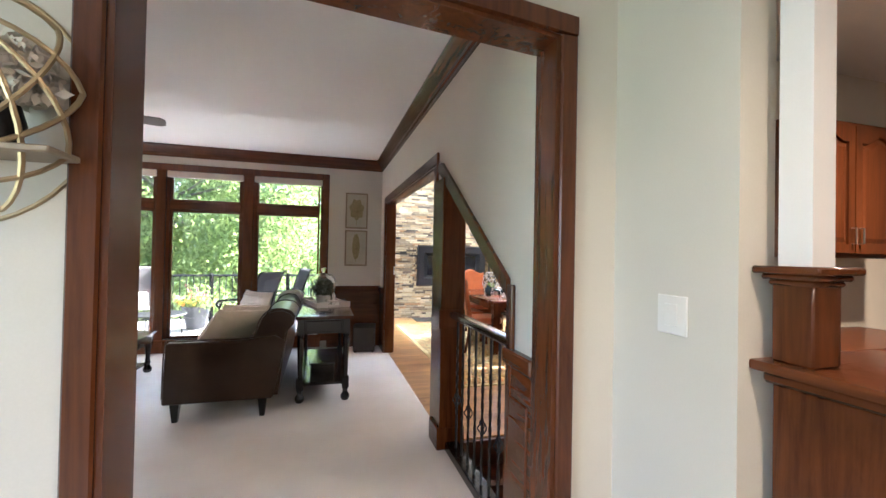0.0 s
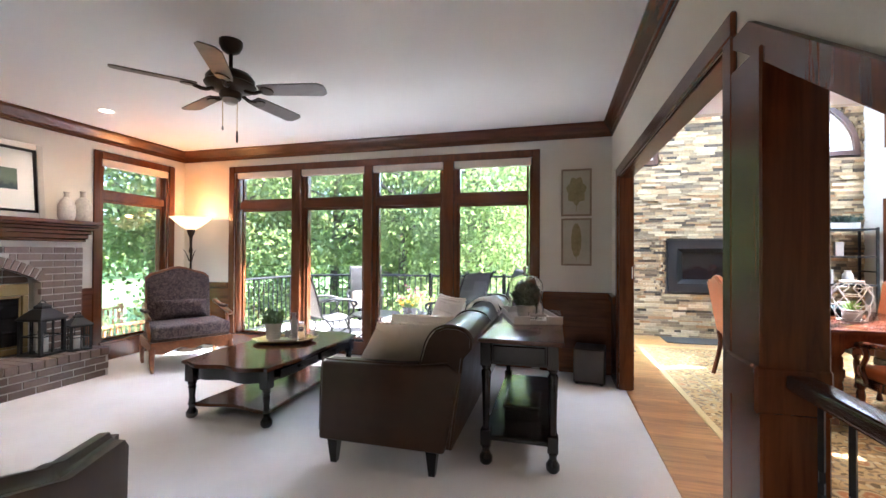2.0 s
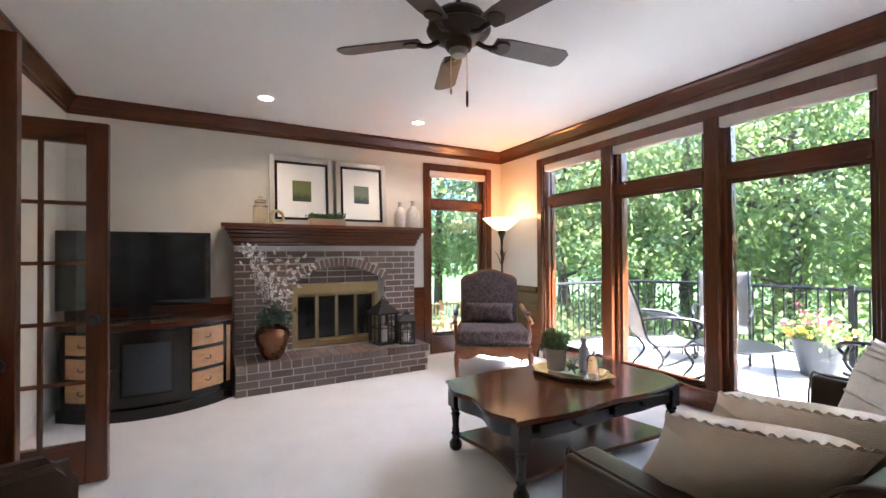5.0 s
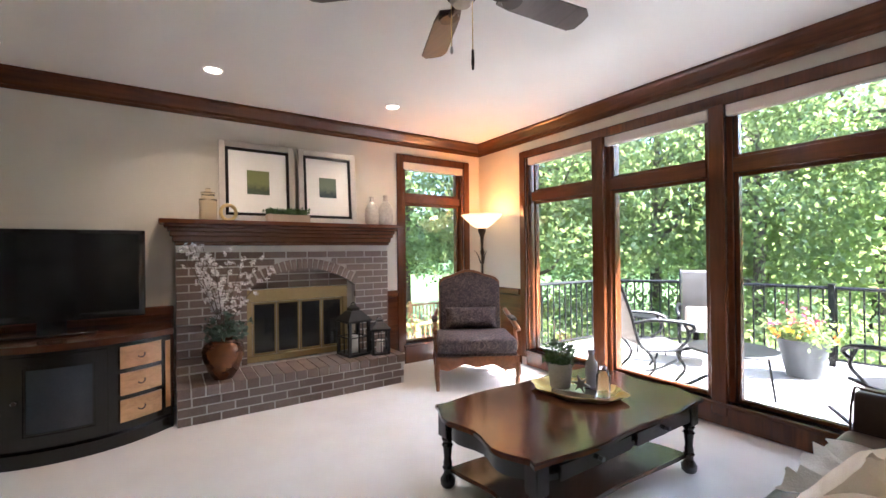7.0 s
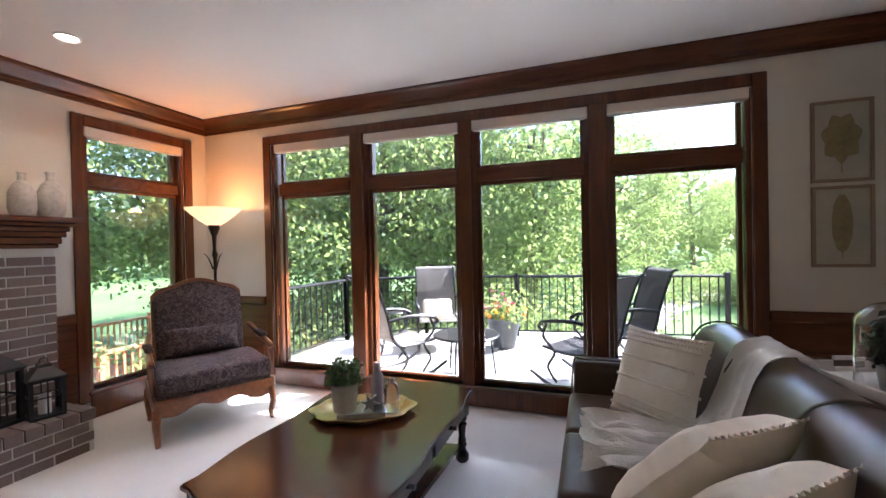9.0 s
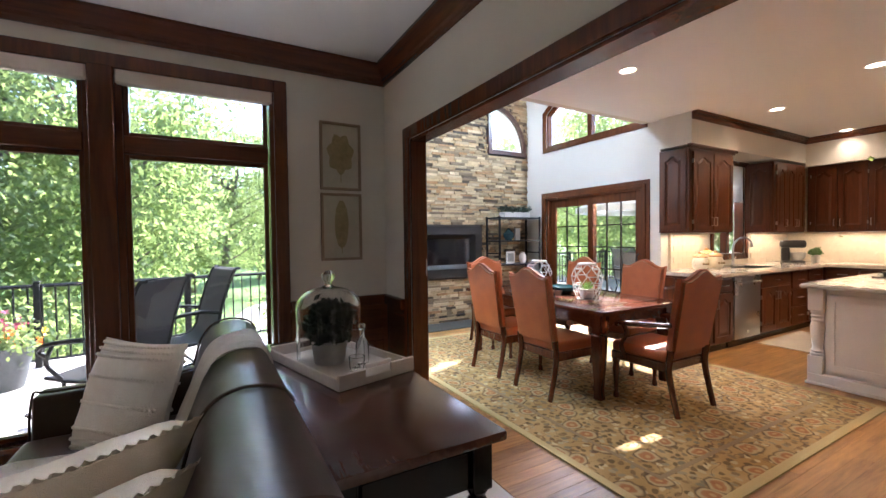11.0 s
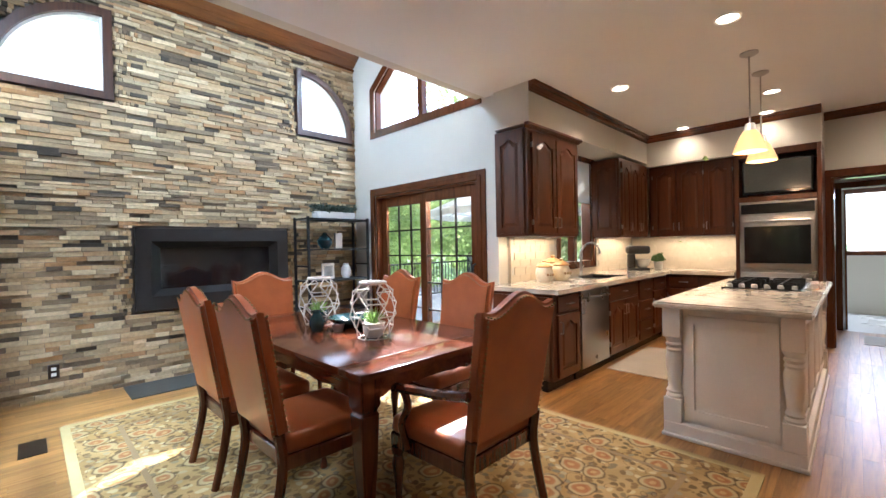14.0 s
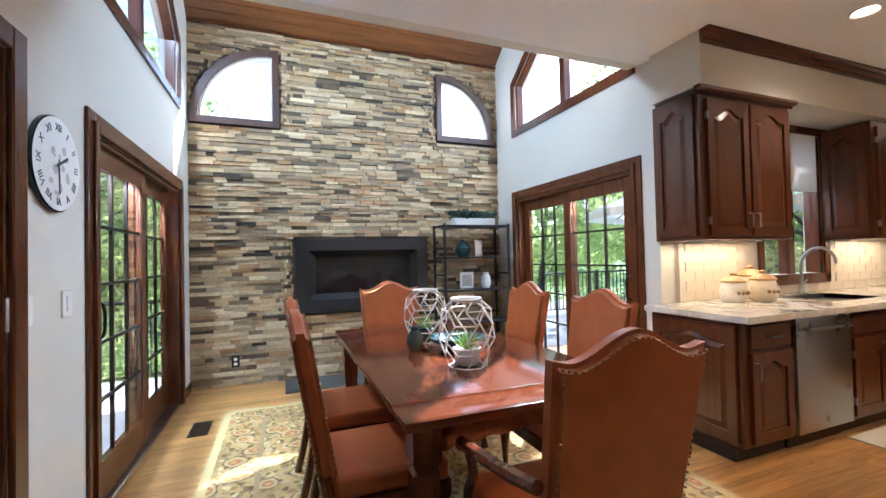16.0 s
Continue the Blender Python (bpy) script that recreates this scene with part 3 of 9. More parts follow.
def window_set(name, axis, face, depth, lights, u0, u1, z0, z1, tz, posts, label):
    """A bank of windows in one opening: frame, posts, transom rail, sashes, panes and rolled shades."""
    root = tagged(new(name), label, kind="structure")

    def bx(bm, a, b, d0, d1, c, d, bev=0.004):
        lo, hi = sorted((face + d0 * depth, face + d1 * depth))
        if axis == "y":
            box(bm, a, b, lo, hi, c, d, bev)
        else:
            box(bm, lo, hi, a, b, c, d, bev)

    bm = bm_new()
    w = 0.09
    for a, b, c, d in ((u0 - w, u0, z0 - w, z1 + w), (u1, u1 + w, z0 - w, z1 + w), (u0, u1, z1, z1 + w)):
        bx(bm, a, b, -0.022, 0.0, c, d, 0.006)
    bx(bm, u0, u1, -0.022, 0.0, 0.012, z0, 0.004)
    part("casing", bm, TRIMZ, root, "cherry-stained casing")
    bm = bm_new()
    for a, b, c, d in ((u0, u0 + 0.03, z0, z1), (u1 - 0.03, u1, z0, z1), (u0, u1, z1 - 0.03, z1)):
        bx(bm, a, b, 0.002, 0.19, c, d, 0.0)
    part("frame", bm, TRIMZ, root)
    bm = bm_new()
    bx(bm, u0 - 0.02, u1 + 0.02, -0.04, 0.18, z0 - 0.03, z0, 0.006)
    part("sill", bm, TRIMX, root)
    for a, b in posts:
        bm = bm_new()
        bx(bm, a, b, 0.03, 0.19, z0, z1, 0.004)
        bx(bm, a + 0.035, b - 0.035, -0.03, 0.03, z0 - 0.1, z1 + 0.01, 0.006)
        part("post", bm, TRIMZ, root)
    for a, b in lights:
        bm = bm_new()
        bx(bm, a, b, 0.02, 0.15, tz[0], tz[1], 0.006)
        part("transom_rail", bm, TRIMX, root)
        for c, d in ((z0, tz[0]), (tz[1], z1)):
            bm = bm_new()
            s = 0.028
            for p, q, r, t in ((a, a + s, c, d), (b - s, b, c, d), (a + s, b - s, c, c + s), (a + s, b - s, d - s, d)):
                bx(bm, p, q, 0.06, 0.11, r, t, 0.003)
            part("sash", bm, TRIMZ, root)
            bm = bm_new()
            bx(bm, a + s, b - s, 0.085, 0.091, c + s, d - s, 0)
            pane = part("pane", bm, WINDOW, root, "clear window pane", False)
            pane.visible_shadow = False
        bm = bm_new()
        bx(bm, a - 0.03, b + 0.03, -0.012, 0.055, z1 - 0.085, z1 + 0.005, 0.01)
        part("rolled_shade", bm, SHADE_CLOTH, root, "rolled-up cream cellular shade")
    return root


window_set("window_1", "y", N_Y, 1, [(-3.93, -3.1), (-2.9, -2.035), (-1.855, -0.985), (-0.785, 0.07)], -4.0, 0.11, 0.19, 2.44, (1.925, 2.04), [(-3.1, -2.9), (-2.035, -1.855), (-0.985, -0.785)], "bank of four tall cherry-framed windows facing the deck")
window_set("window_2", "x", W_X, -1, [(5.3, 6.12)], 5.265, 6.16, 0.24, 2.44, (1.95, 2.05), [], "tall cherry-framed window beside the fireplace")

# wainscot with cap rail
bm = bm_new()
box(bm, 0.2, E_X, N_Y - 0.018, N_Y, 0.0, 0.82)
box(bm, 0.27, 0.93, N_Y - 0.026, N_Y - 0.018, 0.14, 0.62, 0.006)
box(bm, 0.2, E_X, N_Y - 0.045, N_Y, 0.82, 0.9, 0.008)
box(bm, 0.2, E_X, N_Y - 0.03, N_Y - 0.018, 0.0, 0.1, 0.004)
box(bm, W_X, -4.09, N_Y - 0.018, N_Y, 0.0, 0.82)
box(bm, W_X, -4.09, N_Y - 0.045, N_Y, 0.82, 0.9, 0.008)
box(bm, W_X, -4.09, N_Y - 0.03, N_Y - 0.018, 0.0, 0.1, 0.004)
structure("trim_wainscot_north", bm, TRIMX, "dark cherry wainscot panelling with cap rail")
bm = bm_new()
for a, b in ((1.6, 2.94), (5.0, 5.17), (6.25, 6.385)):
    box(bm, W_X, W_X + 0.018, a, b, 0.0, 0.82)
    box(bm, W_X, W_X + 0.045, a, b, 0.82, 0.9, 0.008)
    box(bm, W_X, W_X + 0.03, a, b, 0.0, 0.1, 0.004)
structure("trim_wainscot_west", bm, TRIMY, "dark cherry wainscot panelling with cap rail")
bm = bm_new()
box(bm, E_X - 0.018, E_X, 6.03, N_Y - 0.05, 0.0, 0.82)
box(bm, E_X - 0.045, E_X, 6.03, N_Y - 0.05, 0.82, 0.9, 0.008)
box(bm, E_X - 0.018, E_X, 1.62, 1.89, 0.0, 0.9)
box(bm, E_X - 0.045, E_X, 1.62, 1.89, 0.9, 0.97, 0.008)
box(bm, E_X - 0.026, E_X, 1.68, 1.85, 0.14, 0.76, 0.006)
structure("trim_wainscot_east", bm, TRIMY, "dark cherry wainscot panelling with cap rail")

# opening between living room and dining room, with the sloping one beside it
bm = bm_new()
for d0, d1 in ((E_X - 0.022, E_X), (D_X, D_X + 0.022)):
    box(bm, d0, d1, 5.93, 6.02, 0, 2.18, 0.006)
    box(bm, d0, d1, 3.19, 5.93, 2.09, 2.18, 0.006)
    box(bm, d0, d1, 3.19, 3.27, 0, 2.09, 0.006)
box(bm, E_X, D_X, 5.912, 5.93, 0, 2.09)
box(bm, E_X, D_X, 3.27, 5.912, 2.072, 2.09)
structure("trim_opening", bm, TRIMZ, "cherry-stained casing of the wide opening")
bm = bm_new()
box(bm, E_X - 0.03, D_X + 0.03, 2.96, 3.17, 0, 1.95, 0.006)
box(bm, E_X - 0.05, D_X + 0.04, 2.95, 3.185, 0, 0.16, 0.008)
box(bm, E_X - 0.045, D_X + 0.035, 2.955, 3.18, 0.86, 1.0, 0.008)
structure("trim_post", bm, TRIMZ, "square cherry post between the openings")
bm = bm_new()
for d0, d1 in ((E_X - 0.022, E_X), (D_X, D_X + 0.022)):
    sl = 0.75 / 1.13
    prism(bm, [(d0, 1.9, 1.2), (d0, 1.9, 1.285), (d0, 3.06, 2.07), (d0, 3.17, 2.07), (d0, 3.17, 2.03), (d0, 3.03, 1.945)], (d1 - d0, 0, 0))
    box(bm, d0, d1, 1.84, 1.9, 0.0, 1.26, 0.005)
prism(bm, [(E_X, 1.9, 1.2), (E_X, 3.03, 1.95), (E_X, 3.03, 1.93), (E_X, 1.9, 1.18)], (D_X - E_X, 0, 0))
box(bm, E_X, D_X, 1.9, 1.918, 0, 1.19)
structure("trim_slope", bm, TRIMZ, "cherry-stained casing of the sloping opening")

# doorway from the hall
bm = box(bm_new(), -0.972, -0.378, 1.28, 1.44, 0, KCEIL)
box(bm, -2.2, -0.972, 1.28, 1.44, 0, KCEIL)
prism(bm, [(-0.378, 1.28, 2.21), (0.947, 1.46, 2.21), (0.947, 1.6, 2.21), (-0.378, 1.44, 2.21)], (0, 0, KCEIL - 2.21))
structure("wall_doorway", bm, WALL, "beige painted wall round the hall doorway")
bm = box(bm_new(), -0.442, -0.376, 1.256, 1.28, 0, 2.21, 0.006)
box(bm, 0.945, 1.013, 1.436, 1.46, 0, 2.21, 0.006)
prism(bm, [(-0.442, 1.25, 2.211), (1.013, 1.436, 2.211), (1.013, 1.46, 2.211), (-0.442, 1.275, 2.211)], (0, 0, 0.066))
structure("trim_doorway_hall", bm, TRIMZ, "cherry-stained doorway casing")
bm = bm_new()
box(bm, -0.378, -0.36, 1.268, 1.442, 0, 2.192)
box(bm, 0.929, 0.947, 1.45, 1.6, 0, 2.192)
prism(bm, [(-0.378, 1.268, 2.192), (0.947, 1.45, 2.192), (0.947, 1.6, 2.192), (-0.378, 1.442, 2.192)], (0, 0, 0.017))
structure("trim_jamb_hall", bm, TRIMZ, "cherry-stained door jamb")
frame_trim("y", 1.6, 1.622, -3.2, -1.95, 0, 2.13, 0.08, "trim_french", foot=True, label="cherry-stained doorway casing")
bm = bm_new()
panel_wall(bm, "y", 0.9, 1.0, -3.6, -1.4, 0, 2.6)
structure("wall_beyond_french", bm, WALL)


def base_run(name, segs, mat):
    bm = bm_new()
    for x0, x1, y0, y1 in segs:
        box(bm, x0, x1, y0, y1, 0, 0.1, 0.004)
    structure(name, bm, mat, "cherry-stained baseboard")


base_run("baseboard_dining", [(D_X, D_X + 0.018, 6.02, 6.54), (D_X, D_X + 0.018, 8.64, 8.92), (EX - 0.018, EX, 8.56, 8.9)], TRIMY)
base_run("baseboard_kitchen", [(8.182, 8.2, 2.9, 3.2)], TRIMY)
base_run("baseboard_hall", [(-2.2, -0.54, 1.442, 1.46), (1.07, 1.2, 1.442, 1.46)], TRIMX)

# ---- outdoors ----
bm = bm_new()
box(bm, -160, 260, -160, 320, -1.7, -1.5)
structure("ground", bm, GRASS, "green lawn")
bm = prism(bm_new(), [(-0.6, 16, -1.495), (0.6, 16, -1.495), (2.2, 21, -1.495), (6.0, 28, -1.495), (13.0, 34, -1.495), (12.0, 35.5, -1.495), (4.8, 29, -1.495), (0.9, 22, -1.495)], (0, 0, 0.03))
structure("pavement", bm, CONCRETE, "pale concrete garden path")
DZ = -0.06
bm = bm_new()
prism(bm, [(-4.75, 6.63, DZ - 0.3), (0.94, 6.63, DZ - 0.3), (0.94, 9.95, DZ - 0.3), (-3.55, 9.45, DZ - 0.3), (-4.65, 8.7, DZ - 0.3)], (0, 0, 0.27))
deck = structure("deck", bm, DECK, "sunlit pale grey deck")
bm = bm_new()
for k in range(23):
    y0 = 6.64 + 0.145 * k
    xl = -4.72 if y0 < 8.6 else -4.65 + (y0 - 8.6) * 1.28
    box(bm, min(xl, 0.4), 0.93, y0, y0 + 0.139, DZ - 0.028, DZ)
part("deck_boards", bm, DECK, deck)["kind"] = "stuff"
bm = box(bm_new(), EX + 0.16, 12.5, 6.56, 14.5, DZ - 0.25, DZ)
structure("patio", bm, paint("bluestone", (0.06, 0.066, 0.072), (0.105, 0.113, 0.12), 0.8, big=2), "grey bluestone patio")


def railing(name, pts, label):
    root = thing(name, label, "railing")
    h = 0.93
    for (x0, y0), (x1, y1) in zip(pts, pts[1:]):
        a, b = Vector((x0, y0, DZ)), Vector((x1, y1, DZ))
        d = (b - a)
        n = max(1, int(d.length / 0.115))
        up = Vector((0, 0, 1))
        part("top_rail", tube(bm_new(), [a + up * h, b + up * h], 0.024, 6), IRON, root)
        part("bottom_rail", tube(bm_new(), [a + up * 0.08, b + up * 0.08], 0.016, 6), IRON, root)
        for i in range(1, n):
            p = a + d * (i / n)
            part("baluster", box(bm_new(), p.x - 0.008, p.x + 0.008, p.y - 0.008, p.y + 0.008, DZ + 0.08, DZ + h), IRON, root, smooth=False)
        k = max(1, round(d.length / 1.7))
        for i in range(k + 1):
            p = a + d * (i / k)
            bm = box(bm_new(), p.x - 0.03, p.x + 0.03, p.y - 0.03, p.y + 0.03, DZ, DZ + h + 0.04, 0.004)
            box(bm, p.x - 0.037, p.x + 0.037, p.y - 0.037, p.y + 0.037, DZ + h + 0.04, DZ + h + 0.055, 0.004)
            part("rail_post", bm, IRON, root)


railing("deck_railing", [(-4.65, 6.75), (-4.55, 8.62), (-3.5, 9.35), (0.88, 9.85)], "black metal railing round the deck")
railing("patio_railing", [(7.6, 12.2), (12.4, 12.2)], "black metal railing beyond the patio")


def leaf_cloud(rng, centres, per, spread, size):
    n = len(centres) * per
    c = np.repeat(np.array(centres), per, axis=0)
    p = c + rng.normal(0, 1, (n, 3)) * np.array(spread)
    u = rng.normal(0, 1, (n, 3))
    u /= np.linalg.norm(u, axis=1)[:, None]
    v = np.cross(u, rng.normal(0, 1, (n, 3)))
    v /= np.linalg.norm(v, axis=1)[:, None] + 1e-9
    s = size * rng.uniform(0.6, 1.3, (n, 1))
    quad = np.stack((p - u * s, p + v * s * 0.55, p + u * s, p - v * s * 0.55), 1).reshape(-1, 3)
    return quad, np.arange(4 * n).reshape(-1, 4)


def cloud_mesh(name, quad, idx, material):
    me = bpy.data.meshes.new(name)
    me.from_pydata(quad.tolist(), [], idx.tolist())
    me.materials.append(material)
    return me


def tree(seed, height, radius, label, base=0.28):
    rng = np.random.default_rng(seed)
    root = thing("tree", label, "tree")
    bm = bm_new()
    lean = rng.normal(0, 0.25, 2)
    tube(bm, curve_pts([(0, 0, -0.3), (lean[0] * 0.3, lean[1] * 0.3, height * 0.35), (lean[0], lean[1], height * 0.85)], 4), 0.2, 8, 0.04)
    centres = []
    for k in range(16):
        a, z = rng.uniform(0, 6.28), height * rng.uniform(base, 0.8)
        r = radius * rng.uniform(0.5, 0.95) * (1.05 - 0.55 * abs(z / height - 0.5))
        tip = (r * math.cos(a), r * math.sin(a), z + height * 0.12)
        tube(bm, curve_pts([(lean[0] * z / height, lean[1] * z / height, z), (r * 0.5 * math.cos(a), r * 0.5 * math.sin(a), z + height * 0.04), tip], 3), 0.06, 5, 0.012)
        centres.append(tip)
    part("trunk", bm, BARK, root)
    for k in range(110):
        a, f = rng.uniform(0, 6.28), rng.uniform(0, 1)
        z = height * (base + (1.0 - base) * f)
        r = radius * math.sqrt(max(0.02, 1 - (2 * f - 0.85) ** 2 / 1.4)) * rng.uniform(0.45, 1.08)
        centres.append((r * math.cos(a) + lean[0] * f, r * math.sin(a) + lean[1] * f, z))
    quad, idx = leaf_cloud(rng, centres, 150, (radius * 0.15, radius * 0.15, height * 0.036), 0.064)
    crown_ob = new("crown", cloud_mesh("crown", quad, idx, LEAF))
    crown_ob.parent = root
    return root


def shrub(seed, label):
    rng = np.random.default_rng(seed)
    centres = [(rng.normal(0, 0.8), rng.normal(0, 0.8), abs(rng.normal(0.7, 0.5))) for _ in range(42)]
    quad, idx = leaf_cloud(rng, centres, 150, (0.26, 0.26, 0.2), 0.05)
    ob = new("shrub", cloud_mesh("shrub", quad, idx, LEAF))
    return tagged(ob, label, "shrub", "shrubs below the deck")


TREE_LABEL = "tall leafy green deciduous tree in summer sun"
kinds = [tree(11, 9.0, 2.7, TREE_LABEL), tree(12, 11.0, 3.1, TREE_LABEL, 0.2), tree(13, 7.2, 2.5, TREE_LABEL, 0.16)]
spots = [
    (-10.5, 5.0, 1), (-12.2, 9.2, 0), (-8.0, 11.0, 2), (-11.5, 11.5, 1), (-6.3, 13.2, 0), (-9.0, 15.5, 0), (-4.2, 13.6, 2), (-5.6, 17.0, 0), (-2.9, 16.0, 2),
    (-3.2, 20.5, 2), (-12.5, 2.0, 0), (-9.8, 1.2, 2), (-13.0, 15.5, 1), (-15.0, 7.0, 1), (0.2, 26.5, 2), (-1.2, 30, 2), (-4.0, 25.0, 2), (-8.0, 22.0, 1),
    (2.8, 36.0, 2), (6.5, 39.0, 0), (10.0, 42.0, 2), (15.0, 40.0, 0), (20.0, 42.0, 1), (-13.5, 21.0, 0), (8.0, 25.5, 2), (11.0, 27.0, 2), (13.5, 21.0, 2), (17.0, 17.5, 0),
    (16.5, 12.5, 1), (19.0, 24.0, 1), (21.0, 9.0, 0), (24.0, 16.0, 1), (14.5, 31.0, 1), (10.6, 8.0, 1), (12.0, 11.5, 0),
]
rnd = random.Random(5)
used = set()
for x, y, k in spots:
    place = (x, y, -1.5)
    turn = rnd.uniform(0, 360)
    if k not in used:
        kinds[k].matrix_basis = pose(*place, 0, 0, turn)
        used.add(k)
        kinds[k]["group"] = "trees of the garden"
    else:
        t = copy_thing(kinds[k], pose(*place, 0, 0, turn))
        s = rnd.uniform(0.85, 1.15)
        t.scale = (s, s, s * rnd.uniform(0.95, 1.1))
sh = shrub(21, "dense green shrub below the deck")
sh.matrix_basis = pose(-5.8, 8.0, -1.5)
for x, y, s in ((-6.2, 10.3, 1.2), (-4.6, 11.3, 1.1), (-2.6, 12.0, 1.1), (-0.9, 13.2, 1.0), (3.8, 25, 1.0), (5.2, 24.0, 0.9), (7.0, 33, 1.2), (11.0, 15.0, 1.1), (13.5, 14.4, 1.2), (9.0, 15.6, 1.0)):
    c = copy_thing(sh, pose(x, y, -1.5, 0, 0, rnd.uniform(0, 360)))
    c.scale = (s, s, s)
# overhang added above the deck windows, mostly out of view, to block sun
bm = box(bm_new(), W_X - 0.9, E_X - 0.02, N_Y + 0.201, N_Y + 1.15, 2.86, 2.90)
box(bm, W_X - 0.9, E_X - 0.02, N_Y + 1.151, N_Y + 1.18, 2.83, 3.02)
structure("eave_sun_block", bm, PLASTIC_W, "added white overhang with fascia, shading the deck windows")

# far woods
rng = np.random.default_rng(77)
far = []
for k in range(420):
    a = rng.uniform(-1.8, 1.0)
    r = rng.uniform(48, 70)
    far.append((r * math.sin(a), r * math.cos(a) + 4, rng.uniform(-1, 6.0) + rng.normal(0, 1)))
quad, idx = leaf_cloud(rng, far, 60, (2.2, 2.2, 1.4), 0.6)
tagged(new("far_woods", cloud_mesh("far_woods", quad, idx, LEAF)), "distant green woodland", kind="stuff")


def patio_chair(name, at, rz, fabric, label, rocker=True):
    """Metal patio rocker with a sling seat."""
    root = thing(name, label, "patio chair", at, rz, "chairs on the deck")
    bm = bm_new()
    prof = curve_pts([(0.26, 0, 0.40), (0.0, 0, 0.37), (-0.24, 0, 0.42), (-0.34, 0, 0.75), (-0.46, 0, 1.08), (-0.53, 0, 1.12)], 5)
    top = [bm.verts.new((p.x, -0.27, p.z)) for p in prof]
    low = [bm.verts.new((p.x, 0.27, p.z)) for p in prof]
    for i in range(len(prof) - 1):
        bm.faces.new((top[i], top[i + 1], low[i + 1], low[i]))
    bmesh.ops.solidify(bm, geom=bm.faces[:], thickness=0.018)
    part("sling", bm, fabric, root)
    for s in (-0.29, 0.29):
        part("side_frame", tube(bm_new(), [(p.x, s, p.z) for p in prof], 0.016, 6), IRON, root)
        part("armrest", tube(bm_new(), curve_pts([(-0.32, s, 0.66), (-0.1, s * 1.05, 0.69), (0.2, s * 1.08, 0.66), (0.3, s, 0.6), (0.24, s, 0.55)], 5), 0.02, 6), IRON, root)
        part("arm_support", tube(bm_new(), curve_pts([(0.2, s, 0.65), (0.25, s, 0.5), (0.12, s, 0.36), (0.2, s, 0.2), (0.1, s, 0.06)], 5), 0.015, 6), IRON, root)
        part("back_leg", tube(bm_new(), curve_pts([(-0.2, s, 0.4), (-0.1, s, 0.22), (-0.24, s, 0.04)], 5), 0.015, 6), IRON, root)
        part("runner", tube(bm_new(), curve_pts([(0.42, s, 0.12), (0.15, s, 0.015), (-0.2, s, 0.015), (-0.5, s, 0.12)], 5), 0.017, 6), IRON, root)
    return root


pc = patio_chair("patio_chair", (-3.0, 7.32, DZ), 55, SLING, "black metal patio rocker with grey sling seat")
c = patio_chair("patio_chair", (-3.0, 8.55, DZ), -65, SLING, "high-backed patio chair with light grey sling and white pillow")
patio_chair("patio_chair", (-1.05, 7.45, DZ), 150, SLINGD, "black woven patio chair seen from behind")
patio_chair("patio_chair", (-0.63, 8.3, DZ), 200, SLINGD, "dark woven patio chair with black frame")
bm = box(bm_new(), -0.2, 0.2, -0.06, 0.06, -0.14, 0.14, 0.05, 3)
pl = single("outdoor_pillow", bm, CREAM, "white pillow on the patio chair", "pillow")
pl.matrix_basis = pose(-2.95, 8.38, 0.5, -25, 0, 25)


def patio_table(at, r, h, label):
    root = thing("patio_table", label, "table", at)
    part("tabletop", lathe(bm_new(), [(0.001, h - 0.02), (r, h - 0.02), (r + 0.012, h - 0.008), (r, h + 0.004), (r - 0.03, h), (0.001, h)], seg=32), IRON, root)
    for k in range(3):
        a = 2.1 * k + 0.4
        part("leg", tube(bm_new(), [(r * 0.75 * math.cos(a), r * 0.75 * math.sin(a), h - 0.02), (r * 0.9 * math.cos(a), r * 0.9 * math.sin(a), 0)], 0.011, 6), IRON, root)
    return root


patio_table((-2.26, 7.42, DZ), 0.36, 0.46, "round black metal side table on the deck")
patio_table((-3.65, 8.35, DZ), 0.24, 0.52, "small black metal side table on the deck")


def flower_pot(at, s=1.0):
    root = thing("flower_pot", "tapered grey planter full of orange, yellow and pink flowers", "flower pot", at)
    part("pot", lathe(bm_new(), [(0.13 * s, 0), (0.2 * s, 0.33 * s), (0.215 * s, 0.36 * s), (0.19 * s, 0.36 * s), (0.18 * s, 0.3 * s), (0.001, 0.3 * s)], seg=24), paint("grey_planter", (0.045, 0.05, 0.056), (0.08, 0.086, 0.095), 0.5), root)
    rng = np.random.default_rng(3)
    cs = [(rng.normal(0, 0.13), rng.normal(0, 0.13), 0.42 + abs(rng.normal(0, 0.1))) for _ in range(40)]
    q, i = leaf_cloud(rng, cs, 22, (0.05, 0.05, 0.05), 0.03)
    o = new("foliage", cloud_mesh("foliage", q, i, LEAF))
    o.parent = root
    for nm, col, n, off in (("orange_flowers", (0.75, 0.22, 0.02), 16, -0.03), ("yellow_flowers", (0.8, 0.55, 0.05), 14, 0.0), ("pink_flowers", (0.5, 0.1, 0.2), 18, 0.1)):
        cs = [(rng.normal(0, 0.15), rng.normal(-0.05, 0.15), 0.46 + off + abs(rng.normal(0.02, 0.08))) for _ in range(n)]
        q, i = leaf_cloud(rng, cs, 9, (0.014, 0.014, 0.014), 0.022)
        o = new(nm, cloud_mesh(nm, q, i, paint(nm, col, tuple(min(1, c * 1.2) for c in col), 0.6)))
        o.parent = root
    return root


flower_pot((-2.1, 8.75, DZ), 1.15)


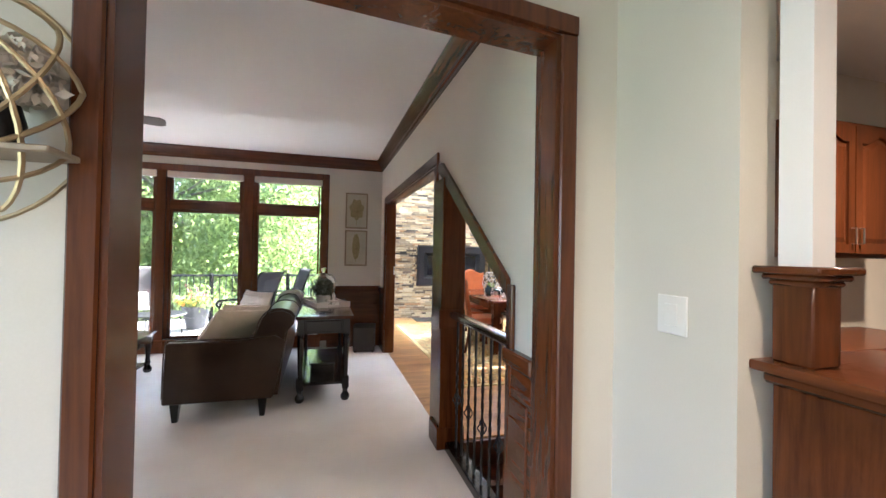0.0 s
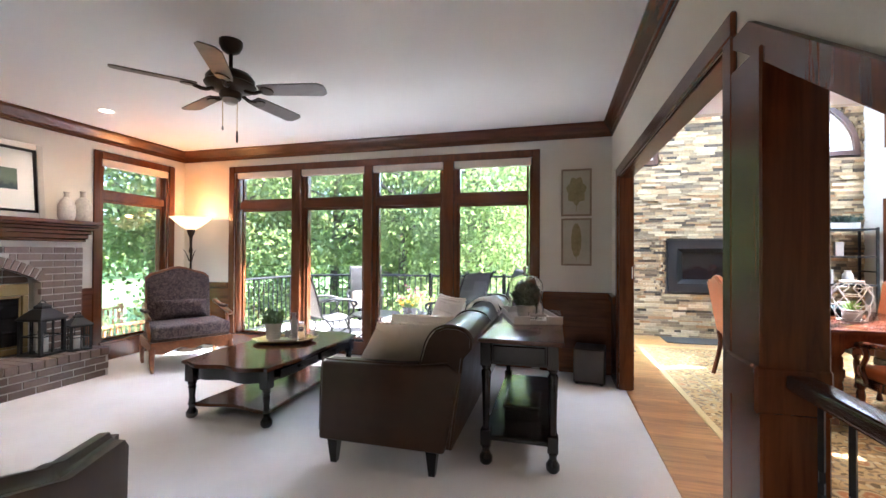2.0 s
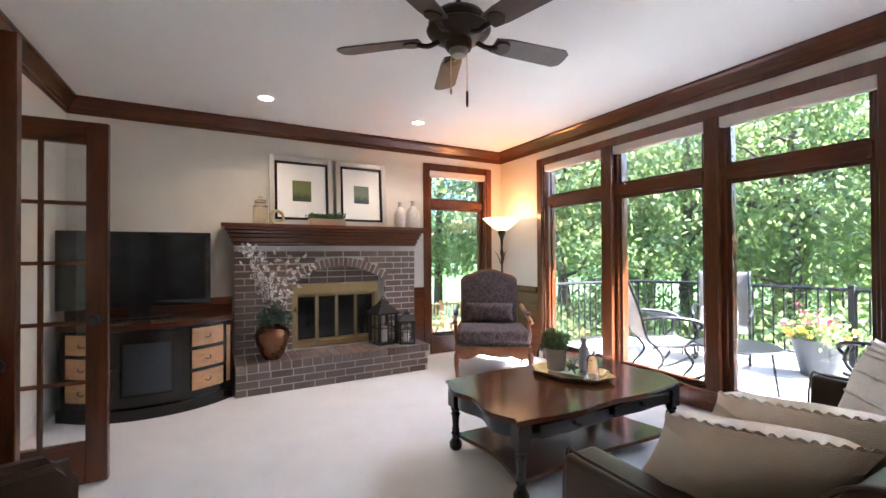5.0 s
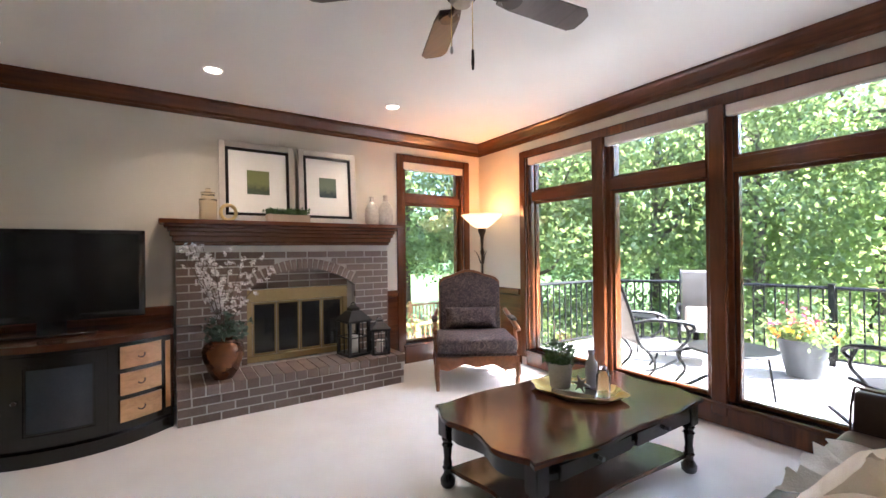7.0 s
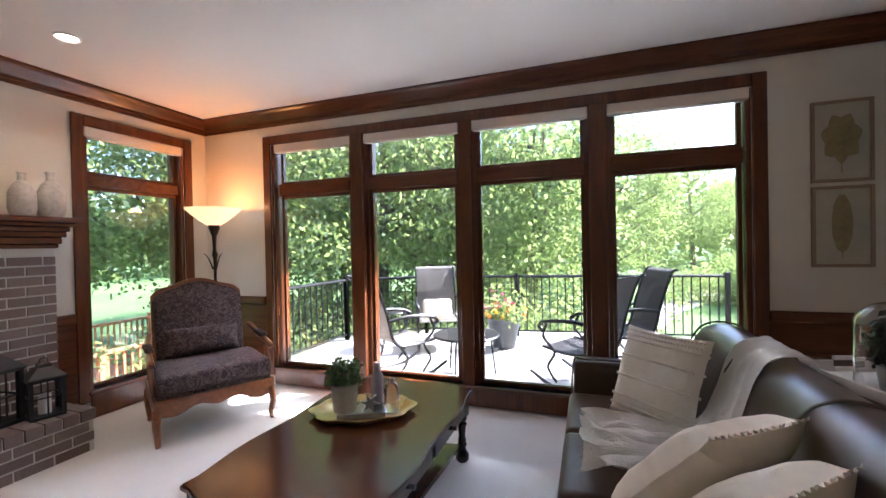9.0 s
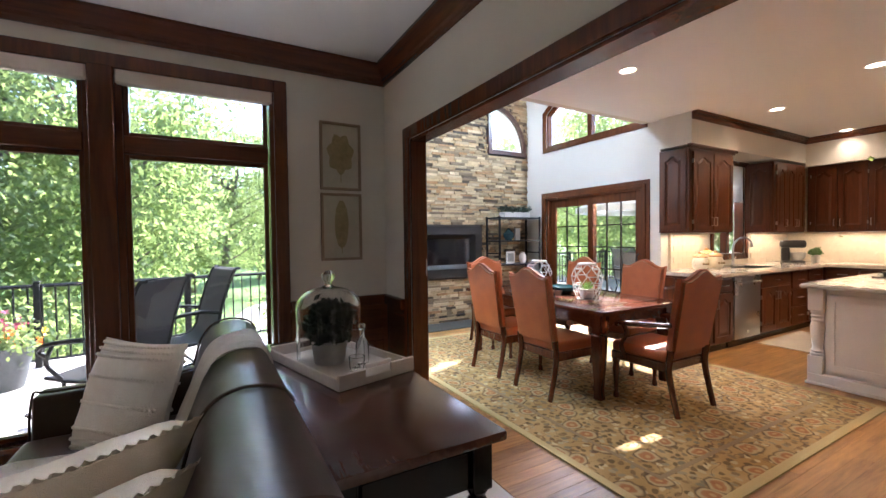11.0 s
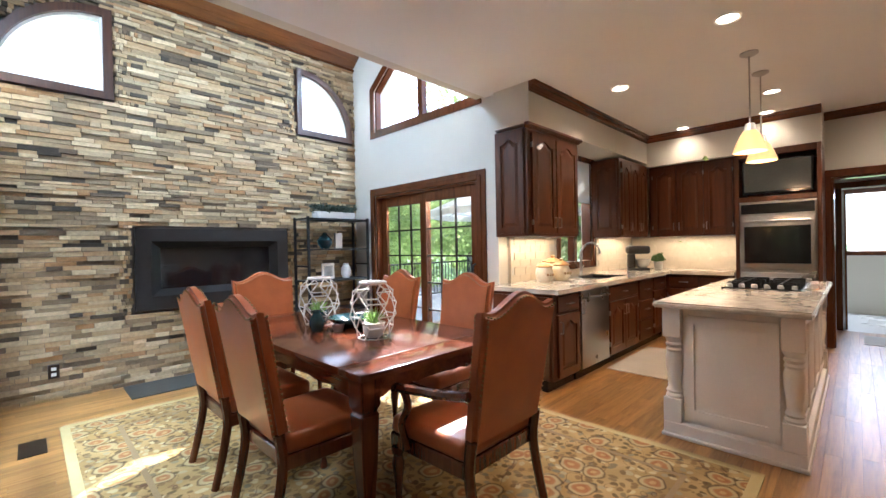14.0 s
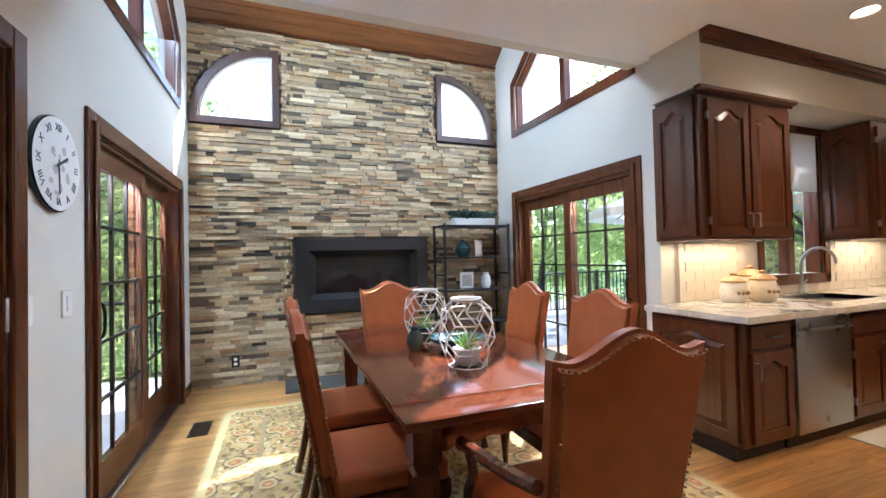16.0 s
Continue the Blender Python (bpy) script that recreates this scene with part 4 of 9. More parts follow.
def umbrella(at):
    root = thing("patio_umbrella", "open white market umbrella over the patio", "umbrella", at)
    cloth = thin_cloth("umbrella_cloth", (0.78, 0.75, 0.69), 0.6)
    part("pole", tube(bm_new(), [(0, 0, 0), (0, 0, 2.72)], 0.022, 8), BRONZE, root)
    part("base", lathe(bm_new(), [(0.26, 0), (0.26, 0.05), (0.05, 0.09), (0.03, 0.3), (0.001, 0.3)]), IRON, root)
    bm = bm_new()
    apex = bm.verts.new((0, 0, 2.7))
    ring = [bm.verts.new((1.55 * math.cos(2 * math.pi * i / 8), 1.55 * math.sin(2 * math.pi * i / 8), 2.05)) for i in range(8)]
    hem = [bm.verts.new((v.co.x, v.co.y, 1.93)) for v in ring]
    for i in range(8):
        j = (i + 1) % 8
        bm.faces.new((apex, ring[i], ring[j]))
        bm.faces.new((ring[i], hem[i], hem[j], ring[j]))
    bmesh.ops.solidify(bm, geom=bm.faces[:], thickness=0.008)
    part("canopy", bm, cloth, root, "white cloth canopy")
    for i in range(8):
        a = 2 * math.pi * i / 8
        part("rib", tube(bm_new(), [(0, 0, 2.66), (1.5 * math.cos(a), 1.5 * math.sin(a), 2.03)], 0.008, 5), BRONZE, root)


umbrella((8.0, 8.75, DZ))
t = patio_table((8.0, 8.75, DZ), 0.6, 0.72, "round black metal patio table under the umbrella")
patio_chair("patio_chair", (7.2, 8.4, DZ), 25, SLING, "grey sling patio chair beside the round table")
patio_chair("patio_chair", (8.5, 9.6, DZ), 240, SLING, "grey sling patio chair beside the round table")

# lower deck seen through the fireplace-side window
bm = bm_new()
box(bm, -10.4, -6.2, 5.4, 9.8, -1.5, -0.95)
lower = structure("lower_deck", bm, paint("cedar_deck", (0.30, 0.13, 0.06), (0.42, 0.21, 0.11), 0.7), "reddish cedar lower deck")
root = thing("cedar_railing", "orange-brown cedar railing of the lower deck", "railing")
CED = wood("cedar_rail", (0.32, 0.14, 0.06), (0.50, 0.25, 0.12), "y", 0.6, 0.0)
for k, x in enumerate((-7.6, -10.2)):
    part("hand_rail", box(bm_new(), x - 0.05, x + 0.05, 5.6, 9.6, -0.1, -0.05, 0.006), CED, root)
    part("lower_rail", box(bm_new(), x - 0.03, x + 0.03, 5.6, 9.6, -0.85, -0.8, 0.006), CED, root)
    for i in range(4):
        part("post", box(bm_new(), x - 0.045, x + 0.045, 5.65 + i * 1.28, 5.74 + i * 1.28, -0.95, 0.02, 0.006), CED, root)
    for i in range(34):
        part("picket", box(bm_new(), x - 0.014, x + 0.014, 5.66 + i * 0.115, 5.69 + i * 0.115, -0.81, -0.1), CED, root, smooth=False)

# ---- living room things ----


def pillow(name, w, h, d, material, label, m, fringe=None):
    """A stuffed cushion with pinched corners."""
    root = tagged(new(name), label, "pillow", "pillows on the sofa")
    root.matrix_basis = m
    bm = bm_new()
    n = 12
    grid = {}
    for s in (1, -1):
        for i in range(n + 1):
            for j in range(n + 1):
                u, v = 2 * i / n - 1, 2 * j / n - 1
                edge = i in (0, n) or j in (0, n)
                if s < 0 and edge:
                    grid[s, i, j] = grid[1, i, j]
                    continue
                bulge = ((1 - u ** 4) * (1 - v ** 4)) ** 0.55
                px = u * w / 2 * (1 - 0.07 * (1 - v * v) * abs(u))
                pz = v * h / 2 * (1 - 0.07 * (1 - u * u) * abs(v))
                wob = 0.008 * noise.noise((u * 3, v * 3, s + w * 9))
                grid[s, i, j] = bm.verts.new((px, s * d / 2 * bulge + wob, pz))
    for s in (1, -1):
        for i in range(n):
            for j in range(n):
                q = (grid[s, i, j], grid[s, i + 1, j], grid[s, i + 1, j + 1], grid[s, i, j + 1])
                bm.faces.new(q if s < 0 else q[::-1])
    part("cover", bm, material, root)
    if fringe == "ruffle":
        m_ = 60
        for sgn in (1, -1):
            bm = bm_new()
            low, top = [], []
            for k in range(m_ + 1):
                u = -1 + 2 * k / m_
                dz = h / 2 * (1 - 0.07 * (1 - u * u))
                wave = 0.006 * math.sin(k * 1.7)
                low.append(bm.verts.new((u * w / 2, 0, sgn * (dz - 0.008))))
                top.append(bm.verts.new((u * w / 2 * 1.01, wave, sgn * (dz + 0.011 + 0.002 * math.sin(k * 2.3)))))
            for k in range(m_):
                bm.faces.new((low[k], low[k + 1], top[k + 1], top[k]))
            bmesh.ops.solidify(bm, geom=bm.faces[:], thickness=0.005)
            part("ruffle", bm, material, root, "ruffled cloth edge")
    elif fringe:
        bm = bm_new()
        for row in fringe:
            for k in range(26):
                u = -0.9 + 1.8 * k / 25
                b = ((1 - u ** 4) * (1 - row ** 4)) ** 0.55
                for s in (1, -1):
                    bmesh.ops.create_icosphere(bm, subdivisions=1, radius=0.0085, matrix=Matrix.Translation((u * w / 2 * (1 - 0.07 * (1 - row * row) * abs(u)), s * d / 2 * b, row * h / 2 * (1 - 0.07 * (1 - u * u) * abs(row)))))
        part("knotted_trim", bm, KNIT, root, "raised knotted wool rows")["kind"] = "stuff"
    return root


def sofa():
    root = thing("sofa", "dark brown leather sofa with rolled back facing the fireplace", "sofa", (-1.08, 3.88, 0))
    L, D = 2.02, 0.95
    for x in (0.09, 0.74):
        for y in (0.05, L - 0.05):
            bm = prism(bm_new(), [(x - 0.035, y - 0.035, 0.16), (x + 0.035, y - 0.035, 0.16), (x + 0.035, y + 0.035, 0.16), (x - 0.035, y + 0.035, 0.16)], (0, 0, -0.16))
            for v in bm.verts:
                if v.co.z < 0.01:
                    v.co.x, v.co.y = x + (v.co.x - x) * 0.55, y + (v.co.y - y) * 0.55
            part("leg", bm, BLACKW, root, "tapered dark wood leg")
    part("base", box(bm_new(), 0.05, D - 0.14, 0.1, L - 0.1, 0.15, 0.3, 0.02, 2), LEATHER, root)
    for y in (0.0, L - 0.15):
        bm = prism(bm_new(), [(0.0, y, 0.15), (0.82, y, 0.15), (0.92, y, 0.62), (0.84, y, 0.68), (0.55, y, 0.645), (0.02, y, 0.64)], (0, 0.15, 0))
        bmesh.ops.bevel(bm, geom=bm.edges[:], offset=0.022, segments=3, profile=0.6, affect="EDGES")
        part("arm", bm, LEATHER, root)
        part("arm_welt", tube(bm_new(), curve_pts([(0.0, y + 0.02, 0.2), (0.015, y + 0.02, 0.62), (0.1, y + 0.02, 0.652), (0.55, y + 0.02, 0.656), (0.84, y + 0.02, 0.69)], 4), 0.006, 6), LEATHER, root)
    prof = [(0.56, 0.30), (0.64, 0.55), (0.69, 0.74), (0.715, 0.81), (0.76, 0.87), (0.825, 0.897), (0.895, 0.895), (0.95, 0.875), (0.985, 0.83), (0.98, 0.77), (0.93, 0.71), (0.86, 0.17), (0.74, 0.17)]
    bm = prism(bm_new(), [(x, 0.02, z) for x, z in prof], (0, L - 0.04, 0))
    bmesh.ops.bevel(bm, geom=[e for e in bm.edges if abs(e.verts[0].co.y - e.verts[1].co.y) < 0.01], offset=0.015, segments=2, affect="EDGES")
    part("backrest", bm, LEATHER, root, "rolled leather back")
    for y in (0.02, 0.69, 1.33, L - 0.02):
        part("back_welt", tube(bm_new(), curve_pts([(0.62, y, 0.47), (0.684, y, 0.74), (0.71, y, 0.815), (0.757, y, 0.876), (0.825, y, 0.903), (0.895, y, 0.9), (0.953, y, 0.88), (0.99, y, 0.83)], 4), 0.006, 6), LEATHER, root)
    for k in range(3):
        y0 = 0.155 + k * 0.57
        part("seat_cushion", box(bm_new(), -0.01, 0.75, y0, y0 + 0.565, 0.3, 0.455, 0.045, 4), LEATHER, root, "plump leather seat cushion")
    return root


sofa()
pillow("throw_pillow", 0.5, 0.46, 0.17, CREAM, "plain cream linen pillow leaning on the sofa arm", pose(-0.645, 4.165, 0.695, 40, 6, 48), "ruffle")
pillow("throw_pillow", 0.5, 0.46, 0.17, CREAM, "cream linen pillow with ruffled edge on the sofa", pose(-0.645, 4.435, 0.705, 40, 6, 46), "ruffle")
pillow("throw_pillow", 0.48, 0.48, 0.15, KNIT, "ivory woven pillow with raised wool bands on the sofa", pose(-0.64, 5.36, 0.695, -20, 0, -46), (0.92, 0.8, 0.68, 0.3, -0.15, -0.6, -0.8, -0.94))


def throw():
    """A knitted throw falling over the sofa back on to the seat."""
    bm = bm_new()
    path = curve_pts([(-0.06, 0, 0.62), (-0.09, 0, 0.78), (-0.14, 0, 0.893), (-0.25, 0, 0.91), (-0.34, 0, 0.86), (-0.42, 0, 0.68), (-0.5, 0, 0.52), (-0.62, 0, 0.475), (-0.85, 0, 0.475), (-1.0, 0, 0.475)], 5)
    rows = []
    n = 20
    for i, p in enumerate(path):
        f = i / (len(path) - 1)
        row = []
        for j in range(n + 1):
            v = j / n - 0.5
            wob = noise.noise((f * 5, v * 5, 2.0))
            fold = 0.02 * math.sin(v * 26 + 4 * wob) * (0.5 + f)
            crumple = 0.075 * max(0, f - 0.62) * 2.6 * (1 + noise.noise((f * 9, v * 9, 5)))
            y = 5.27 - 0.38 * f + v * (0.48 - 0.62 * f + 0.72 * f * f) + 0.05 * wob
            row.append(bm.verts.new((p.x + fold * 0.4, y, p.z + abs(fold) * 0.8 + crumple + 0.012)))
        rows.append(row)
    for a, b in zip(rows, rows[1:]):
        for j in range(n):
            bm.faces.new((a[j], a[j + 1], b[j + 1], b[j]))
    bmesh.ops.solidify(bm, geom=bm.faces[:], thickness=0.012)
    return single("throw_blanket", bm, KNIT, "ivory knitted throw draped over the leather sofa", "blanket")


throw()


def turned_leg(h, r, foot=True):
    p = [(r * 0.9, 0.0), (r * 1.25, 0.015), (r * 1.3, 0.045), (r * 0.75, 0.075), (r * 0.7, 0.095), (r * 0.95, 0.11), (r * 0.7, 0.125)] if foot else [(r * 0.6, 0)]
    top = h - 0.14
    p += [(r * 0.8, 0.14), (r * 0.62, 0.14 + (top - 0.14) * 0.15), (r * 0.85, 0.14 + (top - 0.14) * 0.7), (r, top - 0.05), (r * 0.72, top - 0.035), (r * 1.02, top - 0.015), (r * 0.8, top), (r * 0.8, top + 0.01)]
    return p


def console_table():
    root = thing("console_table", "black wooden console table with turned legs behind the sofa", "console table", (-0.1, 4.12, 0))
    W, L, H = 0.5, 1.42, 0.80
    part("tabletop", box(bm_new(), -0.02, W + 0.02, -0.02, L + 0.02, H - 0.03, H, 0.008, 2), wood("console_top", (0.035, 0.012, 0.008), (0.09, 0.032, 0.018), "y", 0.2, 0.5), root, "dark reddish-brown top")
    part("apron", box(bm_new(), 0.03, W - 0.03, 0.03, L - 0.03, H - 0.17, H - 0.03), BLACKW, root)
    bm = box(bm_new(), 0.09, W - 0.09, 0.018, 0.03, H - 0.15, H - 0.05, 0.004)
    part("end_panel", bm, BLACKW, root)
    for i in range(2):
        y0 = 0.1 + i * 0.64
        dr = part("drawer", box(bm_new(), W - 0.03, W - 0.012, y0, y0 + 0.58, H - 0.155, H - 0.05, 0.004), BLACKW, root)
        part("knob", lathe(bm_new(), [(0.005, 0), (0.012, 0.01), (0.014, 0.02), (0.001, 0.026)], (W, y0 + 0.29, H - 0.11), 10), BRASS, dr)
    for x in (0.045, W - 0.045):
        for y in (0.045, L - 0.045):
            bm = lathe(bm_new(), turned_leg(H - 0.03, 0.032), (x, y, 0), 14)
            box(bm, x - 0.034, x + 0.034, y - 0.034, y + 0.034, H - 0.18, H - 0.03, 0.004)
            box(bm, x - 0.032, x + 0.032, y - 0.032, y + 0.032, 0.12, 0.22, 0.004)
            part("leg", bm, BLACKW, root)
    part("shelf", box(bm_new(), 0.02, W - 0.02, 0.02, L - 0.02, 0.155, 0.185, 0.006), BLACKW, root)
    return root


console_table()
bm = box(bm_new(), 0.03, 0.26, 4.42, 4.76, 0.186, 0.265, 0.006)
bk = thing("book_box", "closed dark wooden storage box on the console shelf", "box", (0, 0, 0))
part("body", bm, BLACKW, bk)
part("lid", box(bm_new(), 0.02, 0.27, 4.41, 4.77, 0.266, 0.29, 0.006), BLACKW, bk)


def serving_tray():
    root = thing("serving_tray", "pale distressed wooden tray with cut-out handles on the console", "tray", (0.17, 4.99, 0.801), 105)
    tw = paint("pale_tray", (0.46, 0.40, 0.34), (0.60, 0.54, 0.47), 0.8, fine=40)
    part("bottom", box(bm_new(), -0.3, 0.3, -0.17, 0.17, 0, 0.012), tw, root)
    for s in (-1, 1):
        part("side", box(bm_new(), -0.3, 0.3, s * 0.175 - 0.007, s * 0.175 + 0.007, 0, 0.045, 0.003), tw, root)
        bm = bm_new()
        for a, b, z0, z1 in ((-0.18, -0.06, 0, 0.06), (0.06, 0.18, 0, 0.06), (-0.06, 0.06, 0, 0.03), (-0.06, 0.06, 0.06, 0.078)):
            box(bm, s * 0.302 - 0.007, s * 0.302 + 0.007, a, b, z0, z1, 0.003)
        part("handle_end", bm, tw, root)
    return root


serving_tray()


def foliage_ball(name, at, r, label, category, material=GREEN, n=70, per=22, leaf=0.014, squash=1.0):
    rng = np.random.default_rng(int(at[0] * 1000) % 997 + 5)
    cs = rng.normal(0, 1, (n, 3))
    cs = cs / np.linalg.norm(cs, axis=1)[:, None] * r * rng.uniform(0.55, 1.0, (n, 1))
    cs[:, 2] *= squash
    q, i = leaf_cloud(rng, cs, per, (r * 0.12,) * 3, leaf)
    return cloud_mesh(name, q + np.array(at), i, material)


def cloche():
    root = thing("glass_cloche", "clear glass dome with knob over a dark green topiary", "cloche", (0.135, 5.01, 0.814))
    root.scale = (1.32, 1.32, 1.32)
    prof = [(0.106, 0), (0.106, 0.185)] + [(0.106 * math.cos(a) ** 0.8, 0.185 + 0.07 * math.sin(a)) for a in [i * math.pi / 20 for i in range(1, 10)]]
    inner = [(r - 0.003 if r > 0.006 else r, z - (0.003 if z > 0.185 else 0)) for r, z in prof]
    part("dome", lathe(bm_new(), prof + [(0.012, 0.262), (0.012, 0.27), (0.022, 0.285), (0.022, 0.298), (0.012, 0.308), (0.001, 0.31)] + [(0.001, 0.257)] + inner[::-1], (0, 0, 0), 32, False), CLEAR, root, "clear glass dome")
    part("pot", lathe(bm_new(), [(0.05, 0), (0.06, 0.07), (0.055, 0.07), (0.001, 0.065)], seg=16), POTGREY, root)
    o = new("topiary", foliage_ball("topiary", (0, 0, 0.135), 0.078, "", "", paint("dark_leaf", (0.007, 0.015, 0.008), (0.018, 0.036, 0.016), 0.7), 110))
    o.parent = root


cloche()


def bottle(name, at, prof, material, label, category, group="", seg=20):
    ob = single(name, lathe(bm_new(), prof, (0, 0, 0), seg), material, label, category, group)
    ob.matrix_basis = pose(*at)
    return ob


SMOKE = glass("smoky_glass", (0.72, 0.66, 0.72), 0.02)
bottle("glass_bottle", (0.25, 4.9, 0.814), [(0.028, 0), (0.03, 0.09), (0.012, 0.12), (0.012, 0.15), (0.018, 0.155), (0.016, 0.175), (0.001, 0.18)], CLEAR, "small clear glass bottle on the tray", "bottle")
bottle("glass_candle_holder", (0.2, 4.82, 0.814), [(0.03, 0), (0.034, 0.06), (0.03, 0.06), (0.026, 0.01), (0.001, 0.008)], CLEAR, "small glass candle holder on the tray", "candle holder")


def coffee_table():
    root = thing("coffee_table", "dark wooden coffee table with shaped edges, turned legs and lower shelf", "coffee table", (-2.1, 4.9, 0))
    W, L, H = 0.84, 1.44, 0.46

    def outline(w, l, z, wave):
        pts = []
        n = 14
        for side in range(4):
            for i in range(n):
                t = i / n
                s = math.sin(math.pi * t) ** 2 * wave
                e = 0.03 * math.cos(2 * math.pi * 2 * t) * (wave > 0)
                if side == 0:
                    pts.append((-w / 2 + w * t, -l / 2 - s + e, z))
                elif side == 1:
                    pts.append((w / 2 + s * 0.6 - e * 0.5, -l / 2 + l * t, z))
                elif side == 2:
                    pts.append((w / 2 - w * t, l / 2 + s - e, z))
                else:
                    pts.append((-w / 2 - s * 0.6 + e * 0.5, l / 2 - l * t, z))
        return pts

    bm = prism(bm_new(), outline(W, L, H - 0.03, 0.035), (0, 0, 0.03))
    bmesh.ops.bevel(bm, geom=[e for e in bm.edges if abs(e.verts[0].co.z - e.verts[1].co.z) < 1e-4], offset=0.007, segments=2, affect="EDGES")
    part("tabletop", bm, COFFEE, root, "polished reddish-brown top")
    bm = prism(bm_new(), outline(W - 0.1, L - 0.1, H - 0.13, 0.03), (0, 0, 0.1))
    part("apron", bm, BLACKW, root)
    for i in range(2):
        y0 = -0.56 + i * 0.58
        dr = part("drawer", box(bm_new(), W / 2 - 0.03, W / 2 - 0.012, y0, y0 + 0.53, H - 0.12, H - 0.045, 0.004), BLACKW, root)
        part("knob", tube(bm_new(), [(W / 2 - 0.012, y0 + 0.265, H - 0.085), (W / 2 + 0.014, y0 + 0.265, H - 0.085)], 0.012, 10), IRON, dr)
    for x in (-1, 1):
        for y in (-1, 1):
            bm = lathe(bm_new(), turned_leg(H - 0.03, 0.034), (x * (W / 2 - 0.07), y * (L / 2 - 0.07), 0), 16)
            cx, cy = x * (W / 2 - 0.07), y * (L / 2 - 0.07)
            box(bm, cx - 0.04, cx + 0.04, cy - 0.04, cy + 0.04, H - 0.17, H - 0.03, 0.006)
            part("leg", bm, BLACKW, root)
    bm = prism(bm_new(), outline(W - 0.16, L - 0.16, 0.085, -0.05), (0, 0, 0.025))
    part("shelf", bm, COFFEE, root)
    return root


coffee_table()


def gilt_tray():
    root = thing("gilt_tray", "scalloped gold-rimmed tray on the coffee table", "tray", (-2.17, 5.05, 0.461), 25)
    bm = bm_new()
    n = 48
    rings = []
    for rr, z in ((0.001, 0.004), (0.72, 0.004), (0.78, 0.008), (0.95, 0.035), (1.0, 0.034), (0.98, 0.028), (0.8, 0.0), (0.001, 0.0)):
        ring = []
        for i in range(n):
            a = 2 * math.pi * i / n
            w = 1 + 0.05 * math.cos(8 * a)
            ring.append(bm.verts.new((0.29 * rr * w * math.cos(a), 0.2 * rr * w * math.sin(a), z)))
        rings.append(ring)
    for a, b in zip(rings, rings[1:]):
        for i in range(n):
            bm.faces.new((a[i], a[(i + 1) % n], b[(i + 1) % n], b[i]))
    bmesh.ops.recalc_face_normals(bm, faces=bm.faces[:])
    part("dish", bm, BRASS, root)


gilt_tray()
bx_ = thing("decorative_box", "flat grey mirrored box on the gold tray", "box", (-2.16, 5.02, 0.47), 25)
part("body", box(bm_new(), -0.13, 0.13, -0.08, 0.08, 0, 0.028, 0.003), STEEL, bx_)


def pot_plant(at, s, label):
    root = thing("potted_plant", label, "plant", at)
    part("pot", lathe(bm_new(), [(0.05 * s, 0), (0.062 * s, 0.12 * s), (0.055 * s, 0.12 * s), (0.05 * s, 0.1 * s), (0.001, 0.1 * s)], seg=20), POTGREY, root)
    o = new("foliage", foliage_ball("foliage", (0, 0, 0.165 * s), 0.085 * s, "", "", paint("herb_leaf", (0.05, 0.11, 0.02), (0.12, 0.21, 0.05), 0.6), 60, 18, 0.012, 0.8))
    o.parent = root
    return root


pot_plant((-2.24, 4.97, 0.499), 1.25, "bushy green plant in a grey cement pot")
bottle("decorative_bottle", (-2.12, 5.12, 0.47), [(0.035, 0), (0.036, 0.18), (0.02, 0.205), (0.018, 0.235), (0.022, 0.24), (0.022, 0.26), (0.001, 0.262)], GREYW, "tall silver-grey glass bottle on the tray", "bottle")
bottle("decorative_bottle", (-2.02, 5.1, 0.47), [(0.04, 0), (0.042, 0.13), (0.03, 0.15), (0.022, 0.16), (0.022, 0.185), (0.001, 0.19)], SMOKE, "stout smoky purple glass bottle on the tray", "bottle")
bm = bm_new()
for k in range(6):
    a = math.pi * k / 3
    prism(bm, [(0, -0.012, 0), (0.055 * math.cos(a), -0.012, 0.055 * math.sin(a)), (0.02 * math.cos(a + 0.52), -0.012, 0.02 * math.sin(a + 0.52))], (0, 0.024, 0))
    prism(bm, [(0, -0.012, 0), (0.02 * math.cos(a + 0.52), -0.012, 0.02 * math.sin(a + 0.52)), (0.055 * math.cos(a + 1.047), -0.012, 0.055 * math.sin(a + 1.047))], (0, 0.024, 0))
st = single("star_ornament", bm, STEEL, "faceted silver star ornament on the tray", "ornament", smooth=False)
st.matrix_basis = pose(-2.09, 4.98, 0.55, 0, 10, 30)


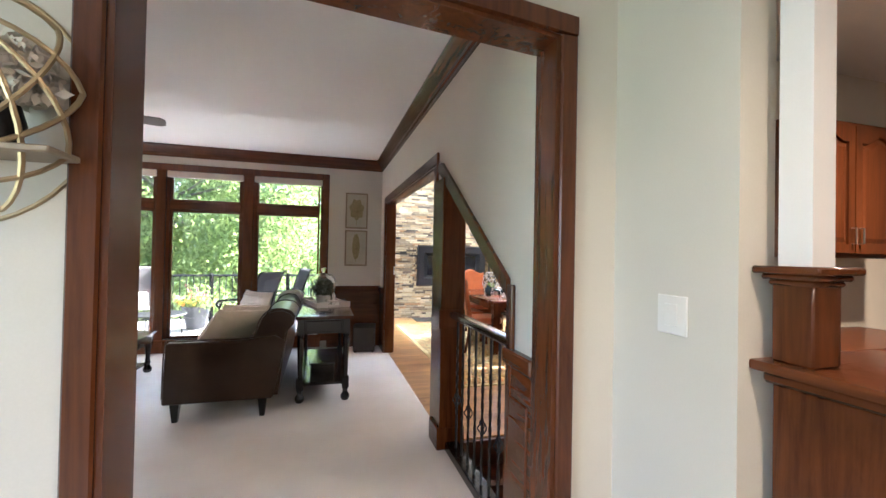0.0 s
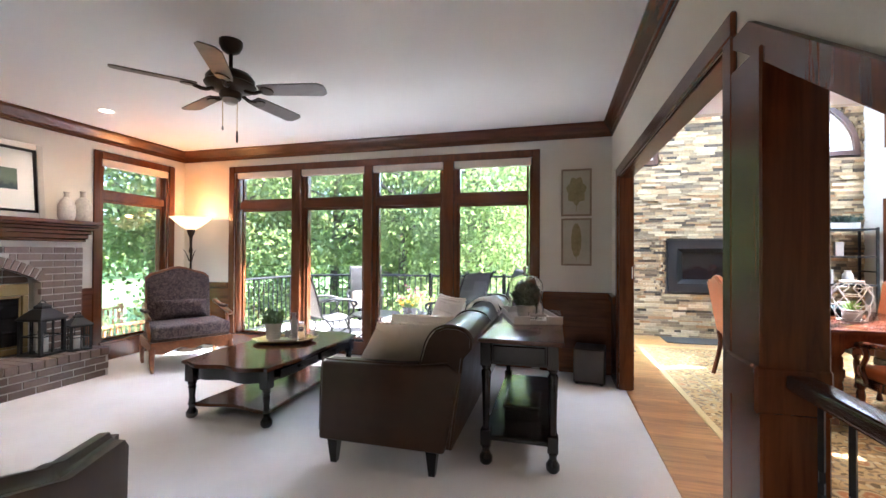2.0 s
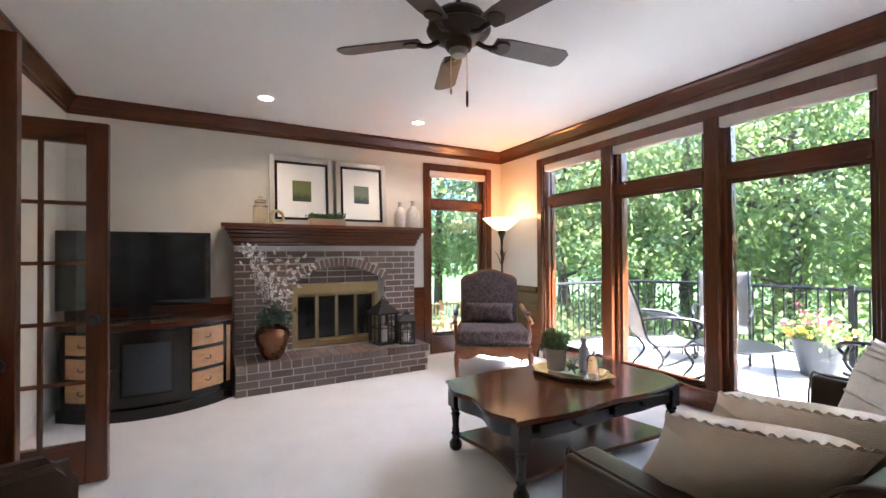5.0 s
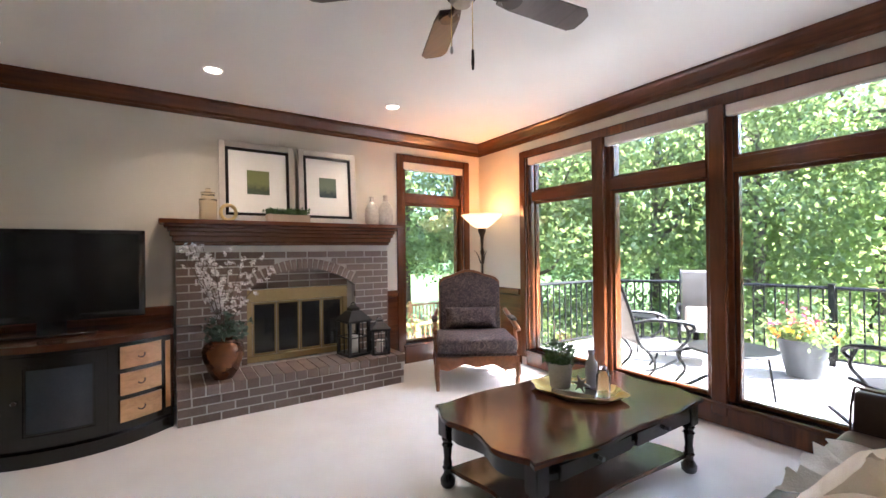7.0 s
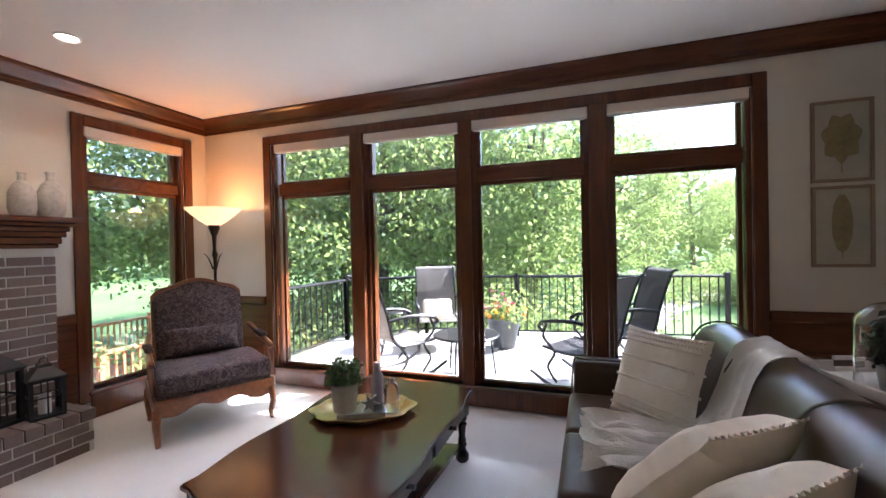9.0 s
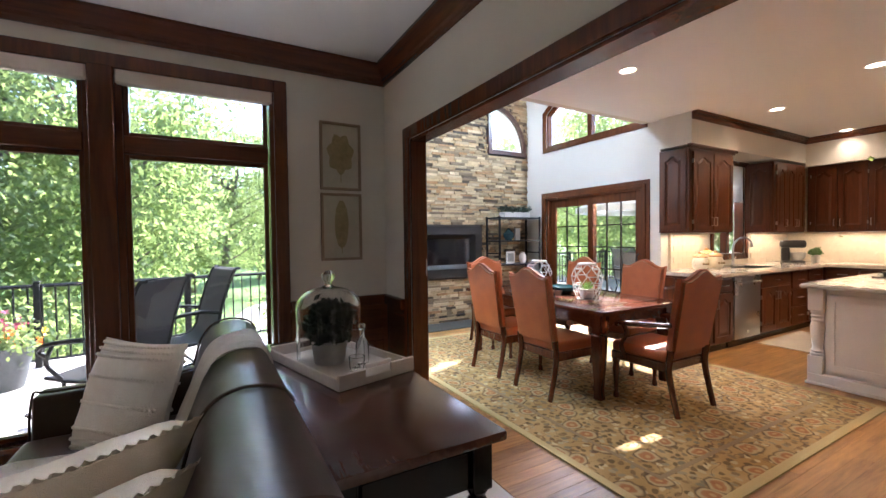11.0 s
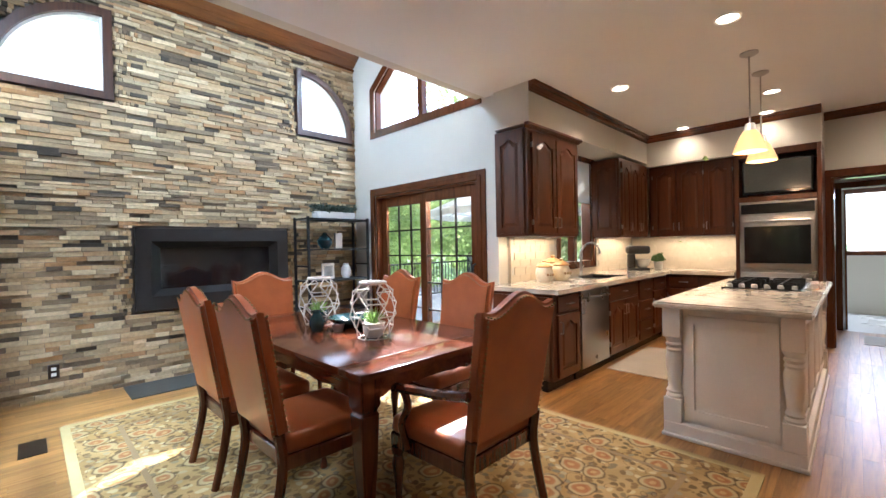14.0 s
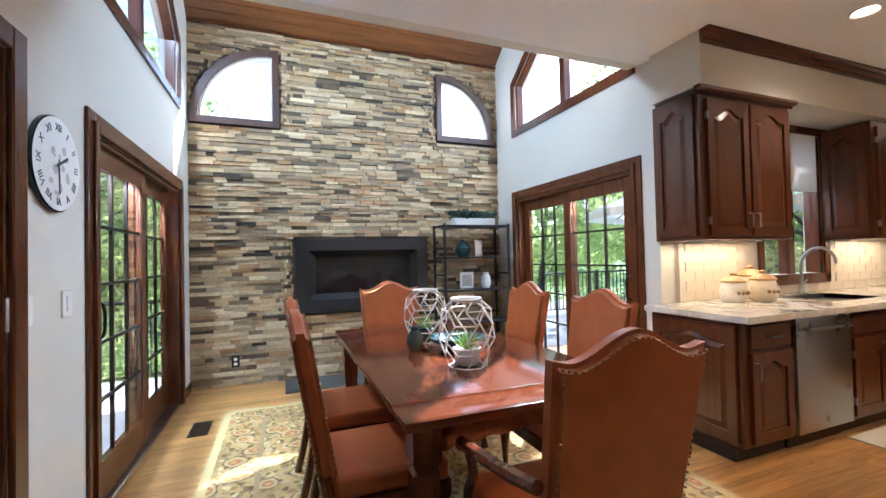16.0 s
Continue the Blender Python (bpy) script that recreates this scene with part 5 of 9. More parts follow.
def bergere():
    root = thing("armchair", "carved fruitwood armchair in plum paisley upholstery with lumbar pillow", "armchair", (-3.66, 5.42, 0), -31)
    # faces local +x
    W = 0.82
    for y in (-W / 2 + 0.02, W / 2 - 0.02):
        for x in (0.0, -0.62):
            part("leg", tube(bm_new(), curve_pts([(x, y, 0.26), (x + 0.025, y * 1.02, 0.16), (x - 0.005, y, 0.05), (x + 0.025, y, 0.0)], 5), 0.032, 8, 0.016), FRUITW, root)
        part("arm_support", tube(bm_new(), curve_pts([(-0.12, y, 0.33), (-0.1, y * 1.04, 0.42), (-0.17, y * 1.05, 0.52), (-0.15, y * 1.05, 0.60)], 5), 0.02, 8), FRUITW, root)
        part("armrest", tube(bm_new(), curve_pts([(-0.6, y * 0.98, 0.7), (-0.4, y * 1.04, 0.64), (-0.2, y * 1.06, 0.605), (-0.06, y * 1.06, 0.585), (-0.04, y * 1.06, 0.565)], 5), 0.024, 8), FRUITW, root)
        part("arm_pad", box(bm_new(), -0.46, -0.22, y * 1.05 - 0.03, y * 1.05 + 0.03, 0.63, 0.665, 0.014, 2), DAMASK, root)
    bm = bm_new()
    pts = []
    n = 24
    for i in range(n + 1):
        t = i / n
        z = 0.19 + 0.05 * math.sin(math.pi * t) + 0.018 * math.cos(6 * math.pi * t)
        pts.append((0.02, -W / 2 + W * t, z))
    pts += [(0.02, W / 2, 0.33), (0.02, -W / 2, 0.33)]
    prism(bm, pts, (-0.035, 0, 0))
    for y in (-W / 2, W / 2 - 0.035):
        box(bm, -0.64, 0.0, y, y + 0.035, 0.22, 0.33, 0.005)
    box(bm, -0.66, -0.63, -W / 2, W / 2, 0.22, 0.33)
    part("seat_rail", bm, FRUITW, root, "carved scalloped fruitwood rail")
    part("seat_base", box(bm_new(), -0.62, 0.01, -W / 2 + 0.02, W / 2 - 0.02, 0.30, 0.37, 0.02, 2), DAMASK, root)
    part("seat_cushion", box(bm_new(), -0.56, 0.05, -W / 2 + 0.02, W / 2 - 0.02, 0.36, 0.50, 0.05, 4), DAMASK, root)
    outline = []
    n = 20
    for i in range(n + 1):
        t = i / n
        y = -0.34 + 0.68 * t
        u = abs(2 * t - 1)
        z = 1.115 - 0.075 * (1 - math.cos(math.pi * min(1, u * 1.15))) / 2 - 0.06 * (max(0, u - 0.75) / 0.25) ** 2
        outline.append((y, z))
    for nm, grow, x0, x1, m in (("back_frame", 0.025, -0.70, -0.665, FRUITW), ("backrest", 0.0, -0.69, -0.58, DAMASK)):
        pts = [(x0, y * (1 + grow * 1.5), z + grow) for y, z in outline] + [(x0, 0.33 + grow, 0.36), (x0, -0.33 - grow, 0.36)]
        bm = prism(bm_new(), pts, (x1 - x0, 0, 0))
        if m is DAMASK:
            bmesh.ops.bevel(bm, geom=bm.edges[:], offset=0.03, segments=3, affect="EDGES", clamp_overlap=True)
        for v in bm.verts:
            v.co.x -= (v.co.z - 0.4) * 0.16
        part(nm, bm, m, root)
    return root


bergere()
lp = pillow("lumbar_pillow", 0.58, 0.24, 0.15, DAMASK, "plum paisley lumbar pillow on the armchair", pose(-3.66 - 0.47, 5.42 + 0.28, 0.62, -12, 0, 59))
lp["group"] = ""


def floor_lamp():
    root = thing("floor_lamp", "bronze torchiere floor lamp with lit frosted glass bowl", "floor lamp", (-4.42, 6.1, 0))
    part("base", lathe(bm_new(), [(0.15, 0), (0.15, 0.02), (0.06, 0.05), (0.03, 0.09), (0.001, 0.09)]), BRONZE, root)
    part("pole", lathe(bm_new(), [(0.02, 0.08), (0.013, 0.2), (0.013, 0.9), (0.022, 0.93), (0.013, 0.96), (0.013, 1.3), (0.025, 1.34), (0.014, 1.4), (0.02, 1.52), (0.05, 1.6), (0.05, 1.66), (0.001, 1.66)]), BRONZE, root)
    for k in range(3):
        a = 2.1 * k
        part("leaf", tube(bm_new(), curve_pts([(0.015 * math.cos(a), 0.015 * math.sin(a), 1.2), (0.06 * math.cos(a), 0.06 * math.sin(a), 1.32), (0.1 * math.cos(a), 0.1 * math.sin(a), 1.36)], 4), 0.008, 6, 0.002), BRONZE, root)
    part("shade", lathe(bm_new(), [(0.06, 1.63), (0.12, 1.67), (0.19, 1.73), (0.25, 1.79), (0.252, 1.795), (0.24, 1.792), (0.18, 1.738), (0.11, 1.68), (0.05, 1.645)], seg=28, close=False), glow("lamp_glass", (1.0, 0.60, 0.27), 0.2), root, "frosted amber glass bowl, lit")
    ld = bpy.data.lights.new("lamp_bulb", "POINT")
    ld.energy, ld.color, ld.shadow_soft_size = 1.7, (1.0, 0.43, 0.12), 0.06
    lo = new("lamp_bulb", ld)
    lo.parent = root
    lo.location = (0, 0, 1.8)


floor_lamp()


def ceiling_fan():
    root = thing("ceiling_fan", "dark bronze five-blade ceiling fan with pull chains, at rest", "ceiling fan", (-1.79, 3.9, 0))
    part("canopy", lathe(bm_new(), [(0.075, CEIL), (0.075, CEIL - 0.03), (0.055, CEIL - 0.07), (0.02, CEIL - 0.09), (0.001, CEIL - 0.09)]), BRONZE, root)
    part("downrod", tube(bm_new(), [(0, 0, CEIL - 0.08), (0, 0, 2.55)], 0.013, 10), BRONZE, root)
    part("motor", lathe(bm_new(), [(0.02, 2.62), (0.06, 2.61), (0.13, 2.585), (0.155, 2.55), (0.155, 2.52), (0.165, 2.51), (0.15, 2.49), (0.11, 2.475), (0.07, 2.46), (0.07, 2.43), (0.06, 2.415), (0.001, 2.41)], seg=28), BRONZE, root)
    part("lower_cap", lathe(bm_new(), [(0.05, 2.43), (0.048, 2.40), (0.035, 2.385), (0.001, 2.38)]), paint("fan_cap", (0.3, 0.27, 0.24), (0.4, 0.36, 0.32), 0.4), root)
    blade_w = wood("fan_blade", (0.055, 0.035, 0.028), (0.11, 0.075, 0.06), "x", 0.45, 0.1)
    for k, ang in enumerate((13.5, 84, 158, 229, 302)):
        m = Matrix.Rotation(radians(ang), 4, "Z") @ Matrix.Translation((0, 0, 2.475)) @ Matrix.Rotation(radians(-12), 4, "X")
        bm = prism(bm_new(), [(0.2, -0.05, 0), (0.28, -0.062, 0), (0.62, -0.07, 0), (0.655, -0.045, 0), (0.66, 0.0, 0), (0.655, 0.045, 0), (0.62, 0.07, 0), (0.28, 0.062, 0), (0.2, 0.05, 0)], (0, 0, 0.008))
        bm.transform(m)
        bl = part("blade", bm, blade_w, root)
        bm = tube(bm_new(), curve_pts([(0.1, 0, -0.002), (0.16, 0, -0.02), (0.22, 0, -0.006)], 4), 0.014, 6)
        lathe(bm, [(0.045, -0.012), (0.048, -0.004), (0.04, 0.0), (0.001, 0.0)], (0.25, 0, 0), 14)
        bm.transform(m)
        part("blade_iron", bm, BRONZE, bl)
    part("pull_chain", tube(bm_new(), [(0.03, 0.03, 2.4), (0.03, 0.03, 2.2)], 0.002, 5), BRASS, root)
    part("chain_weight", lathe(bm_new(), [(0.004, 2.12), (0.007, 2.15), (0.005, 2.2), (0.001, 2.2)], (0.03, 0.03, 0), 8), BRONZE, root)
    part("pull_chain", tube(bm_new(), [(-0.045, -0.02, 2.4), (-0.045, -0.02, 2.22)], 0.002, 5), BRASS, root)
    part("chain_weight", lathe(bm_new(), [(0.003, 2.2), (0.007, 2.21), (0.004, 2.23), (0.001, 2.23)], (-0.045, -0.02, 0), 8), STEEL, root)

    for ob in root.children:
        if not ob.name.startswith(("canopy", "downrod")):
            ob.location.z -= 0.04


ceiling_fan()
CAN_GLOW = glow("can_lamp", (1.0, 0.82, 0.58), 3.0)


def downlight(x, y, z, power, group, size=1.0):
    root = thing("recessed_light", "white recessed ceiling light, lit", "ceiling light", (x, y, z), 0, group)
    part("trim_ring", lathe(bm_new(), [(0.1, -0.001), (0.1, -0.008), (0.092, -0.012), (0.078, -0.006), (0.078, -0.001)], seg=28, close=False), PLASTIC_W, root)
    part("lamp", lathe(bm_new(), [(0.076, -0.002), (0.076, -0.004), (0.001, -0.006)], seg=24), CAN_GLOW, root, "glowing lamp face")
    for ob in root.children:
        ob.scale = (size, size, 1)
    if power:
        ld = bpy.data.lights.new("downlight", "SPOT")
        ld.energy, ld.color, ld.shadow_soft_size, ld.spot_size, ld.spot_blend = power, (1.0, 0.74, 0.48), 0.07, radians(140), 0.8
        lo = new("downlight", ld)
        lo.parent = root
        lo.location = (0, 0, -0.03)
    return root


for x, y in ((-4.08, 3.2), (-4.09, 4.74)):
    downlight(x, y, CEIL, 6, "recessed lights of the living room", 0.72)

# fireplace
fp = thing("brick_fireplace", "raised-hearth brick fireplace with arched firebox and cherry mantel", "fireplace")
FX, FY0, FY1 = -4.75, 2.955, 4.985
BY0, BY1 = 3.52, 4.60
bm = bm_new()
box(bm, W_X, FX - 0.006, FY0 + 0.004, BY0, 0.0, 1.43)
box(bm, W_X, FX - 0.006, BY1, FY1 - 0.004, 0.0, 1.43)
ARC = [(BY0 + (BY1 - BY0) * i / 14, 1.0 + 0.2 * math.sin(math.pi * i / 14) ** 0.8) for i in range(15)]
prism(bm, [(W_X, BY0, 1.43)] + [(W_X, y, z) for y, z in ARC] + [(W_X, BY1, 1.43)], (FX - 0.006 - W_X, 0, 0))
box(bm, W_X, -4.28 - 0.006, FY0 + 0.004, FY1 - 0.05, 0.0, 0.285)
part("mortar_bed", bm, MORTAR, fp)
bm = box(bm_new(), W_X, -4.86, BY0, BY1, 0.28, 1.25)
part("firebox", bm, MORTAR, fp)
bm = bm_new()
for y0, y1, z0, z1 in ((3.52, 4.52, 0.88, 1.0), (3.52, 4.52, 0.30, 0.36), (3.52, 3.57, 0.36, 0.88), (4.47, 4.52, 0.36, 0.88)):
    box(bm, -4.84, -4.79, y0, y1, z0, z1, 0.005)
ABR = paint("antique_brass", (0.26, 0.19, 0.085), (0.36, 0.27, 0.13), 0.38, 0.9)
scr = part("brass_surround", bm, ABR, fp, "polished brass surround")
for k in range(4):
    y0 = 3.575 + k * 0.2235
    bm = bm_new()
    for a, b, z0, z1 in ((y0, y0 + 0.016, 0.365, 0.875), (y0 + 0.2, y0 + 0.216, 0.365, 0.875), (y0 + 0.016, y0 + 0.2, 0.365, 0.385), (y0 + 0.016, y0 + 0.2, 0.855, 0.875)):
        box(bm, -4.815, -4.80, a, b, z0, z1, 0.002)
    part("door_frame", bm, ABR, scr)
    part("door_glass", box(bm_new(), -4.812, -4.806, y0 + 0.016, y0 + 0.2, 0.385, 0.855), BLACKGLOSS, scr, "dark glass door", False)
MANT = TRIMY
bm = bm_new()
box(bm, W_X + 0.003, -4.58, 2.835, 5.09, 1.615, 1.655, 0.008, 2)
for i, (o, z0, z1) in enumerate(((0.035, 1.585, 1.615), (0.06, 1.55, 1.585), (0.075, 1.51, 1.55), (0.095, 1.46, 1.51), (0.11, 1.43, 1.46))):
    box(bm, W_X + 0.003, -4.58 - o, 2.835 + o, 5.09 - o, z0, z1, 0.007)
part("mantel", bm, MANT, fp, "stepped cherry mantel shelf")


def picture(at, w, h, label, art, mat_w, face="x", tilt=-5):
    root = thing("framed_picture", label, "picture", at)
    root.matrix_basis = pose(*at, 0, tilt, 0) if face == "x" else pose(*at, 0, 0, -90)
    sil = paint("silver_frame", (0.40, 0.37, 0.33), (0.55, 0.52, 0.47), 0.35, 0.6, fine=50)
    for nm, o, t, d, m in (("outer_frame", 0.0, 0.055, 0.03, sil), ("inner_frame", 0.055, 0.028, 0.022, BLACKW)):
        bm = bm_new()
        for y0, y1, z0, z1 in ((-w / 2 + o, -w / 2 + o + t, o, h - o), (w / 2 - o - t, w / 2 - o, o, h - o), (-w / 2 + o + t, w / 2 - o - t, o, o + t), (-w / 2 + o + t, w / 2 - o - t, h - o - t, h - o)):
            box(bm, 0, d, y0, y1, z0, z1, 0.004)
        part(nm, bm, m, root)
    part("mat_board", box(bm_new(), 0, 0.01, -w / 2 + 0.07, w / 2 - 0.07, 0.07, h - 0.07), PLASTIC_W, root, "cream mat board", False)
    part("print", box(bm_new(), 0.011, 0.013, -mat_w / 2, mat_w / 2, h / 2 - mat_w * 0.58, h / 2 + mat_w * 0.58), art, root, "small green-blue landscape print", False)
    return root


def art_mat(name, top, mid, low):
    m, n, l, s = base_mat(name)
    v = coords(n, l, (1, 1, 1))
    sep = n.new("ShaderNodeSeparateXYZ")
    l.new(v, sep.inputs[0])
    nz = noise_out(n, l, v, 26, 4)
    ad = n.new("ShaderNodeMath")
    ad.operation = "MULTIPLY_ADD"
    l.new(nz, ad.inputs[0])
    ad.inputs[1].default_value = 0.12
    l.new(sep.outputs[2], ad.inputs[2])
    l.new(ramp(n, l, ad.outputs[0], ((0.26, low), (0.36, mid), (0.44, top))), s.inputs["Base Color"])
    s.inputs["Roughness"].default_value = 0.5
    return m


picture((-4.745, 3.63, 1.656), 0.68, 0.76, "silver and dark framed landscape print leaning above the mantel", art_mat("print_green", (0.14, 0.15, 0.045), (0.035, 0.05, 0.024), (0.075, 0.095, 0.04)), 0.2)
picture((-4.75, 4.31, 1.656), 0.61, 0.76, "silver and dark framed lake print leaning above the mantel", art_mat("print_blue", (0.11, 0.15, 0.10), (0.02, 0.04, 0.045), (0.05, 0.095, 0.105)), 0.18)
JAR = CLEAR
bottle("glass_jar", (-4.68, 3.2, 1.657), [(0.07, 0), (0.072, 0.18), (0.052, 0.2), (0.052, 0.22), (0.058, 0.226), (0.058, 0.244), (0.023, 0.25), (0.023, 0.28), (0.001, 0.286)], glass("amber_glass", (0.95, 0.86, 0.68), 0.02), "lidded glass jar on the mantel", "jar")
bm = bm_new()
for k in range(14):
    a, b = 2 * math.pi * k / 14, 2 * math.pi * (k + 1) / 14
    tube(bm, [(0, 0.07 * math.cos(a), 0.075 + 0.07 * math.sin(a)), (0, 0.07 * math.cos(b), 0.075 + 0.07 * math.sin(b))], 0.016, 8)
o = single("ring_ornament", bm, BRASS, "pale gold ring ornament on the mantel", "ornament")
o.matrix_basis = pose(-4.66, 3.36, 1.652, 0, 0, 20)
pb = thing("plant_box", "low pale wooden box of dark green foliage on the mantel", "plant", (-4.66, 3.88, 1.657))
part("box", box(bm_new(), -0.05, 0.05, -0.2, 0.2, 0, 0.07, 0.004), paint("driftwood", (0.26, 0.19, 0.13), (0.38, 0.29, 0.21), 0.8), pb)
rng = np.random.default_rng(9)
q, i = leaf_cloud(rng, [(rng.normal(0, 0.025), rng.uniform(-0.19, 0.19), 0.085 + rng.uniform(0, 0.025)) for _ in range(60)], 16, (0.014, 0.014, 0.012), 0.014)
o = new("foliage", cloud_mesh("foliage", q, i, GREEN))
o.parent = pb
two = pieces("two_tone_glaze", ((0.0, (0.45, 0.41, 0.37)), (1.0, (0.5, 0.46, 0.41))), 0.5, 0.1)
for y, s, x in ((4.76, 1.13, -4.66), (4.94, 1.24, -4.69)):
    v = bottle("ceramic_vase", (x, y, 1.657), [(0.055 * s, 0), (0.068 * s, 0.04 * s), (0.066 * s, 0.14 * s), (0.045 * s, 0.19 * s), (0.022 * s, 0.215 * s), (0.02 * s, 0.25 * s), (0.026 * s, 0.265 * s), (0.016 * s, 0.265 * s), (0.001, 0.25 * s)], two, "white and grey stoneware bottle vase on the mantel", "vase", "vases on the mantel")


def lantern(at, s, rz, label):
    root = thing("lantern", label, "lantern", at, rz, "lanterns on the hearth")
    w, h = 0.085 * s, 0.27 * s
    part("base", box(bm_new(), -w * 1.15, w * 1.15, -w * 1.15, w * 1.15, 0, 0.02 * s, 0.004), IRON, root)
    for x in (-1, 1):
        for y in (-1, 1):
            part("corner_post", box(bm_new(), x * w - 0.011 * s, x * w + 0.011 * s, y * w - 0.011 * s, y * w + 0.011 * s, 0.02 * s, h), IRON, root, smooth=False)
    for k in range(4):
        bm = box(bm_new(), w - 0.004, w + 0.004, -w, w, h * 0.52, h * 0.55)
        box(bm, w - 0.004, w + 0.004, -0.004, 0.004, 0.02 * s, h)
        bm.transform(Matrix.Rotation(k * math.pi / 2, 4, "Z"))
        part("bar", bm, IRON, root, smooth=False)
    bm = lathe(bm_new(), [(w * 1.6, h - 0.012), (w * 1.75, h), (w * 1.75, h + 0.012), (w * 0.75, h + 0.075 * s), (w * 0.6, h + 0.08 * s), (w * 0.6, h + 0.1 * s), (w * 0.2, h + 0.12 * s), (0.001, h + 0.122 * s)], seg=4)
    bm.transform(Matrix.Rotation(math.pi / 4, 4, "Z"))
    part("roof", bm, IRON, root, smooth=False)
    part("candle", lathe(bm_new(), [(0.036 * s, 0.02 * s), (0.036 * s, 0.15 * s), (0.001, 0.148 * s)], seg=16), PLASTIC_W, root, "white pillar candle")
    part("ring", tube(bm_new(), [(0, 0.022 * s * math.cos(a), h + 0.12 * s + 0.022 * s * math.sin(a)) for a in [i * 0.524 for i in range(13)]], 0.004 * s, 5), IRON, root)
    return root


lantern((-4.56, 4.5, 0.3), 1.3, 10, "large black metal lantern with white candle on the hearth")
lantern((-4.44, 4.74, 0.3), 0.95, -15, "small black metal lantern with white candle on the hearth")


def blossom_vase():
    root = thing("vase_with_branches", "glossy copper-brown urn of white blossom branches on the hearth", "vase", (-4.44, 3.29, 0.298))
    part("urn", lathe(bm_new(), [(0.075, 0), (0.11, 0.05), (0.155, 0.17), (0.165, 0.24), (0.15, 0.29), (0.115, 0.315), (0.115, 0.33), (0.1, 0.33), (0.1, 0.3), (0.001, 0.28)], seg=32), COPPER, root)
    rng = np.random.default_rng(14)
    blossoms, leaves = [], []
    for k in range(13):
        a = rng.uniform(0, 6.28)
        lean_ = rng.uniform(0.1, 0.4)
        h = rng.uniform(0.4, 0.86)
        pts = curve_pts([(0, 0, 0.3), (lean_ * 0.35 * math.cos(a), lean_ * 0.35 * math.sin(a), 0.3 + h * 0.5), (lean_ * math.cos(a), lean_ * math.sin(a), 0.3 + h)], 5)
        part("branch", tube(bm_new(), pts, 0.005, 5, 0.002), BARK, root)
        for p in pts[4:]:
            for _ in range(2):
                blossoms.append(tuple(np.array(p) + rng.normal(0, 0.022, 3)))
        leaves.append(tuple(pts[3]))
    q, i = leaf_cloud(rng, blossoms, 9, (0.009, 0.009, 0.009), 0.015)
    o = new("blossom", cloud_mesh("blossom", q, i, paint("white_petal", (0.68, 0.64, 0.62), (0.78, 0.75, 0.73), 0.7)))
    o.parent = root
    q, i = leaf_cloud(rng, [(rng.normal(0, 0.07), rng.normal(0, 0.07), 0.36 + abs(rng.normal(0, 0.07))) for _ in range(40)], 7, (0.02, 0.02, 0.02), 0.03)
    o = new("leaves", cloud_mesh("leaves", q, i, paint("sage_leaf", (0.05, 0.085, 0.06), (0.10, 0.15, 0.11), 0.6)))
    o.parent = root


blossom_vase()


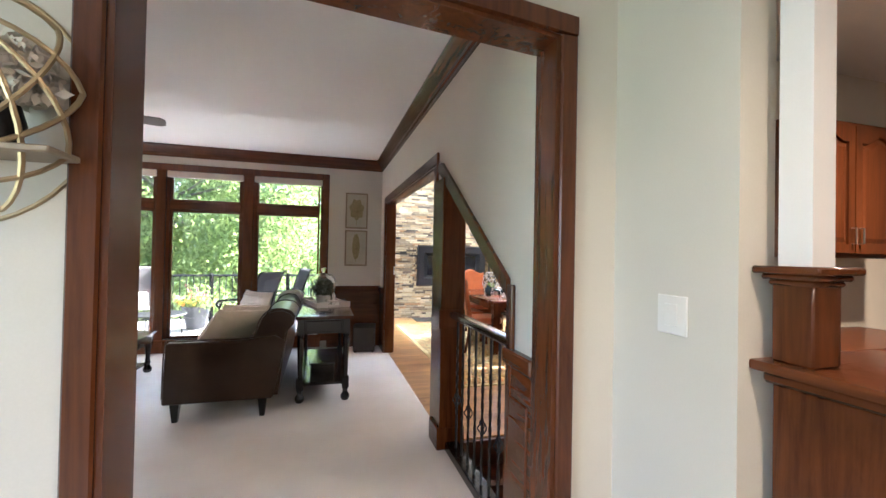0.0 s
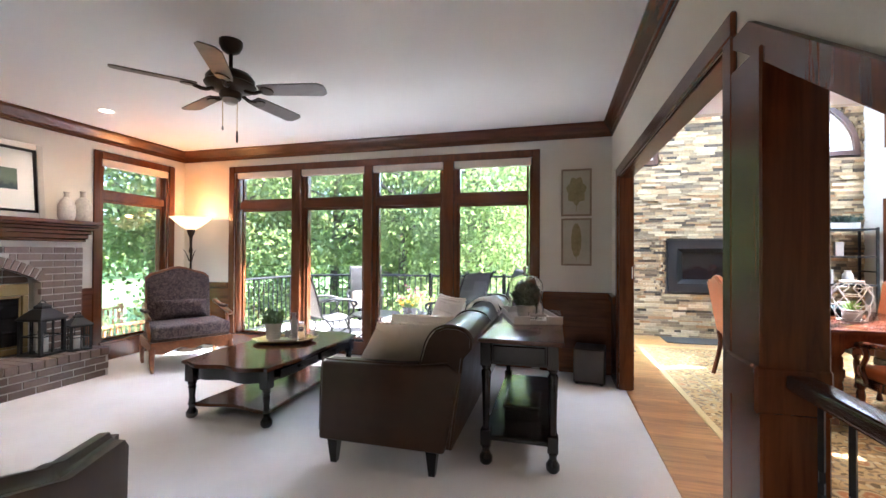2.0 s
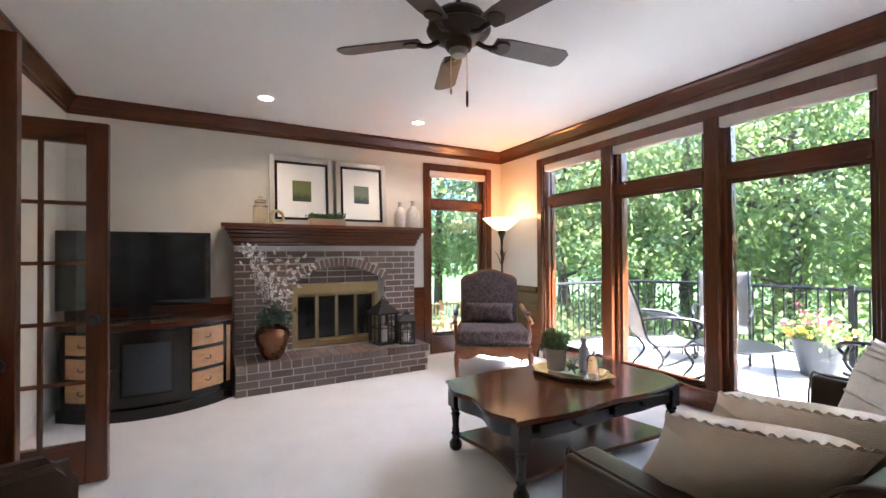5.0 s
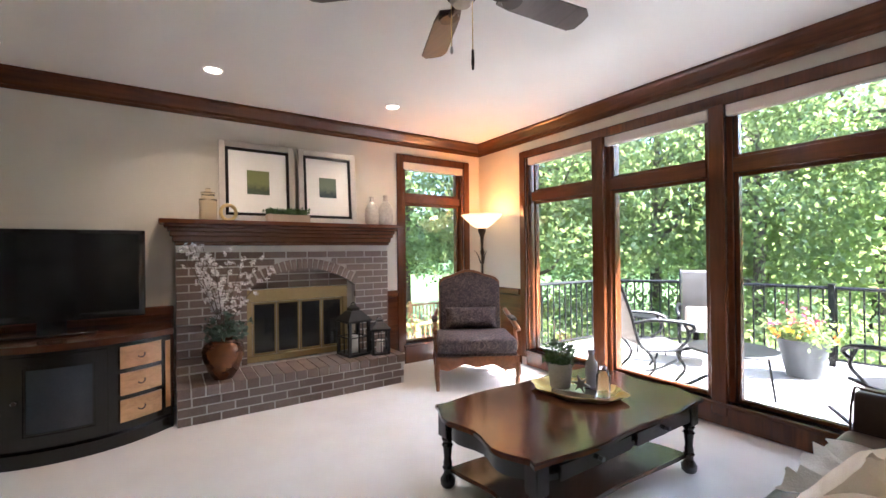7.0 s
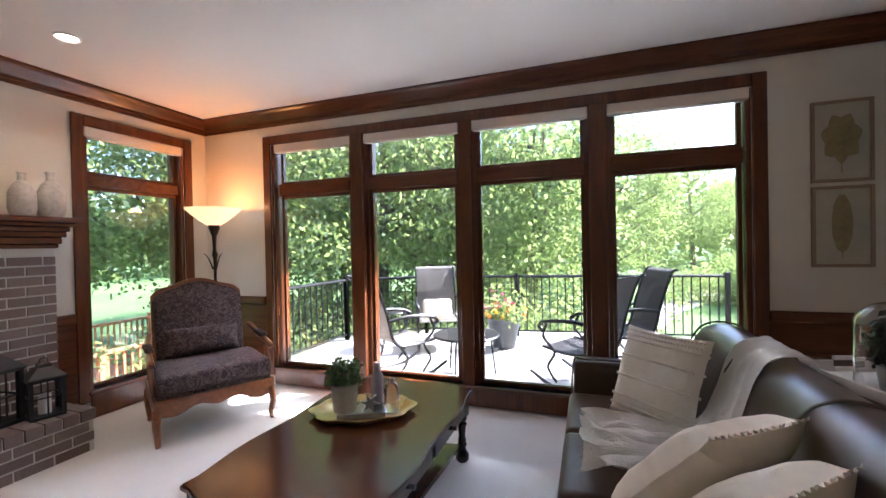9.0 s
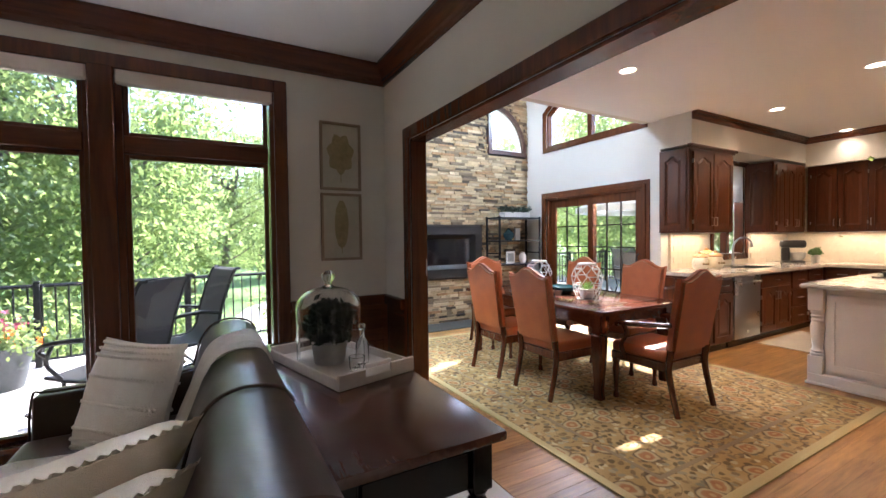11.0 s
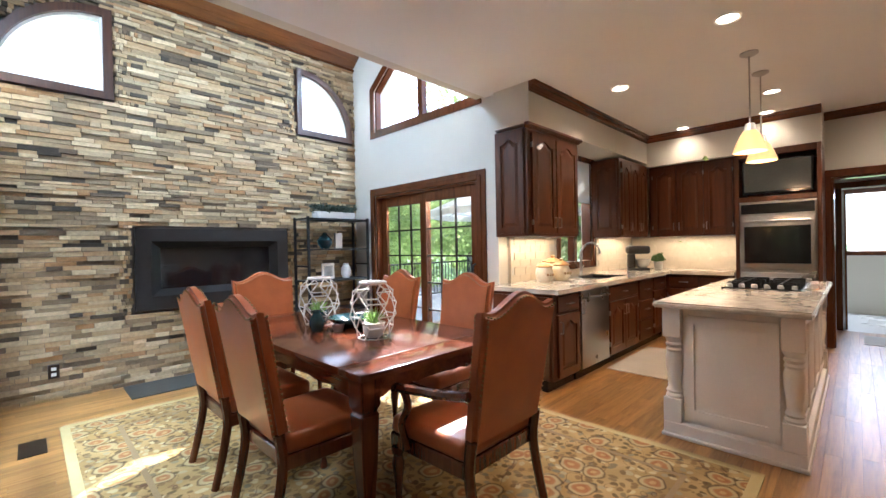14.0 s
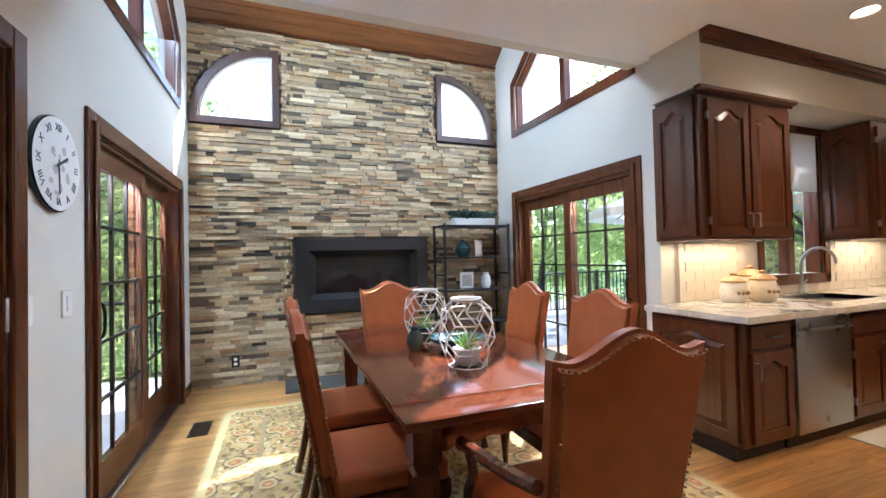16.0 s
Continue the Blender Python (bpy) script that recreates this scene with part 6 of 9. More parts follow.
def tv_stand():
    root = thing("tv_stand", "black bow-front media cabinet with wood drawers and glass doors", "tv stand")
    y0, y1, xb = 1.68, 2.925, W_X + 0.03
    mid, half = (y0 + y1) / 2, (y1 - y0) / 2

    def front(y, o=0.0):
        u = abs(y - mid) / half
        return -4.12 + o - 0.26 * u ** 2.2

    def slab(z0, z1, o, nm, m, lab=""):
        ys = [y0 - o * 0.6 + (y1 - y0 + 1.2 * o) * i / 24 for i in range(25)]
        pts = [(xb, ys[0], z0)] + [(front(min(max(y, y0), y1), o), y, z0) for y in ys] + [(xb, ys[-1], z0)]
        part(nm, prism(bm_new(), pts, (0, 0, z1 - z0)), m, root, lab)

    slab(0.0, 0.09, 0.015, "plinth", BLACKW)
    slab(0.09, 0.73, -0.02, "body", BLACKW)
    slab(0.73, 0.775, 0.02, "top", COFFEE, "dark reddish-brown top")

    def facing(nm, ya, yb, z0, z1, t, m, parent, lab="", o=0.0):
        pts = [(front(ya + (yb - ya) * i / 8, -0.02 + o), ya + (yb - ya) * i / 8, z0) for i in range(9)]
        pts += [(x + t, y, z) for x, y, z in pts[::-1]]
        return part(nm, prism(bm_new(), pts, (0, 0, z1 - z0)), m, parent, lab)

    for s in (0, 1):
        ya = y0 + 0.06 if s == 0 else y1 - 0.31
        for k in range(3):
            z0 = 0.16 + k * 0.19
            d = facing("drawer", ya, ya + 0.24, z0, z0 + 0.155, 0.022, DRAWERW, root, "honey-brown drawer front")
            yc = ya + 0.12
            x = front(yc, 0.004)
            part("drawer_pull", tube(bm_new(), [(x + 0.012 * math.sin(a), yc + 0.022 * math.cos(a), z0 + 0.085 - 0.022 * math.sin(a)) for a in [i * math.pi / 8 for i in range(-1, 10)]], 0.0045, 6), BRONZE, d)
    ya, yb = mid - 0.245, mid + 0.245
    dr = facing("door", ya, yb, 0.12, 0.19, 0.02, BLACKW, root)
    for f in ((ya, yb, 0.63, 0.7), (ya, ya + 0.065, 0.19, 0.63), (yb - 0.065, yb, 0.19, 0.63)):
        facing("door_rail", *f, 0.02, BLACKW, dr)
    for f in ((ya + 0.065, yb - 0.065, 0.19, 0.205), (ya + 0.065, yb - 0.065, 0.615, 0.63), (ya + 0.065, ya + 0.08, 0.205, 0.615), (yb - 0.08, yb - 0.065, 0.205, 0.615)):
        facing("glass_bead", *f, 0.012, BLACKW, dr)
    facing("door_glass", ya + 0.08, yb - 0.08, 0.205, 0.615, 0.005, paint("cabinet_glass", (0.03, 0.034, 0.038), (0.045, 0.05, 0.055), 0.08, relief=0), dr, "dark reflecting glass pane")
    part("door_knob", lathe(bm_new(), [(0.012, -0.012), (0.016, 0), (0.001, 0.012)], (front(ya, 0.015), ya + 0.025, 0.42), 10), BRONZE, dr)
    facing("corner_panel", y1 - 0.045, y1 - 0.012, 0.16, 0.68, 0.008, DRAWERW, root, "narrow honey-brown corner panel")


tv_stand()
tv = thing("television", "black flat-screen television, switched off, on the cabinet", "television", (-4.5, 2.2, 0.776))
part("stand", box(bm_new(), -0.1, 0.1, -0.25, 0.25, 0, 0.02, 0.006), BLACKGLOSS, tv)
part("neck", box(bm_new(), -0.03, 0.0, -0.08, 0.08, 0.02, 0.14), BLACKGLOSS, tv)
part("body", box(bm_new(), -0.06, 0.012, -0.57, 0.55, 0.1, 0.77, 0.012, 2), BLACKGLOSS, tv)
part("screen", box(bm_new(), 0.0125, 0.015, -0.53, 0.51, 0.15, 0.74), paint("screen_glass", (0.008, 0.009, 0.011), (0.012, 0.013, 0.015), 0.12, relief=0), tv, "dark glossy screen", False)


def french_leaf(at, rz, w, h, label):
    root = thing("french_door", label, "door", at, rz, "french doors")
    st = 0.105
    for nm, a, b, z0, z1 in (("stile", 0, st, 0.012, h), ("stile", w - st, w, 0.012, h), ("rail", st, w - st, h - 0.13, h), ("rail", st, w - st, 0.012, 0.25)):
        part(nm, box(bm_new(), a, b, -0.022, 0.022, z0, z1, 0.003), TRIMZ if nm == "stile" else TRIMX, root)
    z0, z1, n = 0.25, h - 0.13, 5
    for k in range(1, n):
        z = z0 + (z1 - z0) * k / n
        part("muntin", box(bm_new(), st, w - st, -0.014, 0.014, z - 0.011, z + 0.011, 0.003), TRIMX, root)
    part("muntin", box(bm_new(), w / 2 - 0.011, w / 2 + 0.011, -0.013, 0.013, z0, z1, 0.003), TRIMZ, root)
    for k in range(n):
        for c in range(2):
            a = st if c == 0 else w / 2 + 0.011
            b = w / 2 - 0.011 if c == 0 else w - st
            p = part("pane", box(bm_new(), a, b, -0.002, 0.002, z0 + (z1 - z0) * k / n + 0.011, z0 + (z1 - z0) * (k + 1) / n - 0.011), WINDOW, root, "clear glass pane", False)
            p.visible_shadow = False
    for s in (-1, 1):
        bm = lathe(bm_new(), [(0.03, 0.022), (0.03, 0.028), (0.012, 0.034), (0.012, 0.05), (0.026, 0.06), (0.028, 0.075), (0.018, 0.086), (0.001, 0.088)], seg=16)
        bm.transform(Matrix.Translation((w - 0.055, 0, 0.96)) @ Matrix.Rotation(radians(90 * s), 4, "X"))
        part("door_knob", bm, BRONZE, root)
    return root


french_leaf((-3.13, 1.625, 0), 88, 0.62, 2.12, "open cherry french door with glass panes, by the media cabinet")
french_leaf((-1.965, 1.625, 0), 90, 0.58, 2.12, "open cherry french door with glass panes, beside the leather chair")


def club_chair():
    root = thing("club_chair", "dark brown leather club chair with sloping arms", "armchair", (-1.35, 2.235, 0), 29)
    for x in (-0.3, 0.3):
        for y in (-0.28, 0.28):
            part("leg", lathe(bm_new(), [(0.015, 0), (0.025, 0.14), (0.001, 0.14)], (x, y, 0), 10), BLACKW, root)
    part("seat_base", box(bm_new(), -0.34, 0.34, -0.32, 0.34, 0.13, 0.3, 0.02, 2), LEATHER, root)
    part("seat_cushion", box(bm_new(), -0.27, 0.27, -0.2, 0.36, 0.29, 0.44, 0.045, 3), LEATHER, root)
    for s in (-1, 1):
        bm = prism(bm_new(), [(s * 0.27, -0.33, 0.14), (s * 0.27, 0.33, 0.14), (s * 0.27, 0.345, 0.58), (s * 0.27, 0.3, 0.635), (s * 0.27, 0.0, 0.66), (s * 0.27, -0.33, 0.78)], (s * 0.1, 0, 0))
        bmesh.ops.bevel(bm, geom=bm.edges[:], offset=0.042, segments=5, affect="EDGES", clamp_overlap=True)
        part("arm", bm, LEATHER, root)
    bm = prism(bm_new(), [(-0.37, -0.22, 0.14), (0.37, -0.22, 0.14), (0.36, -0.31, 0.84), (0.22, -0.33, 0.92), (-0.22, -0.33, 0.92), (-0.36, -0.31, 0.84)], (0, -0.11, 0))
    bmesh.ops.bevel(bm, geom=bm.edges[:], offset=0.042, segments=5, affect="EDGES", clamp_overlap=True)
    part("backrest", bm, LEATHER, root)
    root.scale = (1.1, 1.1, 1.07)


club_chair()
spk = thing("subwoofer", "black cube loudspeaker on the carpet by the wainscot", "loudspeaker", (0.72, 6.13, 0), -8)
part("cabinet", box(bm_new(), -0.15, 0.15, -0.15, 0.17, 0.015, 0.36, 0.008), paint("speaker_black", (0.012, 0.012, 0.014), (0.022, 0.022, 0.024), 0.6), spk)
part("grille", box(bm_new(), -0.14, 0.14, -0.16, -0.15, 0.03, 0.35, 0.004), SLINGD, spk)
for k in range(4):
    part("foot", lathe(bm_new(), [(0.015, 0), (0.015, 0.016), (0.001, 0.016)], ((-0.12, 0.12)[k % 2], (-0.12, 0.13)[k // 2], 0), 8), IRON, spk)


def botanical(z0, z1, label, tall):
    root = thing("framed_botanical", label, "picture", (0.435, N_Y - 0.001, z0), 0, "botanical pictures")
    w, h = 0.325, z1 - z0
    bm = bm_new()
    fr = paint("taupe_frame", (0.20, 0.15, 0.10), (0.29, 0.22, 0.155), 0.6, fine=40)
    for a, b, c, d in ((0, 0.02, 0, h), (w - 0.02, w, 0, h), (0.02, w - 0.02, 0, 0.02), (0.02, w - 0.02, h - 0.02, h)):
        box(bm, a, b, -0.025, 0, c, d, 0.003)
    part("frame", bm, fr, root)
    part("paper", box(bm_new(), 0.02, w - 0.02, -0.01, 0, 0.02, h - 0.02), paint("aged_paper", (0.40, 0.37, 0.29), (0.48, 0.45, 0.36), 0.9, big=6), root, "aged beige paper", False)
    bm = bm_new()
    n = 28
    pts = []
    for i in range(n):
        a = 2 * math.pi * i / n
        r = 1 + (0.12 * math.sin(7 * a) if not tall else 0.03 * math.sin(11 * a))
        rx, rz = (0.1, 0.15) if not tall else (0.055, 0.19)
        pts.append((w / 2 + rx * r * math.cos(a), -0.0115, h / 2 + 0.02 + rz * r * math.sin(a)))
    prism(bm, pts, (0, 0.002, 0))
    tube(bm, [(w / 2, -0.012, 0.06), (w / 2, -0.012, h / 2)], 0.003, 5)
    part("pressed_leaf", bm, paint("pressed_leaf", (0.20, 0.17, 0.08), (0.31, 0.27, 0.15), 0.8, big=18), root, "faded yellow-green leaf")


botanical(1.75, 2.28, "taupe-framed botanical print of a round leaf", False)
botanical(1.195, 1.725, "taupe-framed botanical print of a long leaf", True)
bm = box(bm_new(), -3.3, -2.95, 6.2, 6.31, 0.0, 0.006)
vt = single("floor_vent", bm, BRONZE, "brown metal floor vent set in the carpet", "vent")

# balustrade of the sloping opening
bal = thing("balustrade", "dark wooden handrail on twisted black iron balusters", "railing")
part("handrail", box(bm_new(), 1.0, 1.07, 1.92, 2.95, 0.94, 0.985, 0.014, 3), wood("dark_rail", (0.02, 0.008, 0.005), (0.06, 0.022, 0.012), "y", 0.2, 0.5), bal)
part("shoe", box(bm_new(), 0.985, 1.085, 1.92, 2.95, 0.0, 0.06, 0.006), BLACKW, bal)
for k in range(8):
    y = 2.02 + k * 0.118
    bm = bm_new()
    n = 30
    for i in range(n):
        z0, z1 = 0.06 + 0.88 * i / n, 0.06 + 0.88 * (i + 1) / n
        a = i * 0.5 if 6 < i < 24 else 0
        c, s_ = math.cos(a) * 0.009, math.sin(a) * 0.009
        prism(bm, [(1.035 + c, y + s_, z0), (1.035 - s_, y + c, z0), (1.035 - c, y - s_, z0), (1.035 + s_, y - c, z0)], (0, 0, z1 - z0))
    if k % 2 == 1:
        for j in range(4):
            tube(bm, [(1.035 + 0.026 * math.sin(math.pi * t / 8) * math.cos(j * 1.57 + t * 0.35), y + 0.026 * math.sin(math.pi * t / 8) * math.sin(j * 1.57 + t * 0.35), 0.34 + 0.1 * t / 8) for t in range(9)], 0.004, 5)
    part("baluster", bm, IRON, bal, "twisted iron baluster")

# hall things
sw = thing("light_switch", "white wall switch plate with one wide rocker", "switch", (1.2, 1.18, 1.215))
part("plate", box(bm_new(), -0.008, 0, -0.058, 0.058, -0.062, 0.062, 0.003), PLASTIC_W, sw)
part("rocker", box(bm_new(), -0.013, -0.008, -0.026, 0.026, -0.036, 0.036, 0.003), PLASTIC_W, sw)
nb = thing("newel_column", "dark cherry half wall with stepped column cap and ledge", "column", (1.32, 0.88, 0))
part("shaft", box(bm_new(), -0.05, 0.05, -0.05, 0.05, 1.13, 1.34, 0.005), TRIMZ, nb)
bm = bm_new()
for o, z0, z1 in ((0.056, 1.33, 1.345), (0.067, 1.345, 1.36), (0.082, 1.36, 1.38)):
    box(bm, -o, o, -o, o, z0, z1, 0.005)
part("cap", bm, TRIMY, nb)
part("base", box(bm_new(), -0.045, 0.2, -2.4, 0.05, 0.0, 1.07, 0.005), TRIMZ, nb)
bm = box(bm_new(), -0.085, 0.42, -2.4, 0.085, 1.1, 1.13, 0.01, 2)
box(bm, -0.062, 0.3, -2.4, 0.065, 1.07, 1.1, 0.008)
part("ledge", bm, TRIMY, nb)
part("upper_column", box(bm_new(), -0.04, 0.04, -0.04, 0.04, 1.38, KCEIL), WHITE, nb, "white painted column", False)


def wire_shelf():
    root = thing("wire_wall_shelf", "round gold wire wall shelf holding a white silk flower", "shelf", (-0.67, 1.28, 1.71))
    wire = paint("antique_gold_wire", (0.30, 0.22, 0.12), (0.42, 0.32, 0.19), 0.4, 0.8)
    R = 0.275
    for off, tilt_, ry in ((0.0, 0, 0), (-0.06, 52, 25), (-0.06, -52, 60), (-0.06, 56, -35), (-0.06, -56, -5)):
        ring = [Matrix.Rotation(radians(ry), 3, "Y") @ (Matrix.Rotation(radians(tilt_), 3, "X") @ Vector((R * math.cos(a), 0, R * math.sin(a)))) for a in [i * 2 * math.pi / 40 for i in range(41)]]
        pts = [(p.x, off - abs(p.y) * 0.4, p.z) for p in ring]
        part("wire_ring", tube(bm_new(), pts, 0.006, 6), wire, root)
    part("board", box(bm_new(), -0.255, 0.255, -0.14, -0.002, -0.125, -0.11, 0.003), paint("shelf_board", (0.24, 0.19, 0.14), (0.33, 0.27, 0.2), 0.7), root)


wire_shelf()
fl = thing("silk_flower", "white silk flower in a dark holder on the wire shelf", "flower", (-0.53, 1.205, 1.601))
part("holder", lathe(bm_new(), [(0.03, 0), (0.04, 0.05), (0.03, 0.09), (0.001, 0.09)], seg=14), IRON, fl)
rng = np.random.default_rng(31)
cs = rng.normal(0, 1, (70, 3))
cs = cs / np.linalg.norm(cs, axis=1)[:, None] * 0.066 * rng.uniform(0.6, 1, (70, 1)) + np.array((0.02, 0, 0.16))
q, i = leaf_cloud(rng, cs, 16, (0.01,) * 3, 0.017)
o = new("petals", cloud_mesh("petals", q, i, paint("silk_petal", (0.68, 0.62, 0.54), (0.78, 0.73, 0.66), 0.9)))
o.parent = fl

# ---- dining room ----


def sliding_door(name, face, way, y0, y1, z1, label):
    """Two glazed leaves with muntins. way: +1 if the wall lies towards +x."""
    root = tagged(new(name), label, kind="structure")
    bm = bm_new()
    for o, t in ((0.0, 0.018), (0.055, 0.032)):
        w = 0.105 - o
        lo, hi = sorted((face, face - way * t))
        box(bm, lo, hi, y0 - w, y0, 0, z1 + w, 0.004)
        box(bm, lo, hi, y1, y1 + w, 0, z1 + w, 0.004)
        box(bm, lo, hi, y0, y1, z1, z1 + w, 0.004)
    part("casing", bm, TRIMZ, root)
    bm = bm_new()
    lo, hi = sorted((face, face + way * 0.15))
    box(bm, lo, hi, y0, y0 + 0.03, 0, z1)
    box(bm, lo, hi, y1 - 0.03, y1, 0, z1)
    box(bm, lo, hi, y0 + 0.03, y1 - 0.03, z1 - 0.03, z1)
    part("jamb", bm, TRIMZ, root)
    part("threshold", box(bm_new(), lo, hi, y0, y1, -0.012, 0.02, 0.004), STEEL, root)
    mid = (y0 + y1) / 2
    for k, (a, b, d) in enumerate(((y0 + 0.03, mid + 0.05, 0.05), (mid - 0.05, y1 - 0.03, 0.1))):
        x = face + way * d
        leaf = part("leaf", None or bm_leaf(x, a, b, z1), TRIMZ, root, "glazed door leaf")
        s, top, low = 0.105, z1 - 0.15, 0.24
        cols, rows = 3, 5
        for c in range(1, cols):
            y = a + s + (b - a - 2 * s) * c / cols
            part("muntin", box(bm_new(), x - 0.012, x + 0.012, y - 0.009, y + 0.009, low, top), BRONZE, leaf, smooth=False)
        for r in range(1, rows):
            z = low + (top - low) * r / rows
            part("muntin", box(bm_new(), x - 0.011, x + 0.011, a + s, b - s, z - 0.009, z + 0.009), BRONZE, leaf, smooth=False)
        p = part("pane", box(bm_new(), x - 0.003, x + 0.003, a + s, b - s, low, top), WINDOW, leaf, "clear glass", False)
        p.visible_shadow = False
        if k == 0:
            part("door_pull", tube(bm_new(), curve_pts([(x - way * 0.022, a + 0.05, 0.92), (x - way * 0.065, a + 0.05, 0.95), (x - way * 0.065, a + 0.05, 1.09), (x - way * 0.022, a + 0.05, 1.12)], 4), 0.009, 8), IRON, leaf, "black pull handle")
    return root


def bm_leaf(x, a, b, z1):
    bm = bm_new()
    s = 0.105
    box(bm, x - 0.02, x + 0.02, a, a + s, 0.02, z1 - 0.03, 0.003)
    box(bm, x - 0.02, x + 0.02, b - s, b, 0.02, z1 - 0.03, 0.003)
    box(bm, x - 0.02, x + 0.02, a + s, b - s, z1 - 0.15, z1 - 0.03, 0.003)
    box(bm, x - 0.02, x + 0.02, a + s, b - s, 0.02, 0.24, 0.003)
    return bm


sliding_door("door_1", D_X, -1, 6.65, 8.53, 2.0, "cherry-framed sliding glass door with muntins, to the deck")
sliding_door("door_2", EX, 1, 6.65, 8.46, 2.0, "cherry-framed sliding glass door with muntins, to the patio")


def offset_poly(pts, w):
    """A convex outline (u, z), counter-clockwise, grown by w."""
    out, k = [], len(pts)
    for i in range(k):
        (ax, az), (bx, bz), (cx, cz) = pts[i - 1], pts[i], pts[(i + 1) % k]
        d1, d2 = Vector((bx - ax, bz - az)).normalized(), Vector((cx - bx, cz - bz)).normalized()
        n1, n2 = Vector((d1.y, -d1.x)), Vector((d2.y, -d2.x))
        m = (n1 + n2) / (1 + n1.dot(n2))
        out.append((bx + m.x * w, bz + m.y * w))
    return out


def ring_trim(bm, outline, grow, place, depth):
    """A flat frame between an outline and the same grown outwards."""
    big = offset_poly(outline, grow)
    k = len(outline)
    for i in range(k):
        j = (i + 1) % k
        prism(bm, [place(*outline[i]), place(*big[i]), place(*big[j]), place(*outline[j])], depth)


def gable_window(name, face, way, y0, y1, z0, zs, zp, label):
    root = tagged(new(name), label, kind="structure")
    mid = (y0 + y1) / 2
    poly = [(y0, z0), (y1, z0), (y1, zs), (mid, zp), (y0, zs)]
    bm = bm_new()
    ring_trim(bm, poly, 0.075, lambda u, z: (face, u, z), (-way * 0.022, 0, 0))
    part("casing", bm, TRIMZ, root)
    bm = bm_new()
    ring_trim(bm, offset_poly(poly, -0.035), 0.036, lambda u, z: (face + way * 0.01, u, z), (way * 0.08, 0, 0))
    part("frame", bm, TRIMZ, root)
    part("mullion", box(bm_new(), *sorted((face + way * 0.02, face + way * 0.1)), mid - 0.04, mid + 0.04, z0 + 0.03, zp - 0.05), TRIMZ, root)
    p = part("pane", prism(bm_new(), [(face + way * 0.06, u, z) for u, z in offset_poly(poly, -0.03)], (way * 0.006, 0, 0)), WINDOW, root, "clear glass", False)
    p.visible_shadow = False


gable_window("window_3", EX, 1, 6.66, 8.45, 2.86, 3.42, 4.1, "gable-shaped cherry-framed window above the patio door")
gable_window("window_4", D_X, -1, 6.62, 8.5, 2.85, 3.4, 4.15, "gable-shaped cherry-framed window above the deck door")


def quarter_window(name, x0, x1, z0, z1, way, label):
    root = tagged(new(name), label, kind="structure")
    w, h = x1 - x0, z1 - z0
    cx = x0 if way > 0 else x1
    arc = [(cx + way * w * math.cos(a), z0 + h * math.sin(a)) for a in [math.pi / 2 * i / 16 for i in range(17)]]
    poly = [(cx, z0)] + arc
    if way < 0:
        poly = poly[::-1]
    bm = bm_new()
    ring_trim(bm, poly, 0.07, lambda u, z: (u, S_Y - 0.065, z), (0, 0.065, 0))
    part("casing", bm, wood("dark_casing", (0.035, 0.014, 0.008), (0.10, 0.04, 0.02), "z", 0.4, 0.2), root, "dark wood casing")
    bm = bm_new()
    ring_trim(bm, offset_poly(poly, -0.022), 0.024, lambda u, z: (u, S_Y - 0.02, z), (0, 0.1, 0))
    part("frame", bm, PLASTIC_W, root)
    p = part("pane", prism(bm_new(), [(u, S_Y + 0.06, z) for u, z in offset_poly(poly, -0.02)], (0, 0.005, 0)), WINDOW, root, "clear glass", False)
    p.visible_shadow = False


quarter_window("window_5", *QW[0], "quarter-round window in the stone wall")
quarter_window("window_6", *QW[1], "quarter-round window in the stone wall")
bm = box(bm_new(), D_X + 0.001, EX - 0.001, S_Y - 0.05, S_Y - 0.001, 3.835, 3.86)
structure("trim_stone_top", bm, TRIMX)

fi = thing("linear_fireplace", "dark metal linear gas fireplace set in the stone wall", "fireplace")
bm = bm_new()
ring_trim(bm, [(2.25, 0.86), (3.54, 0.86), (3.54, 1.42), (2.25, 1.42)], 0.13, lambda u, z: (u, S_Y - 0.075, z), (0, 0.07, 0))
part("outer_frame", bm, DARKMETAL, fi)
outer, inner = [(2.25, 0.86), (3.54, 0.86), (3.54, 1.42), (2.25, 1.42)], [(2.34, 0.93), (3.46, 0.93), (3.46, 1.35), (2.34, 1.35)]
bm = bm_new()
for i in range(4):
    j = (i + 1) % 4
    a, b, c, d = [(outer[i][0], S_Y - 0.074, outer[i][1]), (outer[j][0], S_Y - 0.074, outer[j][1]), (inner[j][0], S_Y - 0.012, inner[j][1]), (inner[i][0], S_Y - 0.012, inner[i][1])]
    bm.faces.new([bm.verts.new(p) for p in (a, b, c, d)])
bmesh.ops.solidify(bm, geom=bm.faces[:], thickness=0.006)
part("bevel", bm, paint("frame_light", (0.03, 0.027, 0.025), (0.05, 0.045, 0.042), 0.4, 0.3), fi, smooth=False)
part("glass", box(bm_new(), 2.3, 3.5, S_Y - 0.012, S_Y - 0.006, 0.9, 1.38), BLACKGLOSS, fi, "black glass front", False)
bm = box(bm_new(), 2.0, 3.72, 8.42, 8.9, 0.001, 0.012, 0.003)
structure("hearth_slab", bm, SLATE, "dark slate hearth slab set in the floor")


